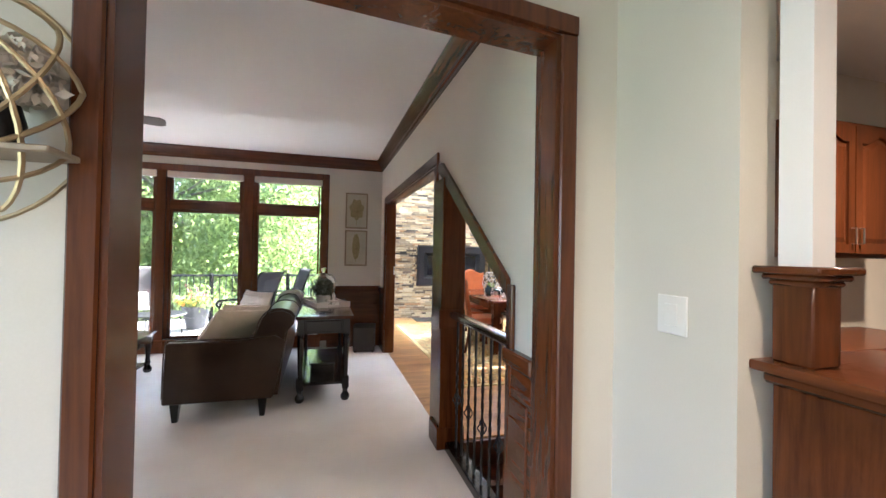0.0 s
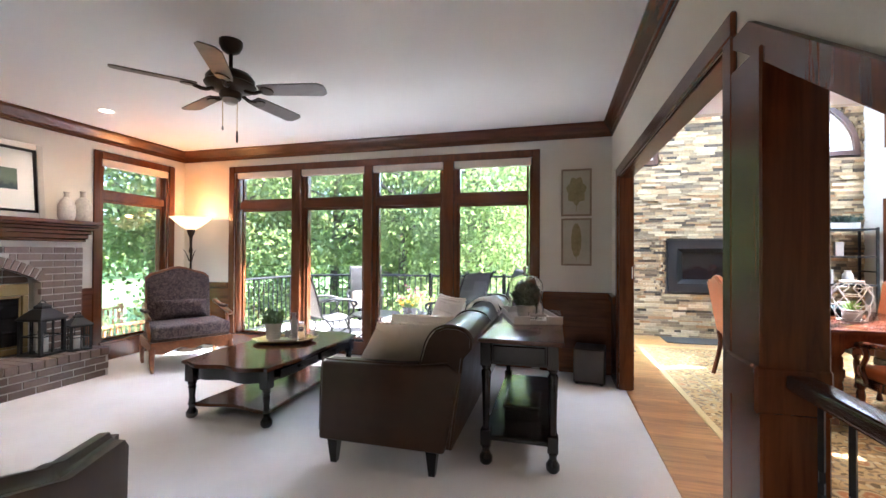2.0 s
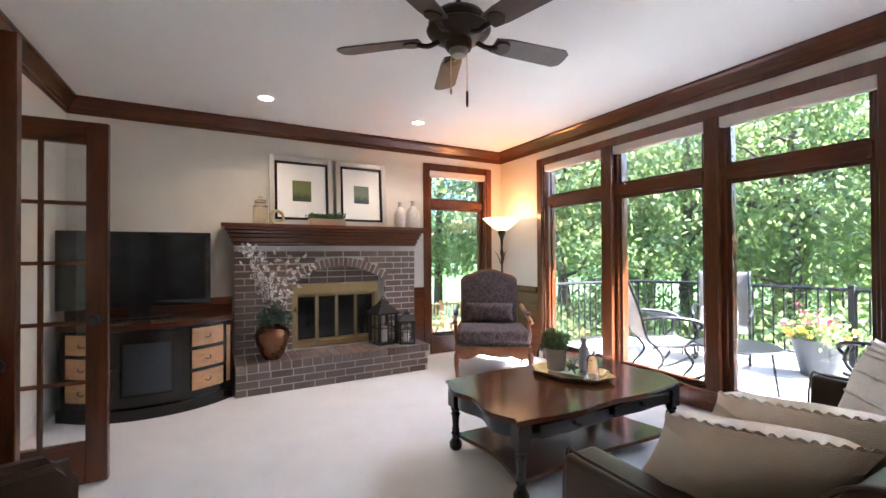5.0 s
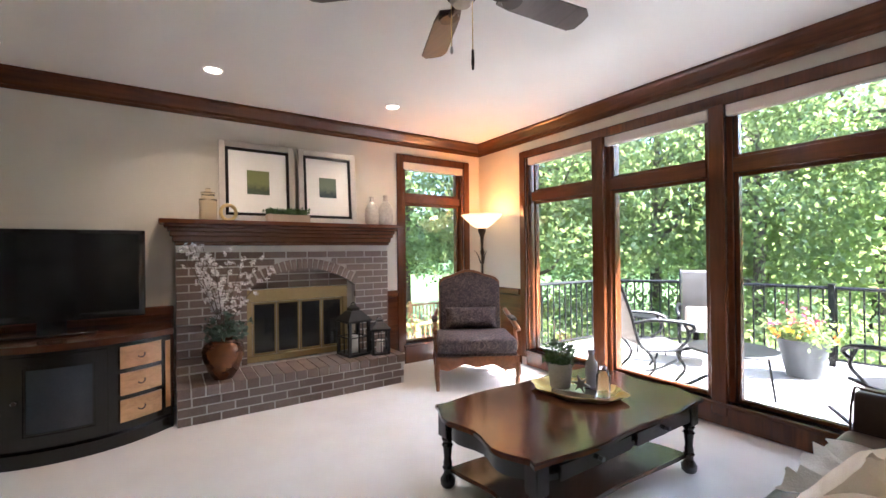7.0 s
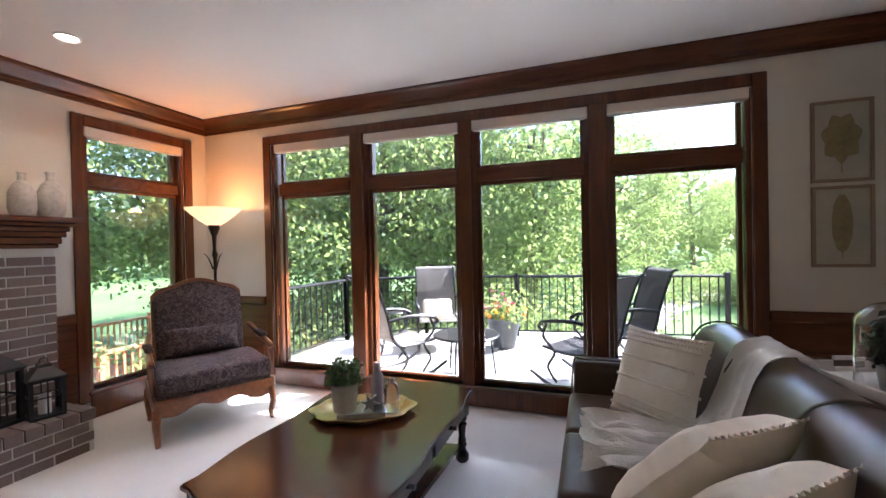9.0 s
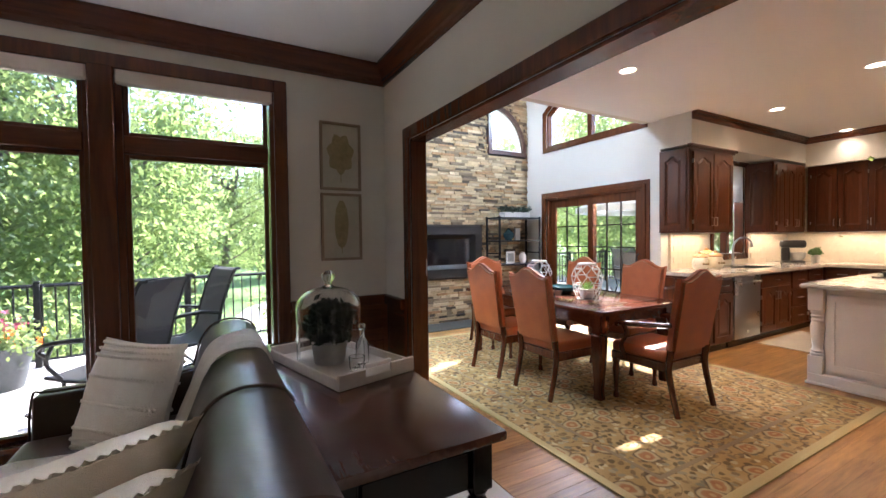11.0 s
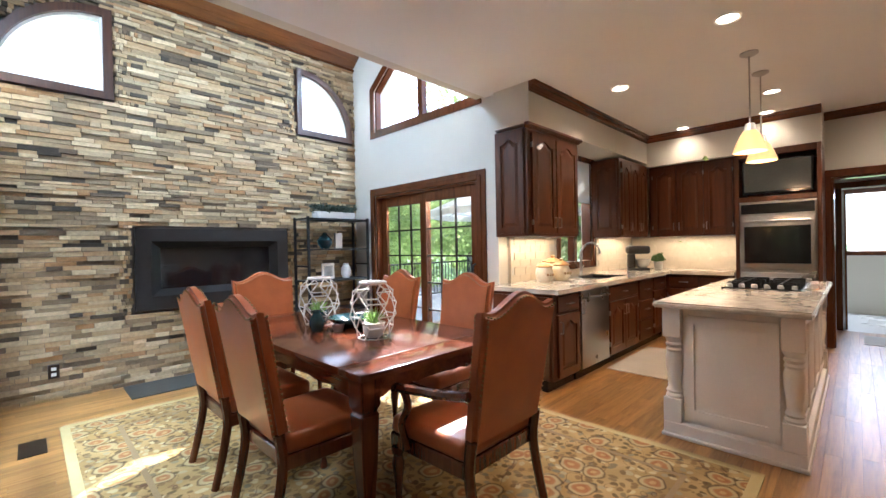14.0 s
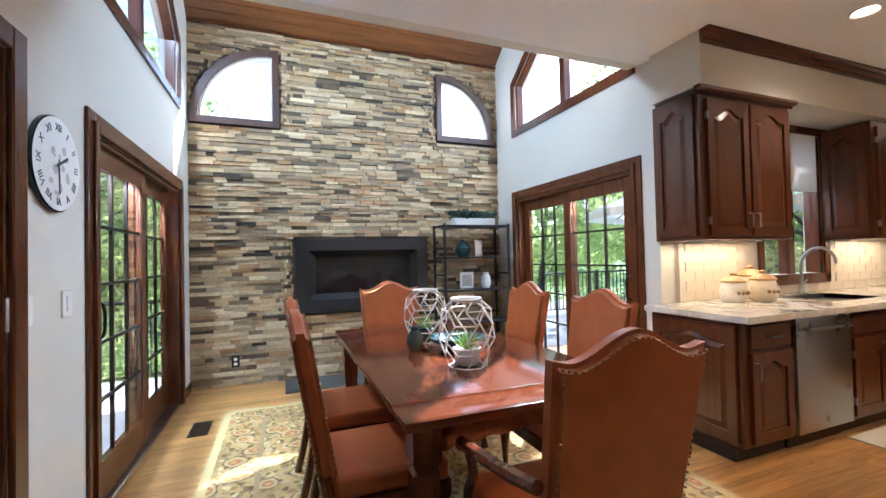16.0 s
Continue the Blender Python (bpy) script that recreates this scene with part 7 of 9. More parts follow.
def etagere():
    root = thing("etagere", "black metal open shelf unit beside the fireplace", "shelf", (3.74, 8.5, 0))
    W, D, H = 0.88, 0.38, 1.71
    for x in (0.015, W - 0.015):
        for y in (0.015, D - 0.015):
            part("post", box(bm_new(), x - 0.014, x + 0.014, y - 0.014, y + 0.014, 0, H, 0.002), IRON, root, smooth=False)
    for z in (0.14, 0.53, 0.92, 1.31, 1.69):
        part("shelf", box(bm_new(), 0, W, 0, D, z - 0.016, z + 0.004, 0.002), IRON, root, smooth=False)
    for x in (0.015, W - 0.015):
        part("side_rail", box(bm_new(), x - 0.008, x + 0.008, 0, D, 1.09, 1.11), IRON, root, smooth=False)
    return root


etagere()
gt = thing("greenery_trough", "long whitewashed trough of dark trailing greenery", "plant", (4.2, 8.68, 1.694))
part("trough", box(bm_new(), -0.27, 0.27, -0.08, 0.08, 0, 0.09, 0.006), paint("whitewash", (0.5, 0.47, 0.43), (0.62, 0.59, 0.55), 0.8), gt)
rng = np.random.default_rng(41)
q, i = leaf_cloud(rng, [(rng.uniform(-0.3, 0.3), rng.normal(0, 0.05), 0.12 + rng.uniform(-0.015, 0.045)) for _ in range(130)], 14, (0.02, 0.02, 0.016), 0.017)
o = new("greenery", cloud_mesh("greenery", q, i, paint("dark_greenery", (0.02, 0.04, 0.025), (0.05, 0.08, 0.05), 0.6)))
o.parent = gt
bottle("ginger_jar", (4.05, 8.66, 1.315), [(0.05, 0), (0.09, 0.06), (0.095, 0.11), (0.05, 0.165), (0.03, 0.18), (0.03, 0.2), (0.001, 0.21)], TEAL, "round dark teal glass vase on the shelf", "vase")
bottle("ceramic_pitcher", (4.35, 8.66, 0.925), [(0.04, 0), (0.065, 0.06), (0.06, 0.13), (0.035, 0.17), (0.04, 0.19), (0.03, 0.19), (0.001, 0.15)], paint("white_ceramic", (0.6, 0.6, 0.6), (0.7, 0.7, 0.69), 0.3), "white ceramic pitcher on the shelf", "pitcher")
sf = thing("tabletop_picture", "small pale picture frame on the shelf", "picture", (4.1, 8.68, 0.925))
part("frame", box(bm_new(), -0.09, 0.09, -0.008, 0.008, 0, 0.2, 0.003), PLASTIC_W, sf)
part("print", box(bm_new(), -0.065, 0.065, -0.0105, -0.008, 0.03, 0.17), paint("grey_print", (0.2, 0.2, 0.19), (0.4, 0.39, 0.37), 0.6, big=18), sf, smooth=False)
sf = thing("mirror_block", "small mirrored block on the shelf", "ornament", (4.28, 8.72, 1.315))
part("block", box(bm_new(), -0.05, 0.05, -0.02, 0.02, 0, 0.2, 0.003), STEEL, sf)
ol = thing("wall_outlet", "dark brown wall outlet in the stone wall", "outlet", (1.515, S_Y - 0.055, 0.265))
part("plate", box(bm_new(), -0.038, 0.038, -0.006, 0.04, -0.06, 0.06, 0.003), BRONZE, ol)
for z in (-0.025, 0.025):
    part("socket", box(bm_new(), -0.017, 0.017, -0.009, -0.006, z - 0.014, z + 0.014, 0.003), PLASTIC_W, ol)


def wall_clock():
    root = thing("wall_clock", "round white wall clock with roman numerals and botanical face", "clock", (D_X, 6.235, 1.745))
    root.matrix_basis = pose(D_X, 6.235, 1.745, 90, 0, 90)
    R = 0.2
    part("rim", lathe(bm_new(), [(R - 0.008, 0), (R + 0.002, 0.004), (R + 0.002, 0.018), (R - 0.012, 0.0235), (0.001, 0.0235)], seg=48), BLACKW, root, "dark rim")
    part("face", lathe(bm_new(), [(R - 0.003, 0.0238), (R - 0.005, 0.0245), (0.001, 0.0245)], seg=48), paint("clock_face", (0.68, 0.67, 0.64), (0.76, 0.75, 0.72), 0.5, big=9), root, "white dial")
    ink = paint("clock_ink", (0.05, 0.05, 0.06), (0.09, 0.09, 0.1), 0.7)
    for k, tx in enumerate(("XII", "I", "II", "III", "IIII", "V", "VI", "VII", "VIII", "IX", "X", "XI")):
        cu = bpy.data.curves.new("numeral", "FONT")
        cu.body, cu.size, cu.align_x, cu.align_y, cu.extrude = tx, 0.045, "CENTER", "CENTER", 0.0008
        cu.materials.append(ink)
        o = new("numeral", cu)
        o.parent = root
        a = -2 * math.pi * k / 12
        o.matrix_basis = Matrix.Translation((-0.155 * math.sin(a), 0.155 * math.cos(a), 0.0255)) @ Matrix.Rotation(a, 4, "Z")
    for L, ang, w in ((0.085, -62, 0.006), (0.125, -178, 0.004)):
        bm = box(bm_new(), -w, w, -0.02, L, 0.027, 0.029)
        bm.transform(Matrix.Rotation(radians(ang), 4, "Z"))
        part("clock_pointer", bm, ink, root, smooth=False)
    bm = bm_new()
    rng = np.random.default_rng(8)
    for k in range(16):
        x, y = rng.normal(0.01, 0.045), rng.normal(-0.01, 0.05)
        bmesh.ops.create_circle(bm, cap_ends=True, segments=9, radius=rng.uniform(0.008, 0.022), matrix=Matrix.Translation((x, y, 0.0252 + 0.00005 * k)))
    part("flower_print", bm, paint("faded_print", (0.34, 0.34, 0.36), (0.5, 0.5, 0.5), 0.6, big=30), root, "faded grey flower print", False)


wall_clock()
for y, n, z in ((6.0, 2, 1.147), (6.356, 1, 1.147)):
    sw = thing("light_switch", "white wall switch plate", "switch", (D_X, y, z))
    hw = 0.035 * n + 0.01
    part("plate", box(bm_new(), 0, 0.008, -hw, hw, -0.06, 0.06, 0.003), PLASTIC_W, sw)
    for k in range(n):
        yc = (k - (n - 1) / 2) * 0.046
        part("rocker", box(bm_new(), 0.008, 0.013, yc - 0.016, yc + 0.016, -0.033, 0.033, 0.002), PLASTIC_W, sw)
bm = box(bm_new(), 1.3, 1.44, 7.65, 7.95, 0.001, 0.006)
single("floor_register", bm, BRONZE, "brown metal floor vent in the oak floor", "vent")

rug = thing("area_rug", "gold, cream and rust floral wool rug under the dining table", "rug", (2.9, 6.16, 0))
part("field", box(bm_new(), -1.05, 1.0, -1.6, 1.6, 0.001, 0.012), RUG, rug, smooth=False)
bm = bm_new()
ring_trim(bm, [(-1.05, -1.6), (1.0, -1.6), (1.0, 1.6), (-1.05, 1.6)], 0.03, lambda u, z: (u, z, 0.001), (0, 0, 0.0115))
part("inner_stripe", bm, paint("rug_dark_stripe", (0.17, 0.10, 0.04), (0.26, 0.165, 0.07), 0.95, fine=200, relief=0.5), rug, smooth=False)
bm = bm_new()
ring_trim(bm, [(-1.33, -1.88), (1.28, -1.88), (1.28, 1.88), (-1.33, 1.88)], 0.055, lambda u, z: (u, z, 0.001), (0, 0, 0.0115))
part("guard_stripe", bm, paint("rug_stripe", (0.36, 0.255, 0.095), (0.46, 0.345, 0.15), 0.95, fine=200, relief=0.5), rug, smooth=False)
bm = bm_new()
ring_trim(bm, [(-1.08, -1.63), (1.03, -1.63), (1.03, 1.63), (-1.08, 1.63)], 0.25, lambda u, z: (u, z, 0.001), (0, 0, 0.011))
part("border", bm, RUG, rug, smooth=False)

TX0, TX1, TY0, TY1, TZ = 2.37, 3.45, 5.37, 7.38, 0.76
dt = thing("dining_table", "dark cherry dining table with breadboard ends and scalloped apron", "dining table")
top = part("tabletop", box(bm_new(), TX0, TX1, TY0 + 0.19, TY1 - 0.19, TZ - 0.035, TZ, 0.006, 2), TABLEW, dt)
for a, b in ((TY0, TY0 + 0.187), (TY1 - 0.187, TY1)):
    part("breadboard_end", box(bm_new(), TX0, TX1, a, b, TZ - 0.035, TZ - 0.001, 0.006, 2), wood("table_wood", (0.032, 0.0075, 0.003), (0.125, 0.031, 0.0105), "x", 0.13, 0.0), top)


def scallop(u0, u1, z0, z1, n=40):
    pts = []
    for i in range(n + 1):
        t = i / n
        e = abs(2 * t - 1)
        z = z0 + 0.03 * (1 - e) ** 0.5 + 0.012 * math.cos(14 * math.pi * t) * e
        pts.append((u0 + (u1 - u0) * t, z))
    return pts + [(u1, z1), (u0, z1)]


for x in (TX0 + 0.07, TX1 - 0.09):
    part("apron", prism(bm_new(), [(x, u, z) for u, z in scallop(TY0 + 0.12, TY1 - 0.12, TZ - 0.16, TZ - 0.036)], (0.022, 0, 0)), TABLEW, dt)
for y in (TY0 + 0.09, TY1 - 0.11):
    part("apron", prism(bm_new(), [(u, y, z) for u, z in scallop(TX0 + 0.12, TX1 - 0.12, TZ - 0.16, TZ - 0.036)], (0, 0.022, 0)), TABLEW, dt)
for x, sx in ((TX0 + 0.1, -1), (TX1 - 0.1, 1)):
    for y, sy in ((TY0 + 0.12, -1), (TY1 - 0.12, 1)):
        bm = bm_new()
        rings = []
        for z, hw, off in ((TZ - 0.036, 0.055, 0.0), (0.58, 0.055, 0.0), (0.55, 0.042, 0.0), (0.54, 0.05, 0.004), (0.3, 0.042, 0.003), (0.1, 0.03, -0.004), (0.04, 0.033, 0.0), (0.012, 0.036, 0.004)):
            rings.append([bm.verts.new((x + sx * off + a * hw, y + sy * off + b * hw, z)) for a, b in ((-1, -1), (1, -1), (1, 1), (-1, 1))])
        for r0, r1 in zip(rings, rings[1:]):
            for k in range(4):
                bm.faces.new((r0[k], r1[k], r1[(k + 1) % 4], r0[(k + 1) % 4]))
        bm.faces.new(rings[0])
        bm.faces.new(rings[-1][::-1])
        bmesh.ops.recalc_face_normals(bm, faces=bm.faces[:])
        bmesh.ops.bevel(bm, geom=[e for e in bm.edges if abs(e.verts[0].co.z - e.verts[1].co.z) > 0.004], offset=0.006, segments=2, affect="EDGES")
        part("leg", bm, TABLEZ, dt)


def camel(w, z0, z1, n=24):
    """Outline of a camel-backed chair back (y, z)."""
    pts = []
    for i in range(n + 1):
        t = i / n
        u = 2 * t - 1
        e = abs(u)
        z = z1 - 0.075 * (1 - math.cos(math.pi * min(1, e * 1.25))) / 2 + 0.014 * max(0, e - 0.8) / 0.2
        pts.append((w / 2 * u * (1 - 0.0 * e), z))
    return pts + [(w / 2 * 0.9, z0), (-w / 2 * 0.9, z0)]


def dining_chair(arms=False):
    """Faces local +x; the back legs stand at x = 0."""
    root = thing("dining_armchair" if arms else "dining_chair", "", "chair")
    w = 0.54 if arms else 0.5
    rake = 0.17
    prof = camel(w, 0.47, 1.11)
    bm = prism(bm_new(), [(0.055, y, z) for y, z in prof], (-0.075, 0, 0))
    bmesh.ops.bevel(bm, geom=[e for e in bm.edges if abs(e.verts[0].co.x - e.verts[1].co.x) < 1e-4], offset=0.022, segments=3, affect="EDGES")
    for v in bm.verts:
        v.co.x -= (v.co.z - 0.47) * rake
    part("backrest", bm, COGNAC, root, "cognac leather camel back")
    for x in (0.052, -0.017):
        bm = bm_new()
        pts = prof[:25]
        path = [(0.93 * y, z - 0.02) for y, z in pts]
        path = [(path[0][0] * 0.95, 0.5 + 0.1 * k) for k in range(int((path[0][1] - 0.5) / 0.1))] + path + [(path[-1][0] * 0.95, path[-1][1] - 0.1 * k) for k in range(1, int((path[-1][1] - 0.5) / 0.1))]
        acc = 0.0
        for (a0, b0), (a1, b1) in zip(path, path[1:]):
            L = math.hypot(a1 - a0, b1 - b0)
            n = max(1, int(L / 0.02))
            for k in range(n):
                y, z = a0 + (a1 - a0) * k / n, b0 + (b1 - b0) * k / n
                bmesh.ops.create_icosphere(bm, subdivisions=1, radius=0.0055, matrix=Matrix.Translation((x - (z - 0.47) * rake, y, z)))
        part("nailheads", bm, paint("nailhead_brass", (0.22, 0.145, 0.06), (0.32, 0.22, 0.10), 0.4, 0.9), root, "row of brass nailheads")["kind"] = "stuff"
    bm = box(bm_new(), 0.03, 0.5, -w / 2 + 0.015, w / 2 - 0.015, 0.40, 0.485, 0.03, 3)
    for v in bm.verts:
        v.co.y *= 1 + 0.12 * v.co.x
        v.co.z += 0.015 * (1 - (2 * v.co.y / w) ** 2) if v.co.z > 0.45 else 0
    part("seat", bm, COGNAC, root, "padded leather seat")
    bm = box(bm_new(), 0.02, 0.5, -w / 2 + 0.01, w / 2 - 0.01, 0.335, 0.405, 0.006)
    for v in bm.verts:
        v.co.y *= 1 + 0.12 * v.co.x
    part("seat_frame", bm, TABLEZ, root)
    for s in (-1, 1):
        y = s * (w / 2 - 0.03)
        bm = tube(bm_new(), curve_pts([(-0.055, y, 0.012), (-0.01, y, 0.2), (0.015, y, 0.36), (0.0, y, 0.5)], 4), 0.021, 8, 0.026)
        part("back_leg", bm, TABLEZ, root)
        y2 = s * (w / 2 - 0.01)
        part("front_leg", lathe(bm_new(), [(0.018, 0.012), (0.024, 0.02), (0.02, 0.05), (0.014, 0.07), (0.02, 0.16), (0.03, 0.26), (0.022, 0.3), (0.032, 0.315), (0.032, 0.345), (0.001, 0.35)], (0.46, y2, 0), 12), TABLEZ, root)
        if arms:
            ya = s * (w / 2 + 0.015)
            part("armrest", tube(bm_new(), curve_pts([(-0.02, ya * 0.96, 0.7), (0.12, ya * 1.02, 0.68), (0.3, ya * 1.08, 0.665), (0.4, ya * 1.08, 0.655), (0.42, ya * 1.06, 0.635)], 5), 0.022, 8), TABLEZ, root)
            part("arm_post", tube(bm_new(), curve_pts([(0.36, ya * 0.98, 0.37), (0.38, ya * 1.05, 0.48), (0.33, ya * 1.05, 0.58), (0.36, ya * 1.06, 0.65)], 5), 0.018, 8), TABLEZ, root)
    return root


CH_LABEL = "cognac leather camel-back dining chair with brass nailheads and dark wood legs"
ch = tagged(dining_chair(), CH_LABEL, group="chairs round the dining table")
ch.matrix_basis = pose(2.13, 5.87, 0, 0, 0, 0)
for x, y, rz in ((2.12, 6.55, 0), (3.67, 5.97, 180), (3.72, 6.83, 180)):
    copy_thing(ch, pose(x, y, 0, 0, 0, rz))
ac = tagged(dining_chair(True), "cognac leather camel-back armchair with curved wooden arms", group="chairs round the dining table")
ac.matrix_basis = pose(2.89, 4.99, 0, 0, 0, 90)
copy_thing(ac, pose(2.9, 7.66, 0, 0, 0, -90))


def wire_lantern(at, s, label, pot):
    """White faceted wire cage round a potted succulent."""
    root = thing("wire_lantern", label, "lantern", at, 20, "wire lanterns on the table")
    wire = paint("white_wire", (0.62, 0.58, 0.54), (0.72, 0.68, 0.64), 0.5)
    n = 8
    levels = [(0.085, 0.0), (0.105, 0.06), (0.125, 0.12), (0.125, 0.19), (0.11, 0.25), (0.07, 0.29)]
    P = [[Vector((r * s * math.cos(2 * math.pi * (i + 0.5 * (k % 2)) / n), r * s * math.sin(2 * math.pi * (i + 0.5 * (k % 2)) / n), z * s)) for i in range(n)] for k, (r, z) in enumerate(levels)]
    for i in range(n):
        j = (i + 1) % n
        for a, b in ((P[0][i], P[0][j]), (P[5][i], P[5][j]), (P[0][i], P[1][i]), (P[1][i], P[2][j] if i % 2 else P[2][i]), (P[1][i], P[2][i]), (P[2][i], P[3][i]), (P[3][i], P[4][i]), (P[3][i], P[4][j] if i % 2 else P[4][i]), (P[4][i], P[5][i])):
            part("wire", tube(bm_new(), [a, b], 0.0042, 5), wire, root)
        for k, odd in ((1, 0), (2, 1), (3, 0), (4, 1)):
            if i % 2 == odd:
                part("wire", tube(bm_new(), [P[k][i], P[k][j]], 0.0042, 5), wire, root)
    part("roof_rim", tube(bm_new(), [P[5][i % n] + Vector((0, 0, 0.006)) for i in range(n + 1)], 0.009, 6), wire, root)


def succulent(at, s, potmat, label):
    root = thing("potted_succulent", label, "plant", at)
    part("pot", lathe(bm_new(), [(0.04 * s, 0), (0.055 * s, 0.02 * s), (0.06 * s, 0.07 * s), (0.065 * s, 0.075 * s), (0.055 * s, 0.08 * s), (0.05 * s, 0.07 * s), (0.001, 0.068 * s)], seg=20), potmat, root)
    rng = np.random.default_rng(int(at[1] * 100))
    for k in range(26):
        a, e = k * 2.4, 0.35 + 1.0 * (k / 26)
        L = s * (0.085 if k < 18 else 0.07)
        d = Vector((math.cos(a) * math.cos(e), math.sin(a) * math.cos(e), math.sin(e)))
        base = Vector((0, 0, 0.07 * s))
        part("leaf", tube(bm_new(), [base, base + d * L * 0.5, base + d * L + Vector((0, 0, 0.01))], 0.007 * s, 5, 0.001), SUCC, root)


wire_lantern((2.87, 5.97, TZ + 0.001), 1.14, "white geometric wire lantern round a succulent", None)
wire_lantern((2.88, 6.66, TZ + 0.001), 1.14, "white geometric wire lantern round a dark-potted succulent", None)
succulent((2.87, 5.97, TZ + 0.004), 1.15, paint("speckled_pot", (0.45, 0.42, 0.38), (0.62, 0.59, 0.54), 0.8, fine=30), "spiky green succulent in a speckled white pot")
succulent((2.88, 6.66, TZ + 0.004), 1.15, TEAL, "spiky green succulent in a dark glazed pot")
bottle("dark_vase", (2.73, 6.42, TZ + 0.001), [(0.035, 0), (0.05, 0.04), (0.05, 0.08), (0.025, 0.12), (0.03, 0.14), (0.02, 0.14), (0.001, 0.12)], TEAL, "small dark teal glazed vase on the table", "vase")
bottle("dark_bowl", (2.97, 6.36, TZ + 0.001), [(0.06, 0), (0.15, 0.05), (0.17, 0.075), (0.16, 0.075), (0.13, 0.05), (0.001, 0.012)], TEAL, "wide dark teal glass bowl on the table", "bowl", seg=28)
bottle("glass_votive", (2.82, 6.3, TZ + 0.001), [(0.03, 0), (0.042, 0.05), (0.038, 0.05), (0.026, 0.008), (0.001, 0.006)], STEEL, "small silvery votive cup on the table", "candle holder")

# unseen downlights, assumed here to brighten the hall and side room
for x, y, watts in ((-0.5, -0.7, 3), (0.75, -0.3, 15)):
    downlight(x, y, KCEIL, watts, "recessed lights of the hall")
downlight(3.1, 1.0, KCEIL, 45, "recessed lights of the hall")

# ---- kitchen ----


def panel_door(w, h, arch=False):
    """A raised-panel door in the local xz plane, front towards -y."""
    bm = box(bm_new(), 0, w, -0.01, 0, 0, h)
    m = min(0.058, w * 0.2)
    n = 14
    pts, rim, inner = [(m, m), (w - m, m)], [(0, 0), (w, 0)], [(m + 0.04, m + 0.04), (w - m - 0.04, m + 0.04)]
    for i in range(n + 1):
        t = 1 - i / n
        u = abs(2 * t - 1)
        drop = 0.025 * (1 - math.cos(math.pi * min(1, u * 1.25))) if arch else 0.0
        pts.append((m + (w - 2 * m) * t, h - m - drop))
        rim.append((w * t, h))
        inner.append((m + 0.04 + (w - 2 * m - 0.08) * t, h - m - 0.04 - drop))

    def ring(poly, y):
        return [bm.verts.new((x, y, z)) for x, z in poly]

    loops = [ring(rim, -0.01), ring(rim, -0.023), ring(pts, -0.023), ring(pts, -0.0105), ring([((3 * x + X) / 4, (3 * z + Z) / 4) for (x, z), (X, Z) in zip(pts, inner)], -0.0105), ring(inner, -0.021)]
    for p, q in zip(loops, loops[1:]):
        for i in range(len(p)):
            j = (i + 1) % len(p)
            bm.faces.new((p[i], p[j], q[j], q[i]))
    bm.faces.new(loops[-1])
    return bm


def pull_bar(w, h, x, z, upright=True):
    L = 0.1
    pts = [(x, -0.02, z), (x, -0.05, z), (x, -0.05, z + L), (x, -0.02, z + L)] if upright else [(x, -0.02, z), (x, -0.05, z), (x + L, -0.05, z), (x + L, -0.02, z)]
    return tube(bm_new(), pts, 0.006, 6)


def cabinet(name, label, at, rz, w, d, z0, z1, fronts, group, kick=False, arch=False, handle_low=True, end=False):
    """A cabinet: front in the local xz plane at y = 0, body behind it. fronts: (x0, x1, z0, z1, kind)."""
    root = thing(name, label, "cabinet", at, rz, group)
    part("body", box(bm_new(), 0.001, w - 0.001, 0.0, d, z0, z1, 0.003), CABZ, root)
    if kick:
        part("toe_kick", box(bm_new(), 0.001, w - 0.001, 0.06, d, 0.0, z0), BLACKW, root, smooth=False)
    for x0, x1, a, b, kind in fronts:
        if kind == "drawer":
            bm = box(bm_new(), x0, x1, -0.02, -0.001, a, b, 0.006)
            dr = part("drawer", bm, CABX, root)
            part("handle", pull_bar(0, 0, (x0 + x1) / 2 - 0.05, (a + b) / 2, False), STEEL, dr, "nickel bar pull")
        else:
            bm = panel_door(x1 - x0, b - a, arch)
            bm.transform(Matrix.Translation((x0, -0.001, a)))
            dr = part("door", bm, CABZ, root, "raised-panel door", False)
            hx = x1 - 0.03 if kind == "L" else x0 + 0.03
            part("handle", pull_bar(0, 0, hx, a + 0.06 if handle_low else b - 0.16), STEEL, dr, "nickel bar pull")
            hx2 = x0 if kind == "L" else x1
            for hz in (a + 0.08, b - 0.14):
                part("hinge", box(bm_new(), hx2 - 0.006, hx2 + 0.006, -0.026, -0.004, hz, hz + 0.05, 0.002), STEEL, dr)
    if end:
        bm = panel_door(d - 0.06, z1 - z0 - 0.06, arch)
        bm.transform(Matrix.Translation((0.0005, 0, 0)) @ Matrix.Rotation(radians(-90), 4, "Z") @ Matrix.Translation((-d + 0.03, 0, z0 + 0.03)))
        part("end_panel", bm, CABZ, root, "raised end panel", False)
    return root


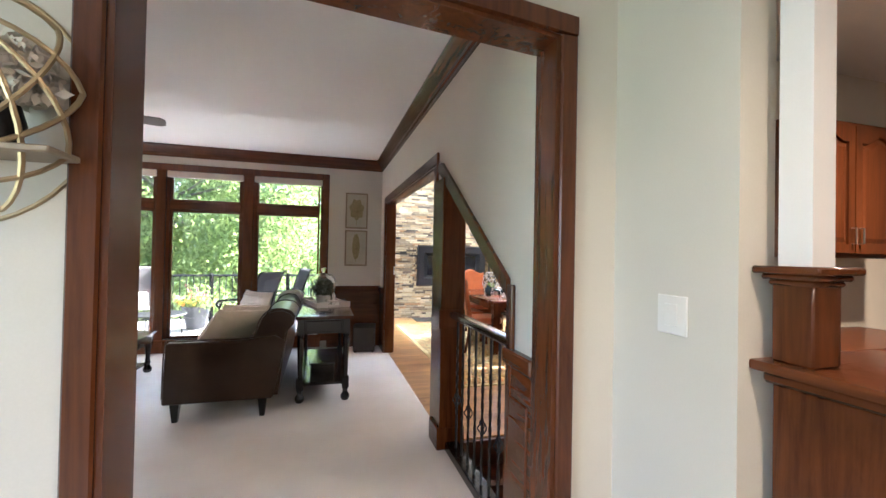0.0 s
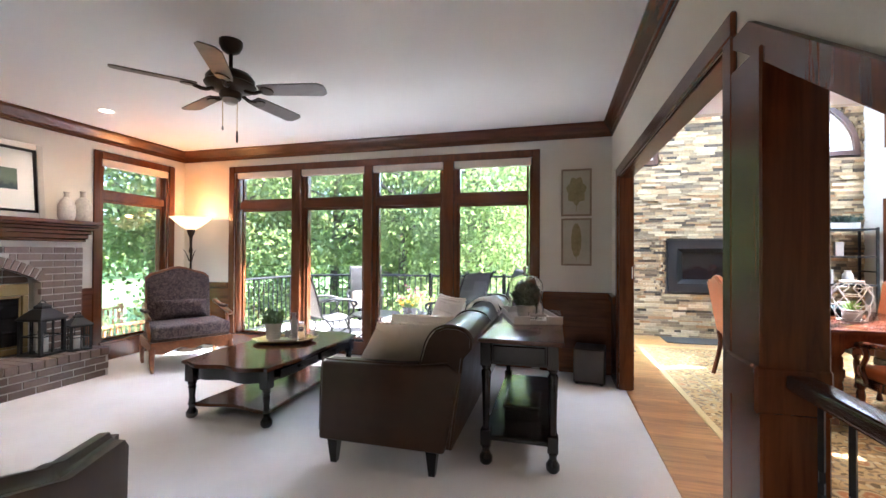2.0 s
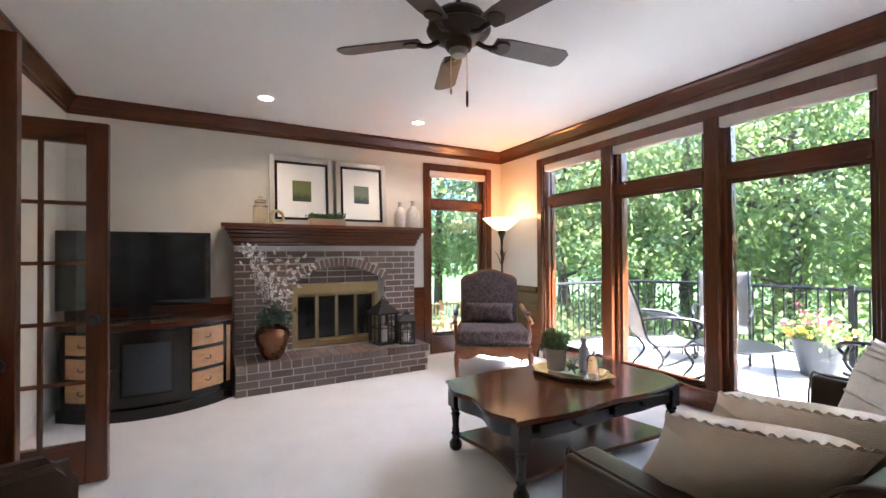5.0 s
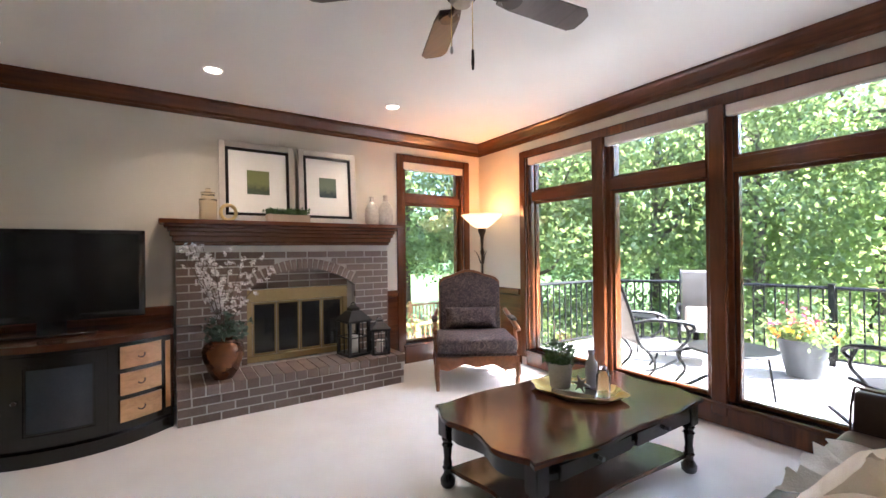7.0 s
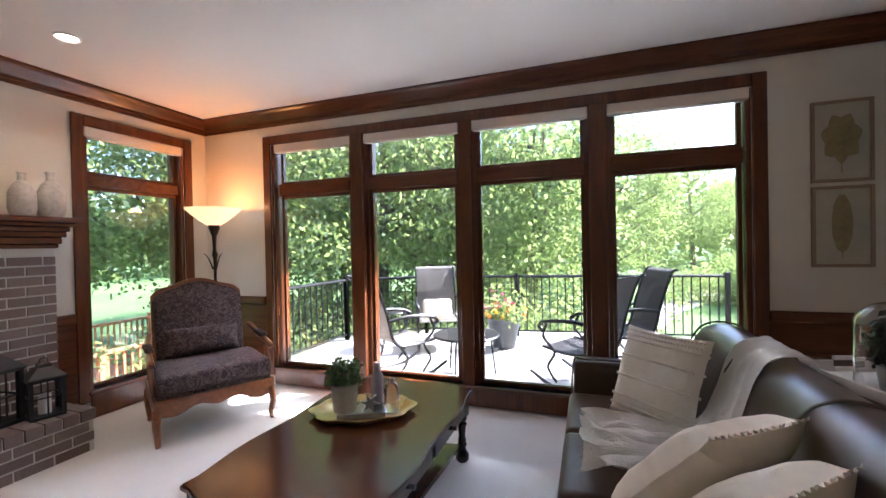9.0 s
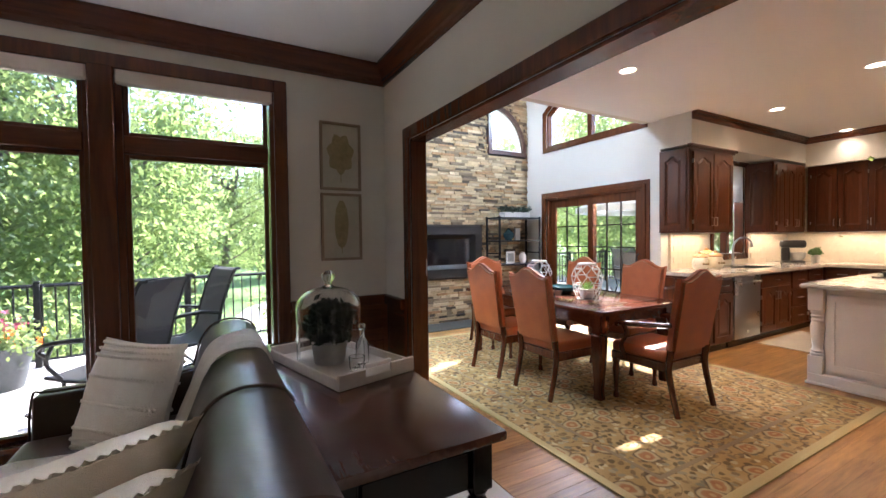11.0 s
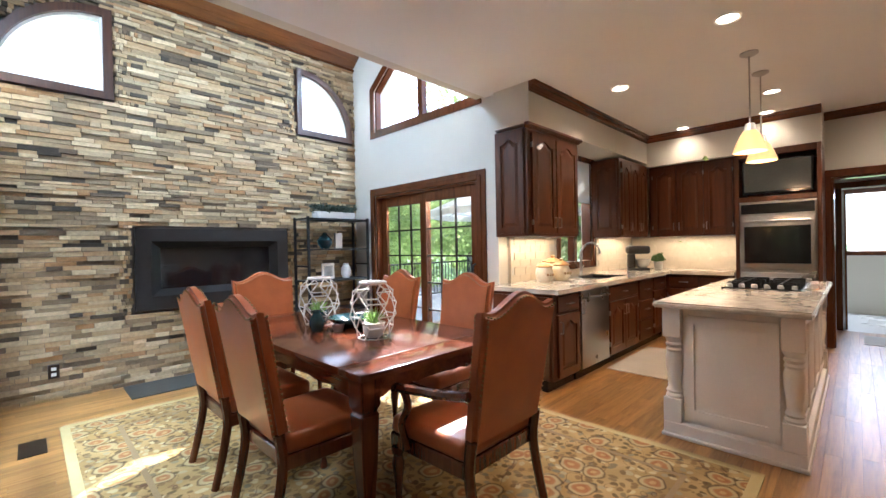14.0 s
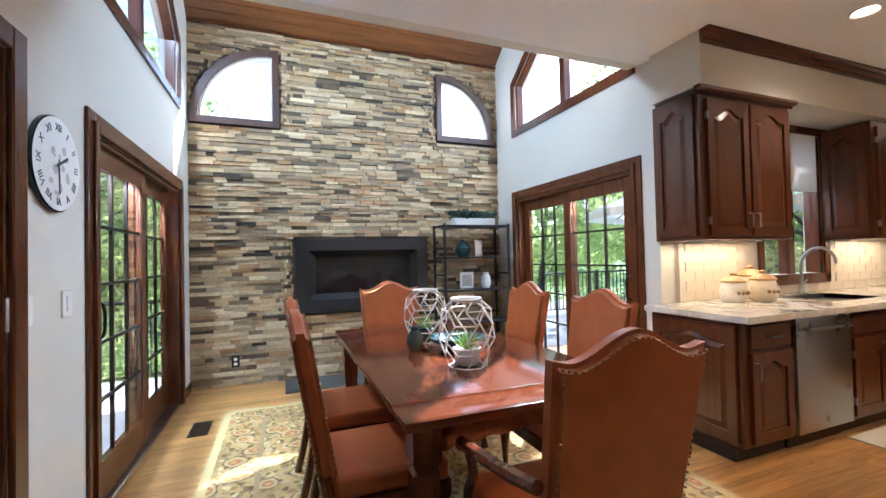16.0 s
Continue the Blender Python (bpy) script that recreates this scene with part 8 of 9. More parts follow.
UG, BG = "kitchen wall cabinets", "kitchen base cabinets"
CB = "dark cherry raised-panel kitchen base cabinet"
CU = "dark cherry wall cabinet with arched raised-panel doors"
cabinet("wall_cabinet", CU, (4.67, 6.02, 0), 0, 0.98, 0.378, 1.395, 2.42, [(0.06, 0.48, 1.42, 2.37, "L"), (0.5, 0.94, 1.42, 2.37, "R")], UG, arch=True, end=True)
crown("trim_cabinet_crown", ((4.63, 6.02), (5.69, 6.02)), 2.45, 0, -1, CABX, (0.04, 0.05))
cabinet("wall_cabinet", CU, (6.78, 6.02, 0), 0, 1.0, 0.378, 1.395, 2.42, [(0.05, 0.34, 1.42, 2.37, "L"), (0.35, 0.64, 1.42, 2.37, "L"), (0.65, 0.95, 1.42, 2.37, "R")], UG, arch=True, end=True)
cabinet("wall_cabinet", CU, (7.82, 6.0, 0), -90, 1.06, 0.377, 1.395, 2.4, [(0.05, 0.36, 1.42, 2.36, "L"), (0.37, 0.69, 1.42, 2.36, "R"), (0.70, 1.02, 1.42, 2.36, "R")], UG, arch=True)
bm = box(bm_new(), 4.63, 5.69, 5.97, 6.02, 2.42, 2.452, 0.006)
structure("trim_cabinet_top", bm, CABX)
FY = 5.74
cabinet("base_cabinet", CB, (4.6, FY, 0), 0, 0.48, 0.658, 0.1, 0.875, [(0.06, 0.45, 0.7, 0.85, "drawer"), (0.06, 0.45, 0.13, 0.68, "R")], BG, True, True, False, True)
cabinet("base_cabinet", CB, (5.71, FY, 0), 0, 0.86, 0.658, 0.1, 0.875, [(0.03, 0.83, 0.7, 0.85, "drawer"), (0.03, 0.425, 0.13, 0.68, "L"), (0.435, 0.83, 0.13, 0.68, "R")], BG, True, True, False)
cabinet("base_cabinet", "dark cherry kitchen drawer cabinet", (6.57, FY, 0), 0, 0.5, 0.658, 0.1, 0.875, [(0.02, 0.48, 0.13, 0.36, "drawer"), (0.02, 0.48, 0.38, 0.6, "drawer"), (0.02, 0.48, 0.62, 0.85, "drawer")], BG, True)
cabinet("base_cabinet", CB, (7.07, FY, 0), 0, 0.55, 0.658, 0.1, 0.875, [(0.03, 0.5, 0.7, 0.85, "drawer"), (0.03, 0.5, 0.13, 0.68, "L")], BG, True, True, False)
cabinet("base_cabinet", CB, (7.62, FY - 0.005, 0), -90, 0.8, 0.578, 0.1, 0.875, [(0.05, 0.4, 0.7, 0.85, "drawer"), (0.41, 0.77, 0.7, 0.85, "drawer"), (0.05, 0.4, 0.13, 0.68, "L"), (0.41, 0.77, 0.13, 0.68, "R")], BG, True, True, False)
dw = thing("dishwasher", "stainless steel dishwasher under the counter", "dishwasher", (5.085, FY, 0))
part("body", box(bm_new(), 0.002, 0.618, 0.01, 0.6, 0.1, 0.87), BLACKGLOSS, dw)
part("door", box(bm_new(), 0.005, 0.615, -0.025, 0.01, 0.11, 0.865, 0.006, 2), STEEL, dw)
part("handle", tube(bm_new(), [(0.07, -0.025, 0.79), (0.07, -0.06, 0.79), (0.55, -0.06, 0.79), (0.55, -0.025, 0.79)], 0.012, 8), STEEL, dw)
part("toe_kick", box(bm_new(), 0.005, 0.615, 0.05, 0.6, 0.0, 0.1), BLACKGLOSS, dw)
# worktop with sink cut-out
SX0, SX1, SY0, SY1 = 5.85, 6.5, 5.86, 6.26
bm = bm_new()
for a, b, c, d in ((4.53, SX0, 5.65, 6.398), (SX1, 8.198, 5.65, 6.398), (SX0, SX1, 5.65, SY0), (SX0, SX1, SY1, 6.398), (7.54, 8.198, 4.935, 5.65)):
    box(bm, a, b, c, d, 0.88, 0.92)
wt = single("worktop", bm, GRANITE, "cream and brown granite worktop", "worktop", smooth=False)
sk = thing("kitchen_sink", "dark undermount kitchen sink", "sink")
bm = bm_new()
for a, b, c, d in ((SX0 - 0.012, SX0, SY0 - 0.012, SY1 + 0.012), (SX1, SX1 + 0.012, SY0 - 0.012, SY1 + 0.012), (SX0, SX1, SY0 - 0.012, SY0), (SX0, SX1, SY1, SY1 + 0.012)):
    box(bm, a, b, c, d, 0.88 - 0.002 - 0.003, 0.9188)
part("bowl", bm, STEEL, sk, smooth=False)
part("bottom", box(bm_new(), SX0, SX1, SY0, SY1, 0.876, 0.88), DARKMETAL, sk, smooth=False)
fc = thing("kitchen_faucet", "tall arched stainless steel kitchen faucet", "faucet", (6.28, 6.31, 0.92))
part("base", lathe(bm_new(), [(0.03, 0), (0.03, 0.015), (0.02, 0.03), (0.018, 0.1), (0.001, 0.1)]), STEEL, fc)
part("spout", tube(bm_new(), curve_pts([(0, 0, 0.08), (0, 0, 0.28), (0.02, -0.06, 0.38), (0.05, -0.14, 0.4), (0.07, -0.2, 0.34), (0.075, -0.215, 0.27)], 6), 0.014, 10), STEEL, fc)
part("lever", tube(bm_new(), [(0.015, 0, 0.08), (0.08, 0, 0.12)], 0.007, 8), STEEL, fc)
# backsplash tiles
bm = bm_new()
for a, b, c in ((4.86, 5.828, 1.395), (5.828, 6.852, 0.998), (6.852, 8.2, 1.395)):
    box(bm, a, b, 6.394, 6.3995, 0.92, c)
bs = structure("backsplash", bm, MORTAR, "cream subway-tile backsplash")
tile_mesh = mesh_of("tile", box(bm_new(), 0, 0.196, -0.008, 0, 0, 0.074), TILE, False)
for r in range(6):
    for c in range(17):
        x = 4.862 + c * 0.2 - (0.1 if r % 2 else 0)
        if x < 4.86 or x > 7.99 or (5.83 < x + 0.196 and x < 6.85 and r > 0):
            continue
        o = new("tile", tile_mesh)
        o.parent = bs
        o.location = (x, 6.394, 0.923 + r * 0.078)
be = structure("backsplash_east", box(bm_new(), 8.192, 8.1995, 4.95, 6.385, 0.92, 1.395), TILE, "cream tile backsplash")
bw = structure("backsplash_end", box(bm_new(), EX + 0.15, EX + 0.161, 6.36, 6.39, 0.92, 1.39), TILE)
# kitchen window
kw = tagged(new("window_7"), "cherry-framed kitchen window with half-lowered white shade", kind="structure")
bm = bm_new()
for a, b, c, d in ((5.83, 5.9, 1.02, 2.448), (6.78, 6.85, 1.02, 2.448), (5.9, 6.78, 2.38, 2.448), (5.83, 6.85, 1.0, 1.09)):
    box(bm, a, b, 6.37, 6.393, c, d, 0.004)
box(bm, 6.3, 6.38, 6.41, 6.5, 1.09, 2.38)
box(bm, 5.9, 5.94, 6.4, 6.52, 1.09, 2.38)
box(bm, 6.74, 6.78, 6.4, 6.52, 1.09, 2.38)
part("frame", bm, TRIMZ, kw)
part("blind", box(bm_new(), 5.94, 6.74, 6.402, 6.408, 1.85, 2.38), thin_cloth("white_shade", (0.78, 0.76, 0.72), 0.55), kw, "half-lowered white cellular shade")
p = part("pane", box(bm_new(), 5.94, 6.74, 6.47, 6.474, 1.09, 2.38), WINDOW, kw, "clear glass", False)
p.visible_shadow = False


def oven_tower():
    root = thing("oven_cabinet", "tall dark cherry cabinet holding double ovens and a small television", "cabinet", (7.6, 4.92, 0), -90, BG)
    w, d = 0.8, 0.598
    bm = bm_new()
    for a, b in ((0, 0.04), (w - 0.04, w)):
        box(bm, a, b, 0.0, d, 0.0, 2.4, 0.003)
    for a, b in ((0.0, 0.28), (1.78, 1.84), (2.32, 2.4)):
        box(bm, 0.04, w - 0.04, 0.0, d, a, b, 0.003)
    box(bm, 0.04, w - 0.04, d - 0.02, d, 0.28, 2.32)
    part("body", bm, CABZ, root)
    ov = part("double_oven", box(bm_new(), 0.045, w - 0.045, -0.012, 0.5, 0.3, 1.775, 0.004), STEEL, root, "stainless steel double wall oven")
    part("control_panel", box(bm_new(), 0.06, w - 0.06, -0.018, -0.012, 1.63, 1.75, 0.003), BLACKGLOSS, ov)
    for z0, z1 in ((0.98, 1.6), (0.33, 0.93)):
        dr = part("oven_door", box(bm_new(), 0.055, w - 0.055, -0.045, -0.012, z0, z1, 0.008, 2), STEEL, root)
        part("oven_window", box(bm_new(), 0.095, w - 0.095, -0.0475, -0.045, z0 + 0.06, z1 - 0.12), BLACKGLOSS, dr, "black glass window", False)
        part("handle", tube(bm_new(), [(0.1, -0.045, z1 - 0.06), (0.1, -0.09, z1 - 0.06), (w - 0.1, -0.09, z1 - 0.06), (w - 0.1, -0.045, z1 - 0.06)], 0.012, 8), STEEL, dr)
    return root


oven_tower()
ktv = thing("small_television", "small dark flat television in the oven cabinet", "television", (7.64, 4.52, 1.842), -90)
part("foot", box(bm_new(), -0.12, 0.12, -0.02, 0.1, 0, 0.015), BLACKGLOSS, ktv)
part("body", box(bm_new(), -0.33, 0.33, -0.02, 0.02, 0.03, 0.43, 0.006), BLACKGLOSS, ktv)
part("screen", box(bm_new(), -0.31, 0.31, -0.0225, -0.02, 0.06, 0.41), paint("tv_grey", (0.05, 0.055, 0.05), (0.08, 0.085, 0.08), 0.15, relief=0), ktv, smooth=False)


def island():
    root = thing("kitchen_island", "cream painted kitchen island with turned corner posts and raised panels", "kitchen island", (4.42, 4.06, 0))
    W, D, H = 2.31, 0.74, 0.868
    part("body", box(bm_new(), 0.06, W - 0.06, 0.05, D - 0.05, 0.0, H, 0.003), ISLAND, root)
    bm = bm_new()
    box(bm, 0.0, W, 0.0, D, 0.0, 0.1, 0.006)
    box(bm, -0.012, W + 0.012, -0.012, D + 0.012, 0.0, 0.025, 0.006)
    part("plinth", bm, ISLAND, root)
    for x in (0.055, W - 0.055):
        for y in (0.055, D - 0.055):
            bm = lathe(bm_new(), [(0.05, 0.26), (0.052, 0.275), (0.04, 0.29), (0.05, 0.305), (0.036, 0.325), (0.038, 0.36), (0.05, 0.46), (0.052, 0.53), (0.042, 0.57), (0.05, 0.585), (0.04, 0.6), (0.052, 0.62), (0.042, 0.635), (0.052, 0.655), (0.05, 0.67)], (x, y, 0), 22)
            box(bm, x - 0.055, x + 0.055, y - 0.055, y + 0.055, 0.1, 0.26, 0.004)
            box(bm, x - 0.055, x + 0.055, y - 0.055, y + 0.055, 0.67, H, 0.004)
            part("corner_post", bm, ISLAND, root, "turned cream corner post")

    def panel(w, h, m):
        bm = panel_door(w, h)
        bm.transform(m)
        part("panel", bm, ISLAND, root)

    panel(D - 0.24, 0.68, Matrix.Translation((0.058, 0.12 + D - 0.24, 0.14)) @ Matrix.Rotation(radians(-90), 4, "Z"))
    for k in range(4):
        panel(0.5, 0.68, Matrix.Translation((0.14 + k * 0.52, 0.048, 0.14)))
    return root


island()
bm = prism(bm_new(), [(4.37, 4.02, 0.87), (6.78, 4.02, 0.87), (6.78, 4.85, 0.87), (4.37, 4.85, 0.87)], (0, 0, 0.04))
bmesh.ops.bevel(bm, geom=bm.edges[:], offset=0.012, segments=3, affect="EDGES")
single("island_worktop", bm, GRANITE, "cream and brown granite island top", "worktop")
ck = thing("cooktop", "black gas cooktop with silver knobs on the island", "cooktop", (6.0, 4.42, 0.911))
part("plate", box(bm_new(), -0.45, 0.4, -0.26, 0.26, 0, 0.012, 0.004), BLACKGLOSS, ck)
for x in (-0.26, 0.02, 0.28):
    for y in (-0.13, 0.13):
        part("burner", lathe(bm_new(), [(0.05, 0.012), (0.045, 0.026), (0.001, 0.028)], (x, y, 0), 16), IRON, ck)
        bm = box(bm_new(), x - 0.12, x + 0.12, y - 0.006, y + 0.006, 0.035, 0.048)
        box(bm, x - 0.006, x + 0.006, y - 0.115, y + 0.115, 0.035, 0.048)
        for dx in (-0.11, 0.11):
            box(bm, x + dx - 0.006, x + dx + 0.006, y - 0.1, y + 0.1, 0.012, 0.046)
        part("grate", bm, IRON, ck, smooth=False)
for k in range(6):
    part("knob", lathe(bm_new(), [(0.022, 0.012), (0.022, 0.035), (0.016, 0.042), (0.001, 0.042)], (-0.41, -0.22 + k * 0.085, 0), 14), STEEL, ck)


def pendant(x, y):
    root = thing("pendant_lamp", "brushed nickel pendant with ribbed amber glass shade, lit", "pendant lamp", (x, y, 0), 0, "pendants above the island")
    part("canopy", lathe(bm_new(), [(0.065, KCEIL), (0.065, KCEIL - 0.012), (0.03, KCEIL - 0.03), (0.001, KCEIL - 0.03)]), STEEL, root)
    part("stem", tube(bm_new(), [(0, 0, KCEIL - 0.02), (0, 0, 2.24)], 0.006, 8), STEEL, root)
    part("socket", lathe(bm_new(), [(0.03, 2.26), (0.045, 2.2), (0.05, 2.18), (0.001, 2.18)]), STEEL, root)
    bm = bm_new()
    seg = 40
    rings = []
    for r, z in ((0.045, 2.2), (0.066, 2.165), (0.09, 2.11), (0.11, 2.05), (0.116, 2.03), (0.109, 2.03), (0.086, 2.1), (0.06, 2.155), (0.04, 2.19)):
        rings.append([bm.verts.new((r * (1 + 0.03 * (i % 2)) * math.cos(2 * math.pi * i / seg), r * (1 + 0.03 * (i % 2)) * math.sin(2 * math.pi * i / seg), z)) for i in range(seg)])
    for a, b in zip(rings, rings[1:]):
        for i in range(seg):
            bm.faces.new((a[i], a[(i + 1) % seg], b[(i + 1) % seg], b[i]))
    part("shade", bm, glow("pendant_glass", (1.0, 0.52, 0.19), 0.16) if "pendant_glass" not in MATS else MATS["pendant_glass"], root, "ribbed glowing glass shade")
    ld = bpy.data.lights.new("pendant_bulb", "POINT")
    ld.energy, ld.color, ld.shadow_soft_size = 0.7, (1.0, 0.64, 0.34), 0.04
    lo = new("pendant_bulb", ld)
    lo.parent = root
    lo.location = (0, 0, 2.02)


pendant(5.52, 4.457)
pendant(6.08, 4.457)
for x, y in ((2.935, 5.565), (4.763, 4.462), (4.766, 3.49), (5.903, 3.504), (6.808, 3.51), (7.7, 3.51), (5.493, 5.48), (7.559, 5.48), (6.75, 4.45), (7.57, 4.6)):
    downlight(x, y, KCEIL, 11 if x < 7.4 else 3.5, "recessed lights of the kitchen", 0.82)
for x0, x1 in ((4.72, 5.62), (6.85, 7.75)):
    ld = bpy.data.lights.new("under_cabinet_light", "AREA")
    ld.shape, ld.size, ld.size_y, ld.energy, ld.color = "RECTANGLE", x1 - x0, 0.04, 1.2, (1.0, 0.74, 0.45)
    uc = thing("under_cabinet_light", "slim warm light strip under the wall cabinet", "light strip", ((x0 + x1) / 2, 6.25, 1.39))
    part("housing", box(bm_new(), -(x1 - x0) / 2, (x1 - x0) / 2, -0.03, 0.03, -0.008, 0.004), PLASTIC_W, uc, smooth=False)
    lo = new("strip_lamp", ld)
    lo.parent = uc
    lo.location = (0, 0, -0.012)
ld = bpy.data.lights.new("under_cabinet_light", "AREA")
ld.shape, ld.size, ld.size_y, ld.energy, ld.color = "RECTANGLE", 0.04, 0.9, 1.1, (1.0, 0.74, 0.45)
uc = thing("under_cabinet_light", "slim warm light strip under the wall cabinet", "light strip", (8.0, 5.45, 1.39))
part("housing", box(bm_new(), -0.03, 0.03, -0.45, 0.45, -0.008, 0.004), PLASTIC_W, uc, smooth=False)
lo = new("strip_lamp", ld)
lo.parent = uc
lo.location = (0, 0, -0.012)


def fridge():
    root = thing("refrigerator", "stainless steel bottom-freezer refrigerator", "refrigerator", (6.02, 3.12, 0), 180)
    root.matrix_basis = pose(6.93, 3.14, 0, 0, 0, 180)
    part("body", box(bm_new(), 0, 0.91, 0.0, 0.66, 0.03, 1.8, 0.008), DARKMETAL, root)
    for a, b, z0, z1 in ((0.005, 0.452, 0.74, 1.79), (0.458, 0.905, 0.74, 1.79), (0.005, 0.905, 0.08, 0.73)):
        d = part("door", box(bm_new(), a, b, -0.06, -0.002, z0, z1, 0.014, 3), STEEL, root)
        if z0 > 0.5:
            x = b - 0.05 if a < 0.3 else a + 0.05
            part("handle", tube(bm_new(), curve_pts([(x, -0.06, 0.85), (x, -0.12, 0.9), (x, -0.13, 1.25), (x, -0.12, 1.6), (x, -0.06, 1.65)], 4), 0.014, 8), STEEL, d)
        else:
            part("handle", tube(bm_new(), curve_pts([(0.1, -0.06, 0.64), (0.14, -0.12, 0.64), (0.77, -0.12, 0.64), (0.81, -0.06, 0.64)], 4), 0.014, 8), STEEL, d)
    part("toe_grille", box(bm_new(), 0.02, 0.89, -0.02, 0.0, 0.0, 0.07), BLACKGLOSS, root)


fridge()
bm = box(bm_new(), 5.985, 6.015, 2.452, 3.1, 0.0, 1.87, 0.003)
fp2 = single("fridge_side_panel", bm, CABZ, "tall dark cherry panel beside the refrigerator", "cabinet")
cabinet("wall_cabinet", "dark cherry wall cabinet above the refrigerator", (8.15, 2.8, 0), 180, 2.15, 0.346, 1.88, 2.148, [(0.02 + k * 0.53, 0.53 + k * 0.53, 1.9, 2.13, "L") for k in range(4)], UG)
cabinet("wall_cabinet", CU, (5.98, 2.8, 0), 180, 1.05, 0.346, 1.42, 2.148, [(0.03, 0.52, 1.44, 2.12, "L"), (0.53, 1.02, 1.44, 2.12, "R")], UG, arch=True)
cabinet("base_cabinet", "dark cherry base cabinet with row of drawers", (5.98, 3.06, 0), 180, 1.0, 0.6, 0.1, 0.875, [(0.02 + k * 0.24, 0.25 + k * 0.24, 0.68, 0.85, "drawer") for k in range(4)] + [(0.02 + k * 0.24, 0.25 + k * 0.24, 0.13, 0.66, "R") for k in range(4)], BG, True, True, False)
bm = box(bm_new(), 4.93, 5.984, 2.453, 3.1, 0.88, 0.92, 0.008, 2)
single("side_worktop", bm, GRANITE, "cream granite worktop beside the refrigerator", "worktop")
pot_plant((5.3, 2.75, 0.921), 1.7, "green leafy plant in a pale pot on the worktop")


cabinet("wall_cabinet", CU, (2.9, 1.95, 0), 0, 1.0, 0.345, 1.42, 2.3, [(0.03, 0.49, 1.45, 2.27, "L"), (0.5, 0.97, 1.45, 2.27, "R")], UG, arch=True)
cabinet("base_cabinet", CB, (2.7, 1.7, 0), 0, 1.4, 0.595, 0.1, 0.9, [(0.03, 0.69, 0.13, 0.86, "L"), (0.7, 1.37, 0.13, 0.86, "R")], BG, True, True, False)


def canister(at, s):
    root = thing("ceramic_canister", "cream ceramic canister with painted fruit and lid", "canister", at, 0, "canisters on the worktop")
    part("jar", lathe(bm_new(), [(0.06 * s, 0), (0.08 * s, 0.03 * s), (0.085 * s, 0.09 * s), (0.07 * s, 0.13 * s), (0.065 * s, 0.14 * s), (0.001, 0.14 * s)]), paint("cream_ceramic", (0.55, 0.47, 0.34), (0.64, 0.56, 0.42), 0.3, big=14), root)
    part("lid", lathe(bm_new(), [(0.075 * s, 0.14 * s), (0.078 * s, 0.15 * s), (0.05 * s, 0.175 * s), (0.018 * s, 0.185 * s), (0.022 * s, 0.2 * s), (0.001, 0.21 * s)]), paint("honey_ceramic", (0.36, 0.2, 0.07), (0.48, 0.3, 0.12), 0.3), root)
    for k in range(5):
        a = -2.2 + k * 0.35
        part("fruit_motif", lathe(bm_new(), [(0.001, -0.016 * s), (0.014 * s, 0), (0.001, 0.016 * s)], (0.083 * s * math.cos(a), 0.083 * s * math.sin(a), 0.07 * s), 8), paint("fruit_paint", (0.25, 0.08, 0.03), (0.2, 0.2, 0.05), 0.4, big=30), root)


canister((5.2, 6.18, 0.921), 1.1)
canister((5.46, 6.13, 0.921), 1.15)
canister((5.58, 6.3, 0.921), 1.3)
mxr = thing("stand_mixer", "dark metallic stand mixer on the worktop", "mixer", (7.55, 6.1, 0.921), -60)
part("base", box(bm_new(), -0.12, 0.16, -0.09, 0.09, 0, 0.03, 0.012, 2), DARKMETAL, mxr)
part("column", box(bm_new(), -0.12, -0.02, -0.06, 0.06, 0.03, 0.24, 0.025, 3), DARKMETAL, mxr)
part("head", box(bm_new(), -0.14, 0.18, -0.065, 0.065, 0.23, 0.35, 0.05, 4), DARKMETAL, mxr)
part("bowl", lathe(bm_new(), [(0.05, 0.03), (0.09, 0.08), (0.105, 0.16), (0.1, 0.16), (0.001, 0.05)], (0.08, 0, 0)), STEEL, mxr)
pot_plant((7.85, 5.9, 0.921), 1.0, "small green herb in a white pot on the worktop")
km = thing("kitchen_mat", "beige woven mat on the oak floor by the sink", "rug", (6.25, 5.42, 0))
part("mat", box(bm_new(), -0.62, 0.6, -0.3, 0.3, 0.001, 0.01, 0.003), paint("beige_mat", (0.42, 0.37, 0.29), (0.52, 0.47, 0.38), 0.95, fine=180, relief=0.5), km)
# doorways beyond the kitchen
frame_trim("x", 8.175, 8.2, 3.3, 4.06, 0, 2.05, 0.09, "trim_doorway_kitchen", foot=True, label="dark cherry doorway casing")
bm = bm_new()
box(bm, 8.2, 8.35, 3.3, 3.32, 0, 2.05)
box(bm, 8.2, 8.35, 4.04, 4.06, 0, 2.05)
box(bm, 8.2, 8.35, 3.32, 4.04, 2.03, 2.05)
structure("trim_jamb_kitchen", bm, TRIMZ)
frame_trim("x", 9.575, 9.6, 3.25, 4.0, 0, 2.03, 0.085, "trim_doorway_back", foot=True, label="dark cherry doorway casing")
frame_trim("x", 11.575, 11.6, 3.45, 4.35, 1.1, 2.1, 0.08, "trim_back_window", label="dark cherry window casing")
bd = thing("panel_door", "open dark cherry door to the back room", "door", (9.72, 3.98, 0), 10)
bm = panel_door(0.74, 2.0)
part("leaf", bm, TRIMZ, bd)
part("knob", lathe(bm_new(), [(0.025, 0), (0.03, 0.02), (0.001, 0.04)], (0.68, -0.06, 0.95), 12), BRASS, bd)
bmn = thing("door_mat", "pale mat on the floor by the back doorway", "rug", (8.9, 3.5, 0))
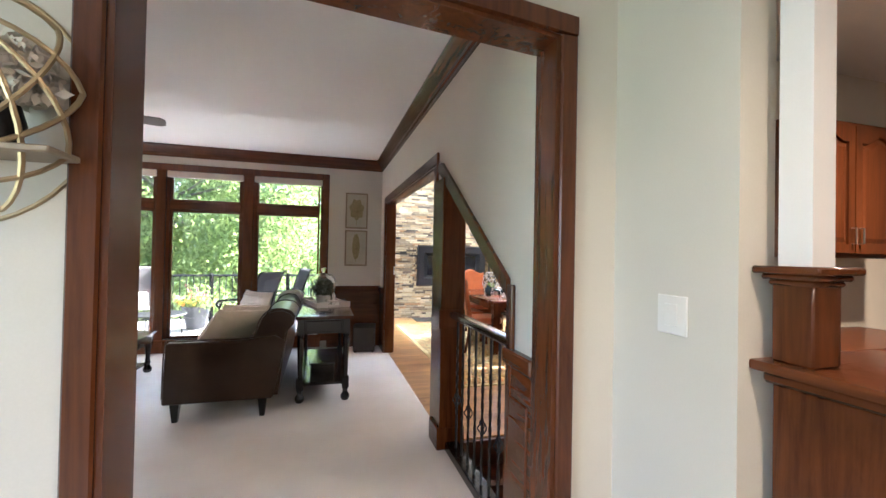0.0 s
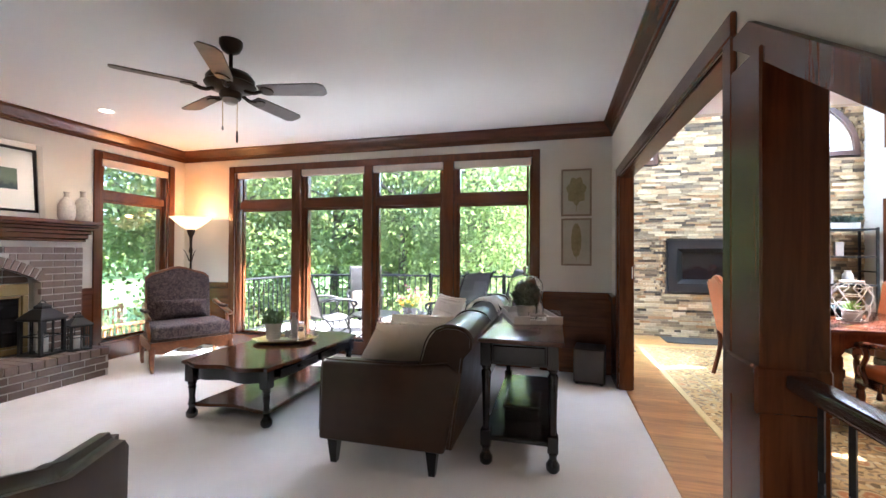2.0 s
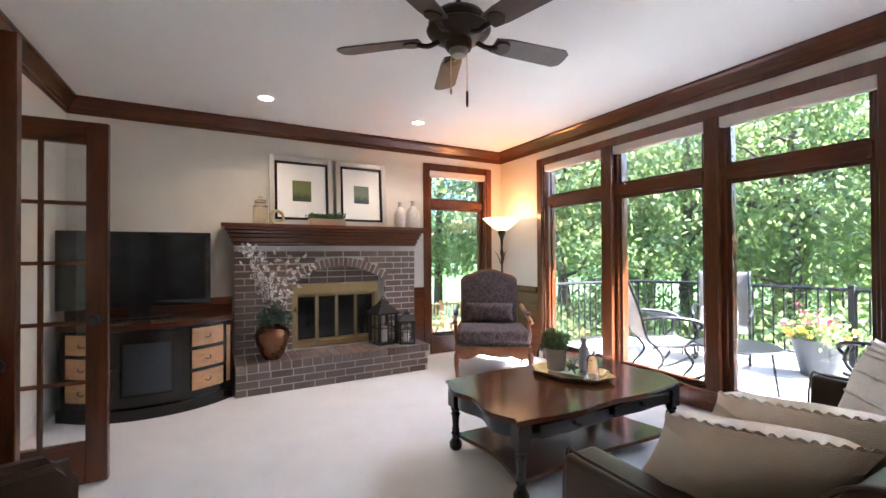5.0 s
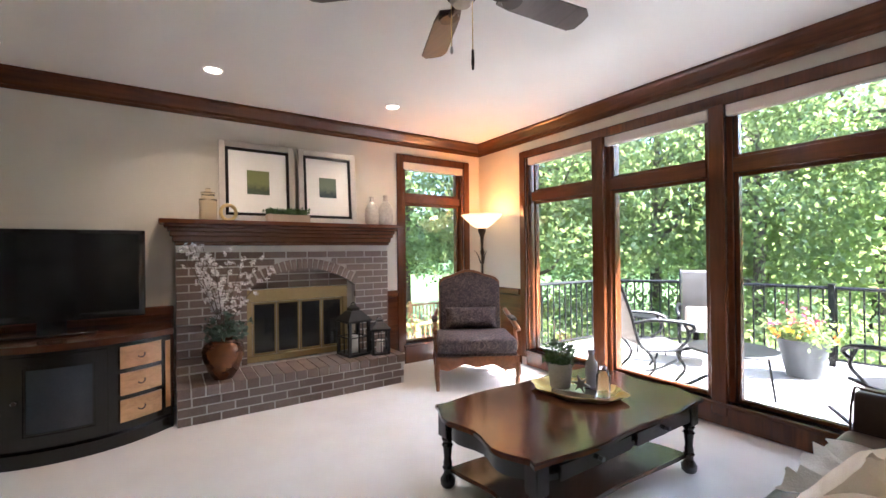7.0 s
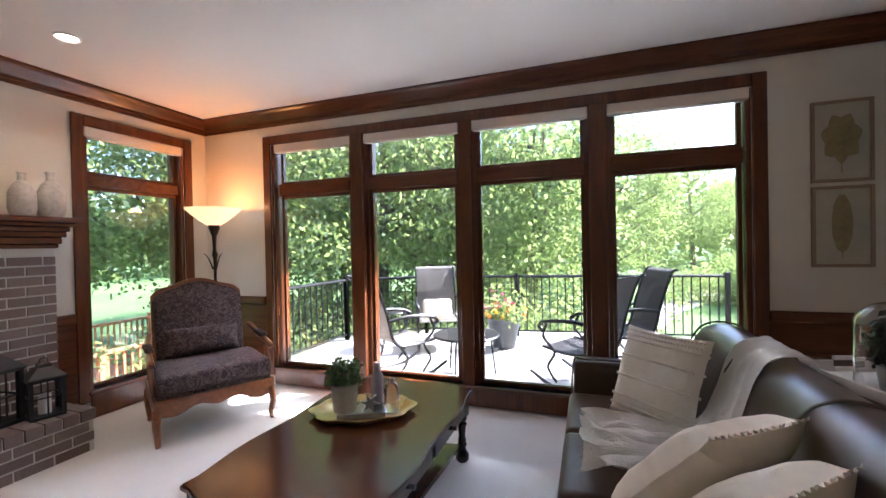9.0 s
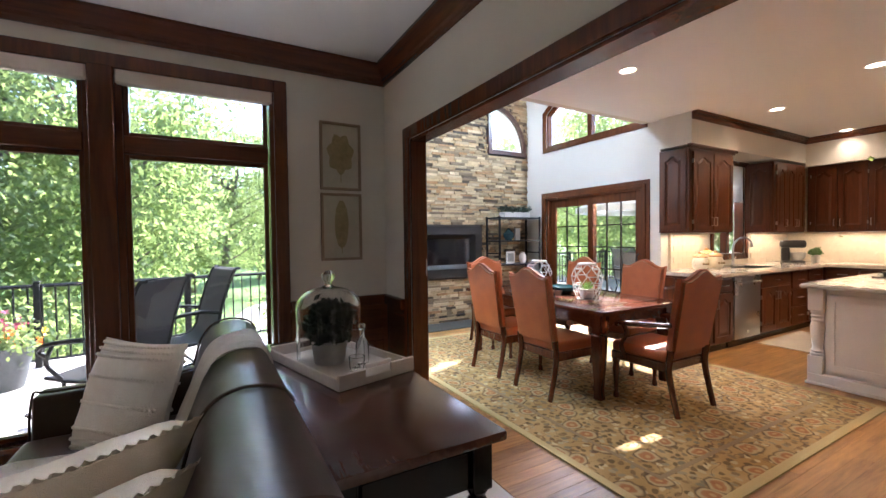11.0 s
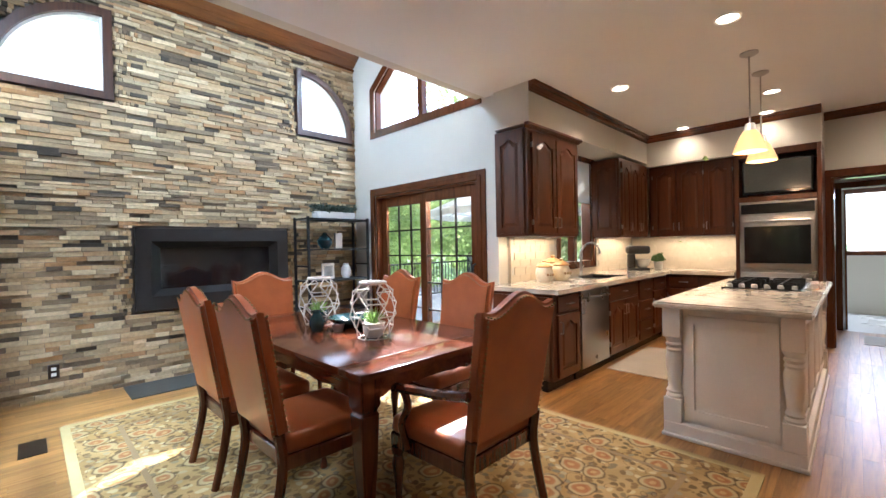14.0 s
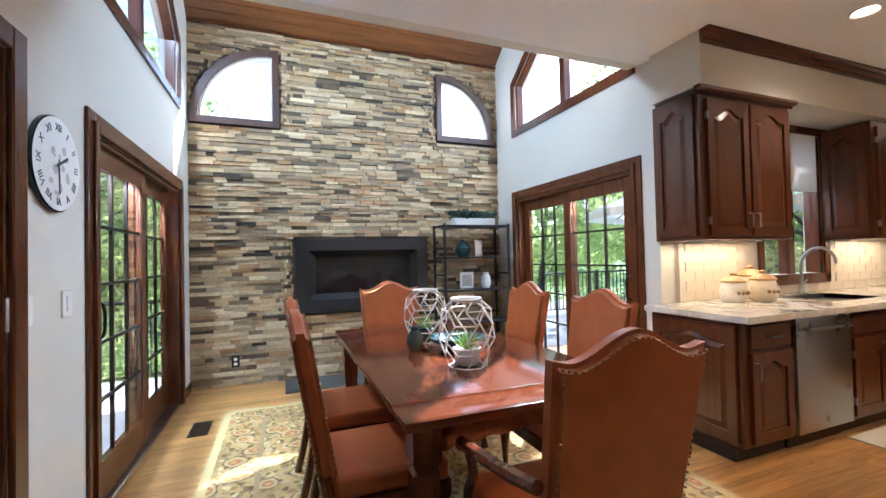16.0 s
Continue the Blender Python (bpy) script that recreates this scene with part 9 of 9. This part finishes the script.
part("mat", box(bm_new(), -0.25, 0.4, -0.3, 0.3, -0.004, 0.006), paint("pale_mat", (0.45, 0.42, 0.38), (0.55, 0.52, 0.48), 0.95), bmn)

# ---- pieces: ledger stones, bricks, floor strips ----
HOLES = [(2.11, 3.67, 0.72, 1.56)]


def inside_window(x0, x1, z0, z1):
    for a, b, c, d, way in QW:
        cx = a if way > 0 else b
        w, h = b - a + 0.07, d - c + 0.07
        for x in (x0, x1):
            for z in (z0, z1):
                u, v = (x - cx) * way, z - c
                if u > -0.065 and v > -0.065 and (max(u, 0) / w) ** 2 + (max(v, 0) / h) ** 2 < 1:
                    return True
        if x0 < cx < x1 and c - 0.06 < (z0 + z1) / 2 < d + 0.06:
            return True
    return False


def stone_verts(x0, x1, z0, z1, dep, rg):
    t = [rg.uniform(-0.004, 0.004) for _ in range(4)]
    f = S_Y - dep
    g = 0.0016
    return [(x0 + g, S_Y, z0 + g), (x1 - g, S_Y, z0 + g), (x1 - g, S_Y, z1 - g), (x0 + g, S_Y, z1 - g), (x0 + g, f + t[0], z0 + g), (x1 - g, f + t[1], z0 + g), (x1 - g, f + t[2], z1 - g), (x0 + g, f + t[3], z1 - g)]


SIDES = [(4, 5, 6, 7), (0, 4, 7, 3), (1, 2, 6, 5), (3, 7, 6, 2), (0, 1, 5, 4)]
rg = random.Random(3)
z, rows, singles = 0.0, [], 0
allv, allf = [], []
while z < 3.835:
    h = rg.choice((0.028, 0.034, 0.04, 0.046))
    h = min(h, 3.836 - z)
    if h < 0.012:
        break
    x = D_X + 0.001
    while x < EX - 0.002:
        L = rg.uniform(0.07, 0.3)
        x1 = min(x + L, EX - 0.001)
        if EX - x1 < 0.05:
            x1 = EX - 0.001
        hit = inside_window(x, x1, z, z + h) or any(a < x1 and b > x and c < z + h and d > z for a, b, c, d in HOLES)
        runs = [(x, x1)]
        if hit:
            runs = []
            n = max(1, int((x1 - x) / 0.03))
            for k in range(n):
                a_, b_ = x + (x1 - x) * k / n, x + (x1 - x) * (k + 1) / n
                if not inside_window(a_, b_, z, z + h) and not any(a < b_ and b > a_ and c < z + h and d > z for a, b, c, d in HOLES):
                    runs.append((a_, b_))
        for a_, b_ in runs:
            vs = stone_verts(a_, b_, z, z + h, rg.uniform(0.014, 0.045), rg)
            if singles < 300 and 0.5 < z < 1.9 and x > 1.1 and not hit:
                me = bpy.data.meshes.new("stone")
                me.from_pydata(vs, [], SIDES)
                me.materials.append(STONE)
                o = new("stone", me)
                o.parent = stone_wall
                singles += 1
            else:
                base = len(allv)
                allv += vs
                allf += [tuple(base + i for i in f) for f in SIDES]
        x = x1
    z += h
me = bpy.data.meshes.new("ledger_stones")
me.from_pydata(allv, [], allf)
me.materials.append(STONE)
o = new("ledger_stones", me)
o.parent = stone_wall
o["kind"] = "stuff"

# bricks
BL, BH, J = 0.194, 0.0595, 0.0125
brick_meshes = {}


def brick(x0, x1, y0, y1, z0, z1, rot=None):
    key = (round(x1 - x0, 3), round(y1 - y0, 3), round(z1 - z0, 3))
    if key not in brick_meshes:
        brick_meshes[key] = mesh_of("brick", box(bm_new(), -key[0] / 2, key[0] / 2, -key[1] / 2, key[1] / 2, -key[2] / 2, key[2] / 2), BRICK, False)
    o = new("brick", brick_meshes[key])
    o.parent = fp
    o.matrix_basis = Matrix.Translation(((x0 + x1) / 2 + rg.uniform(-0.0015, 0.0015), (y0 + y1) / 2, (z0 + z1) / 2)) @ (rot or Matrix())


def arch_z(y):
    t = (y - BY0) / (BY1 - BY0)
    return 1.0 + 0.2 * math.sin(math.pi * min(max(t, 0), 1)) ** 0.8 if 0 < t < 1 else 0.0


row = 0
z = 0.3
while z + BH < 1.435:
    y = FY0 + (0 if row % 2 else -(BL + J) / 2)
    while y < FY1:
        a, b = max(y, FY0), min(y + BL, FY1)
        for c0, c1 in ((a, min(b, BY0)), (max(a, BY1), b)) if z < 1.0 else ((a, b),):
            if c1 - c0 < 0.025:
                continue
            if z >= 1.0 and max(arch_z(c0), arch_z(c1), arch_z((c0 + c1) / 2)) + 0.1 > z:
                run = None
                for k in range(9):
                    p0, p1 = c0 + (c1 - c0) * k / 8, c0 + (c1 - c0) * (k + 1) / 8
                    ok = k < 8 and max(arch_z(p0), arch_z(p1)) + 0.098 <= z + 0.012
                    if ok:
                        run = (run[0] if run else p0, p1)
                    elif run:
                        if run[1] - run[0] > 0.02:
                            brick(FX - 0.05, FX, run[0], run[1], z, z + BH)
                        run = None
                continue
            brick(FX - 0.05, FX, c0, c1, z, z + BH)
        y += BL + J
    z += BH + J
    row += 1
# soldier course of the arch
for i in range(21):
    t = (i + 0.5) / 21
    y = BY0 - 0.02 + (BY1 - BY0 + 0.04) * t
    tz = 1.0 + 0.2 * math.sin(math.pi * t) ** 0.8
    ang = -math.atan(0.2 * math.pi * math.cos(math.pi * t) / (BY1 - BY0)) * 0.9
    brick(FX - 0.05, FX + 0.004, y - 0.021, y + 0.021, tz - 0.005, tz + 0.095, Matrix.Rotation(-ang, 4, "X"))
# recessed bricks behind the arch and at the firebox sides
z, row = 1.005, 0
while z < 1.2:
    y = BY0
    while y < BY1 - 0.05:
        b = min(y + BL, BY1)
        if z + BH * 0.6 < max(arch_z(y + 0.02), arch_z(b - 0.02)) + 0.03:
            brick(-4.88, -4.845, y, b, z, z + BH)
        y += BL + J
    z += BH + J
for k in range(9):
    z = 0.31 + k * (BH + J)
    brick(-4.86, -4.76, 4.605, 4.625, z, z + BH)
# hearth
HX = -4.28
z = 0.004
for row in range(3):
    y = FY0 + (0 if row % 2 else -(BL + J) / 2)
    while y < FY1 - 0.05:
        a, b = max(y, FY0), min(y + BL, FY1 - 0.05)
        if b - a > 0.02:
            brick(HX - 0.05, HX, a, b, z, z + BH)
        y += BL + J
    for k in range(3):
        x0 = W_X + 0.12 + k * 0.165
        brick(x0, min(x0 + 0.152, HX - 0.055), FY1 - 0.062, FY1 - 0.045, z, z + BH)
    z += BH + J
y = FY0
while y + 0.085 < FY1:
    brick(HX - 0.21, HX + 0.012, y, y + 0.088, 0.222, 0.298)
    brick(HX - 0.425, HX - 0.222, y, y + 0.088, 0.235, 0.296)
    y += 0.1

# oak strips
rg = random.Random(17)
strip = 0.083
plank_meshes = {}
singles = 0
allv, allf = [], []
y = 1.6
while y < S_Y:
    x = 1.04 - rg.uniform(0, 1.2) if y > 3.05 else 2.1 - rg.uniform(0, 1.0)
    lo = 1.04 if y > 3.05 else 2.1
    while x < 9.6:
        L = rg.choice((0.6, 0.8, 1.0, 1.2, 1.5))
        a, b = max(x, lo), min(x + L, 9.6)
        x += L
        if b - a < 0.03 or y < 1.6:
            continue
        if singles < 300 and a < 4.4 and y > 3.2 and y < 8.9 and abs(b - a - L) < 1e-6 and not (1.6 < a and b < 4.1 and 4.4 < y < 8.0):
            if L not in plank_meshes:
                plank_meshes[L] = mesh_of("plank", box(bm_new(), 0.0008, L - 0.0008, 0.0006, strip - 0.0006, -0.012, 0.0), OAK, False)
            o = new("plank", plank_meshes[L])
            o.parent = floor_wood
            o.location = (a, y, 0)
            singles += 1
        else:
            base = len(allv)
            g = 0.0007
            allv += [(a + g, y + g, 0), (b - g, y + g, 0), (b - g, y + strip - g, 0), (a + g, y + strip - g, 0), (a + g, y + g, -0.012), (b - g, y + g, -0.012), (b - g, y + strip - g, -0.012), (a + g, y + strip - g, -0.012)]
            allf += [tuple(base + i for i in f) for f in ((0, 1, 2, 3), (0, 4, 5, 1), (1, 5, 6, 2), (2, 6, 7, 3), (3, 7, 4, 0))]
    y += strip
me = bpy.data.meshes.new("floor_strips")
me.from_pydata(allv, [], allf)
me.materials.append(OAK)
o = new("floor_strips", me)
o.parent = floor_wood
o["kind"] = "stuff"
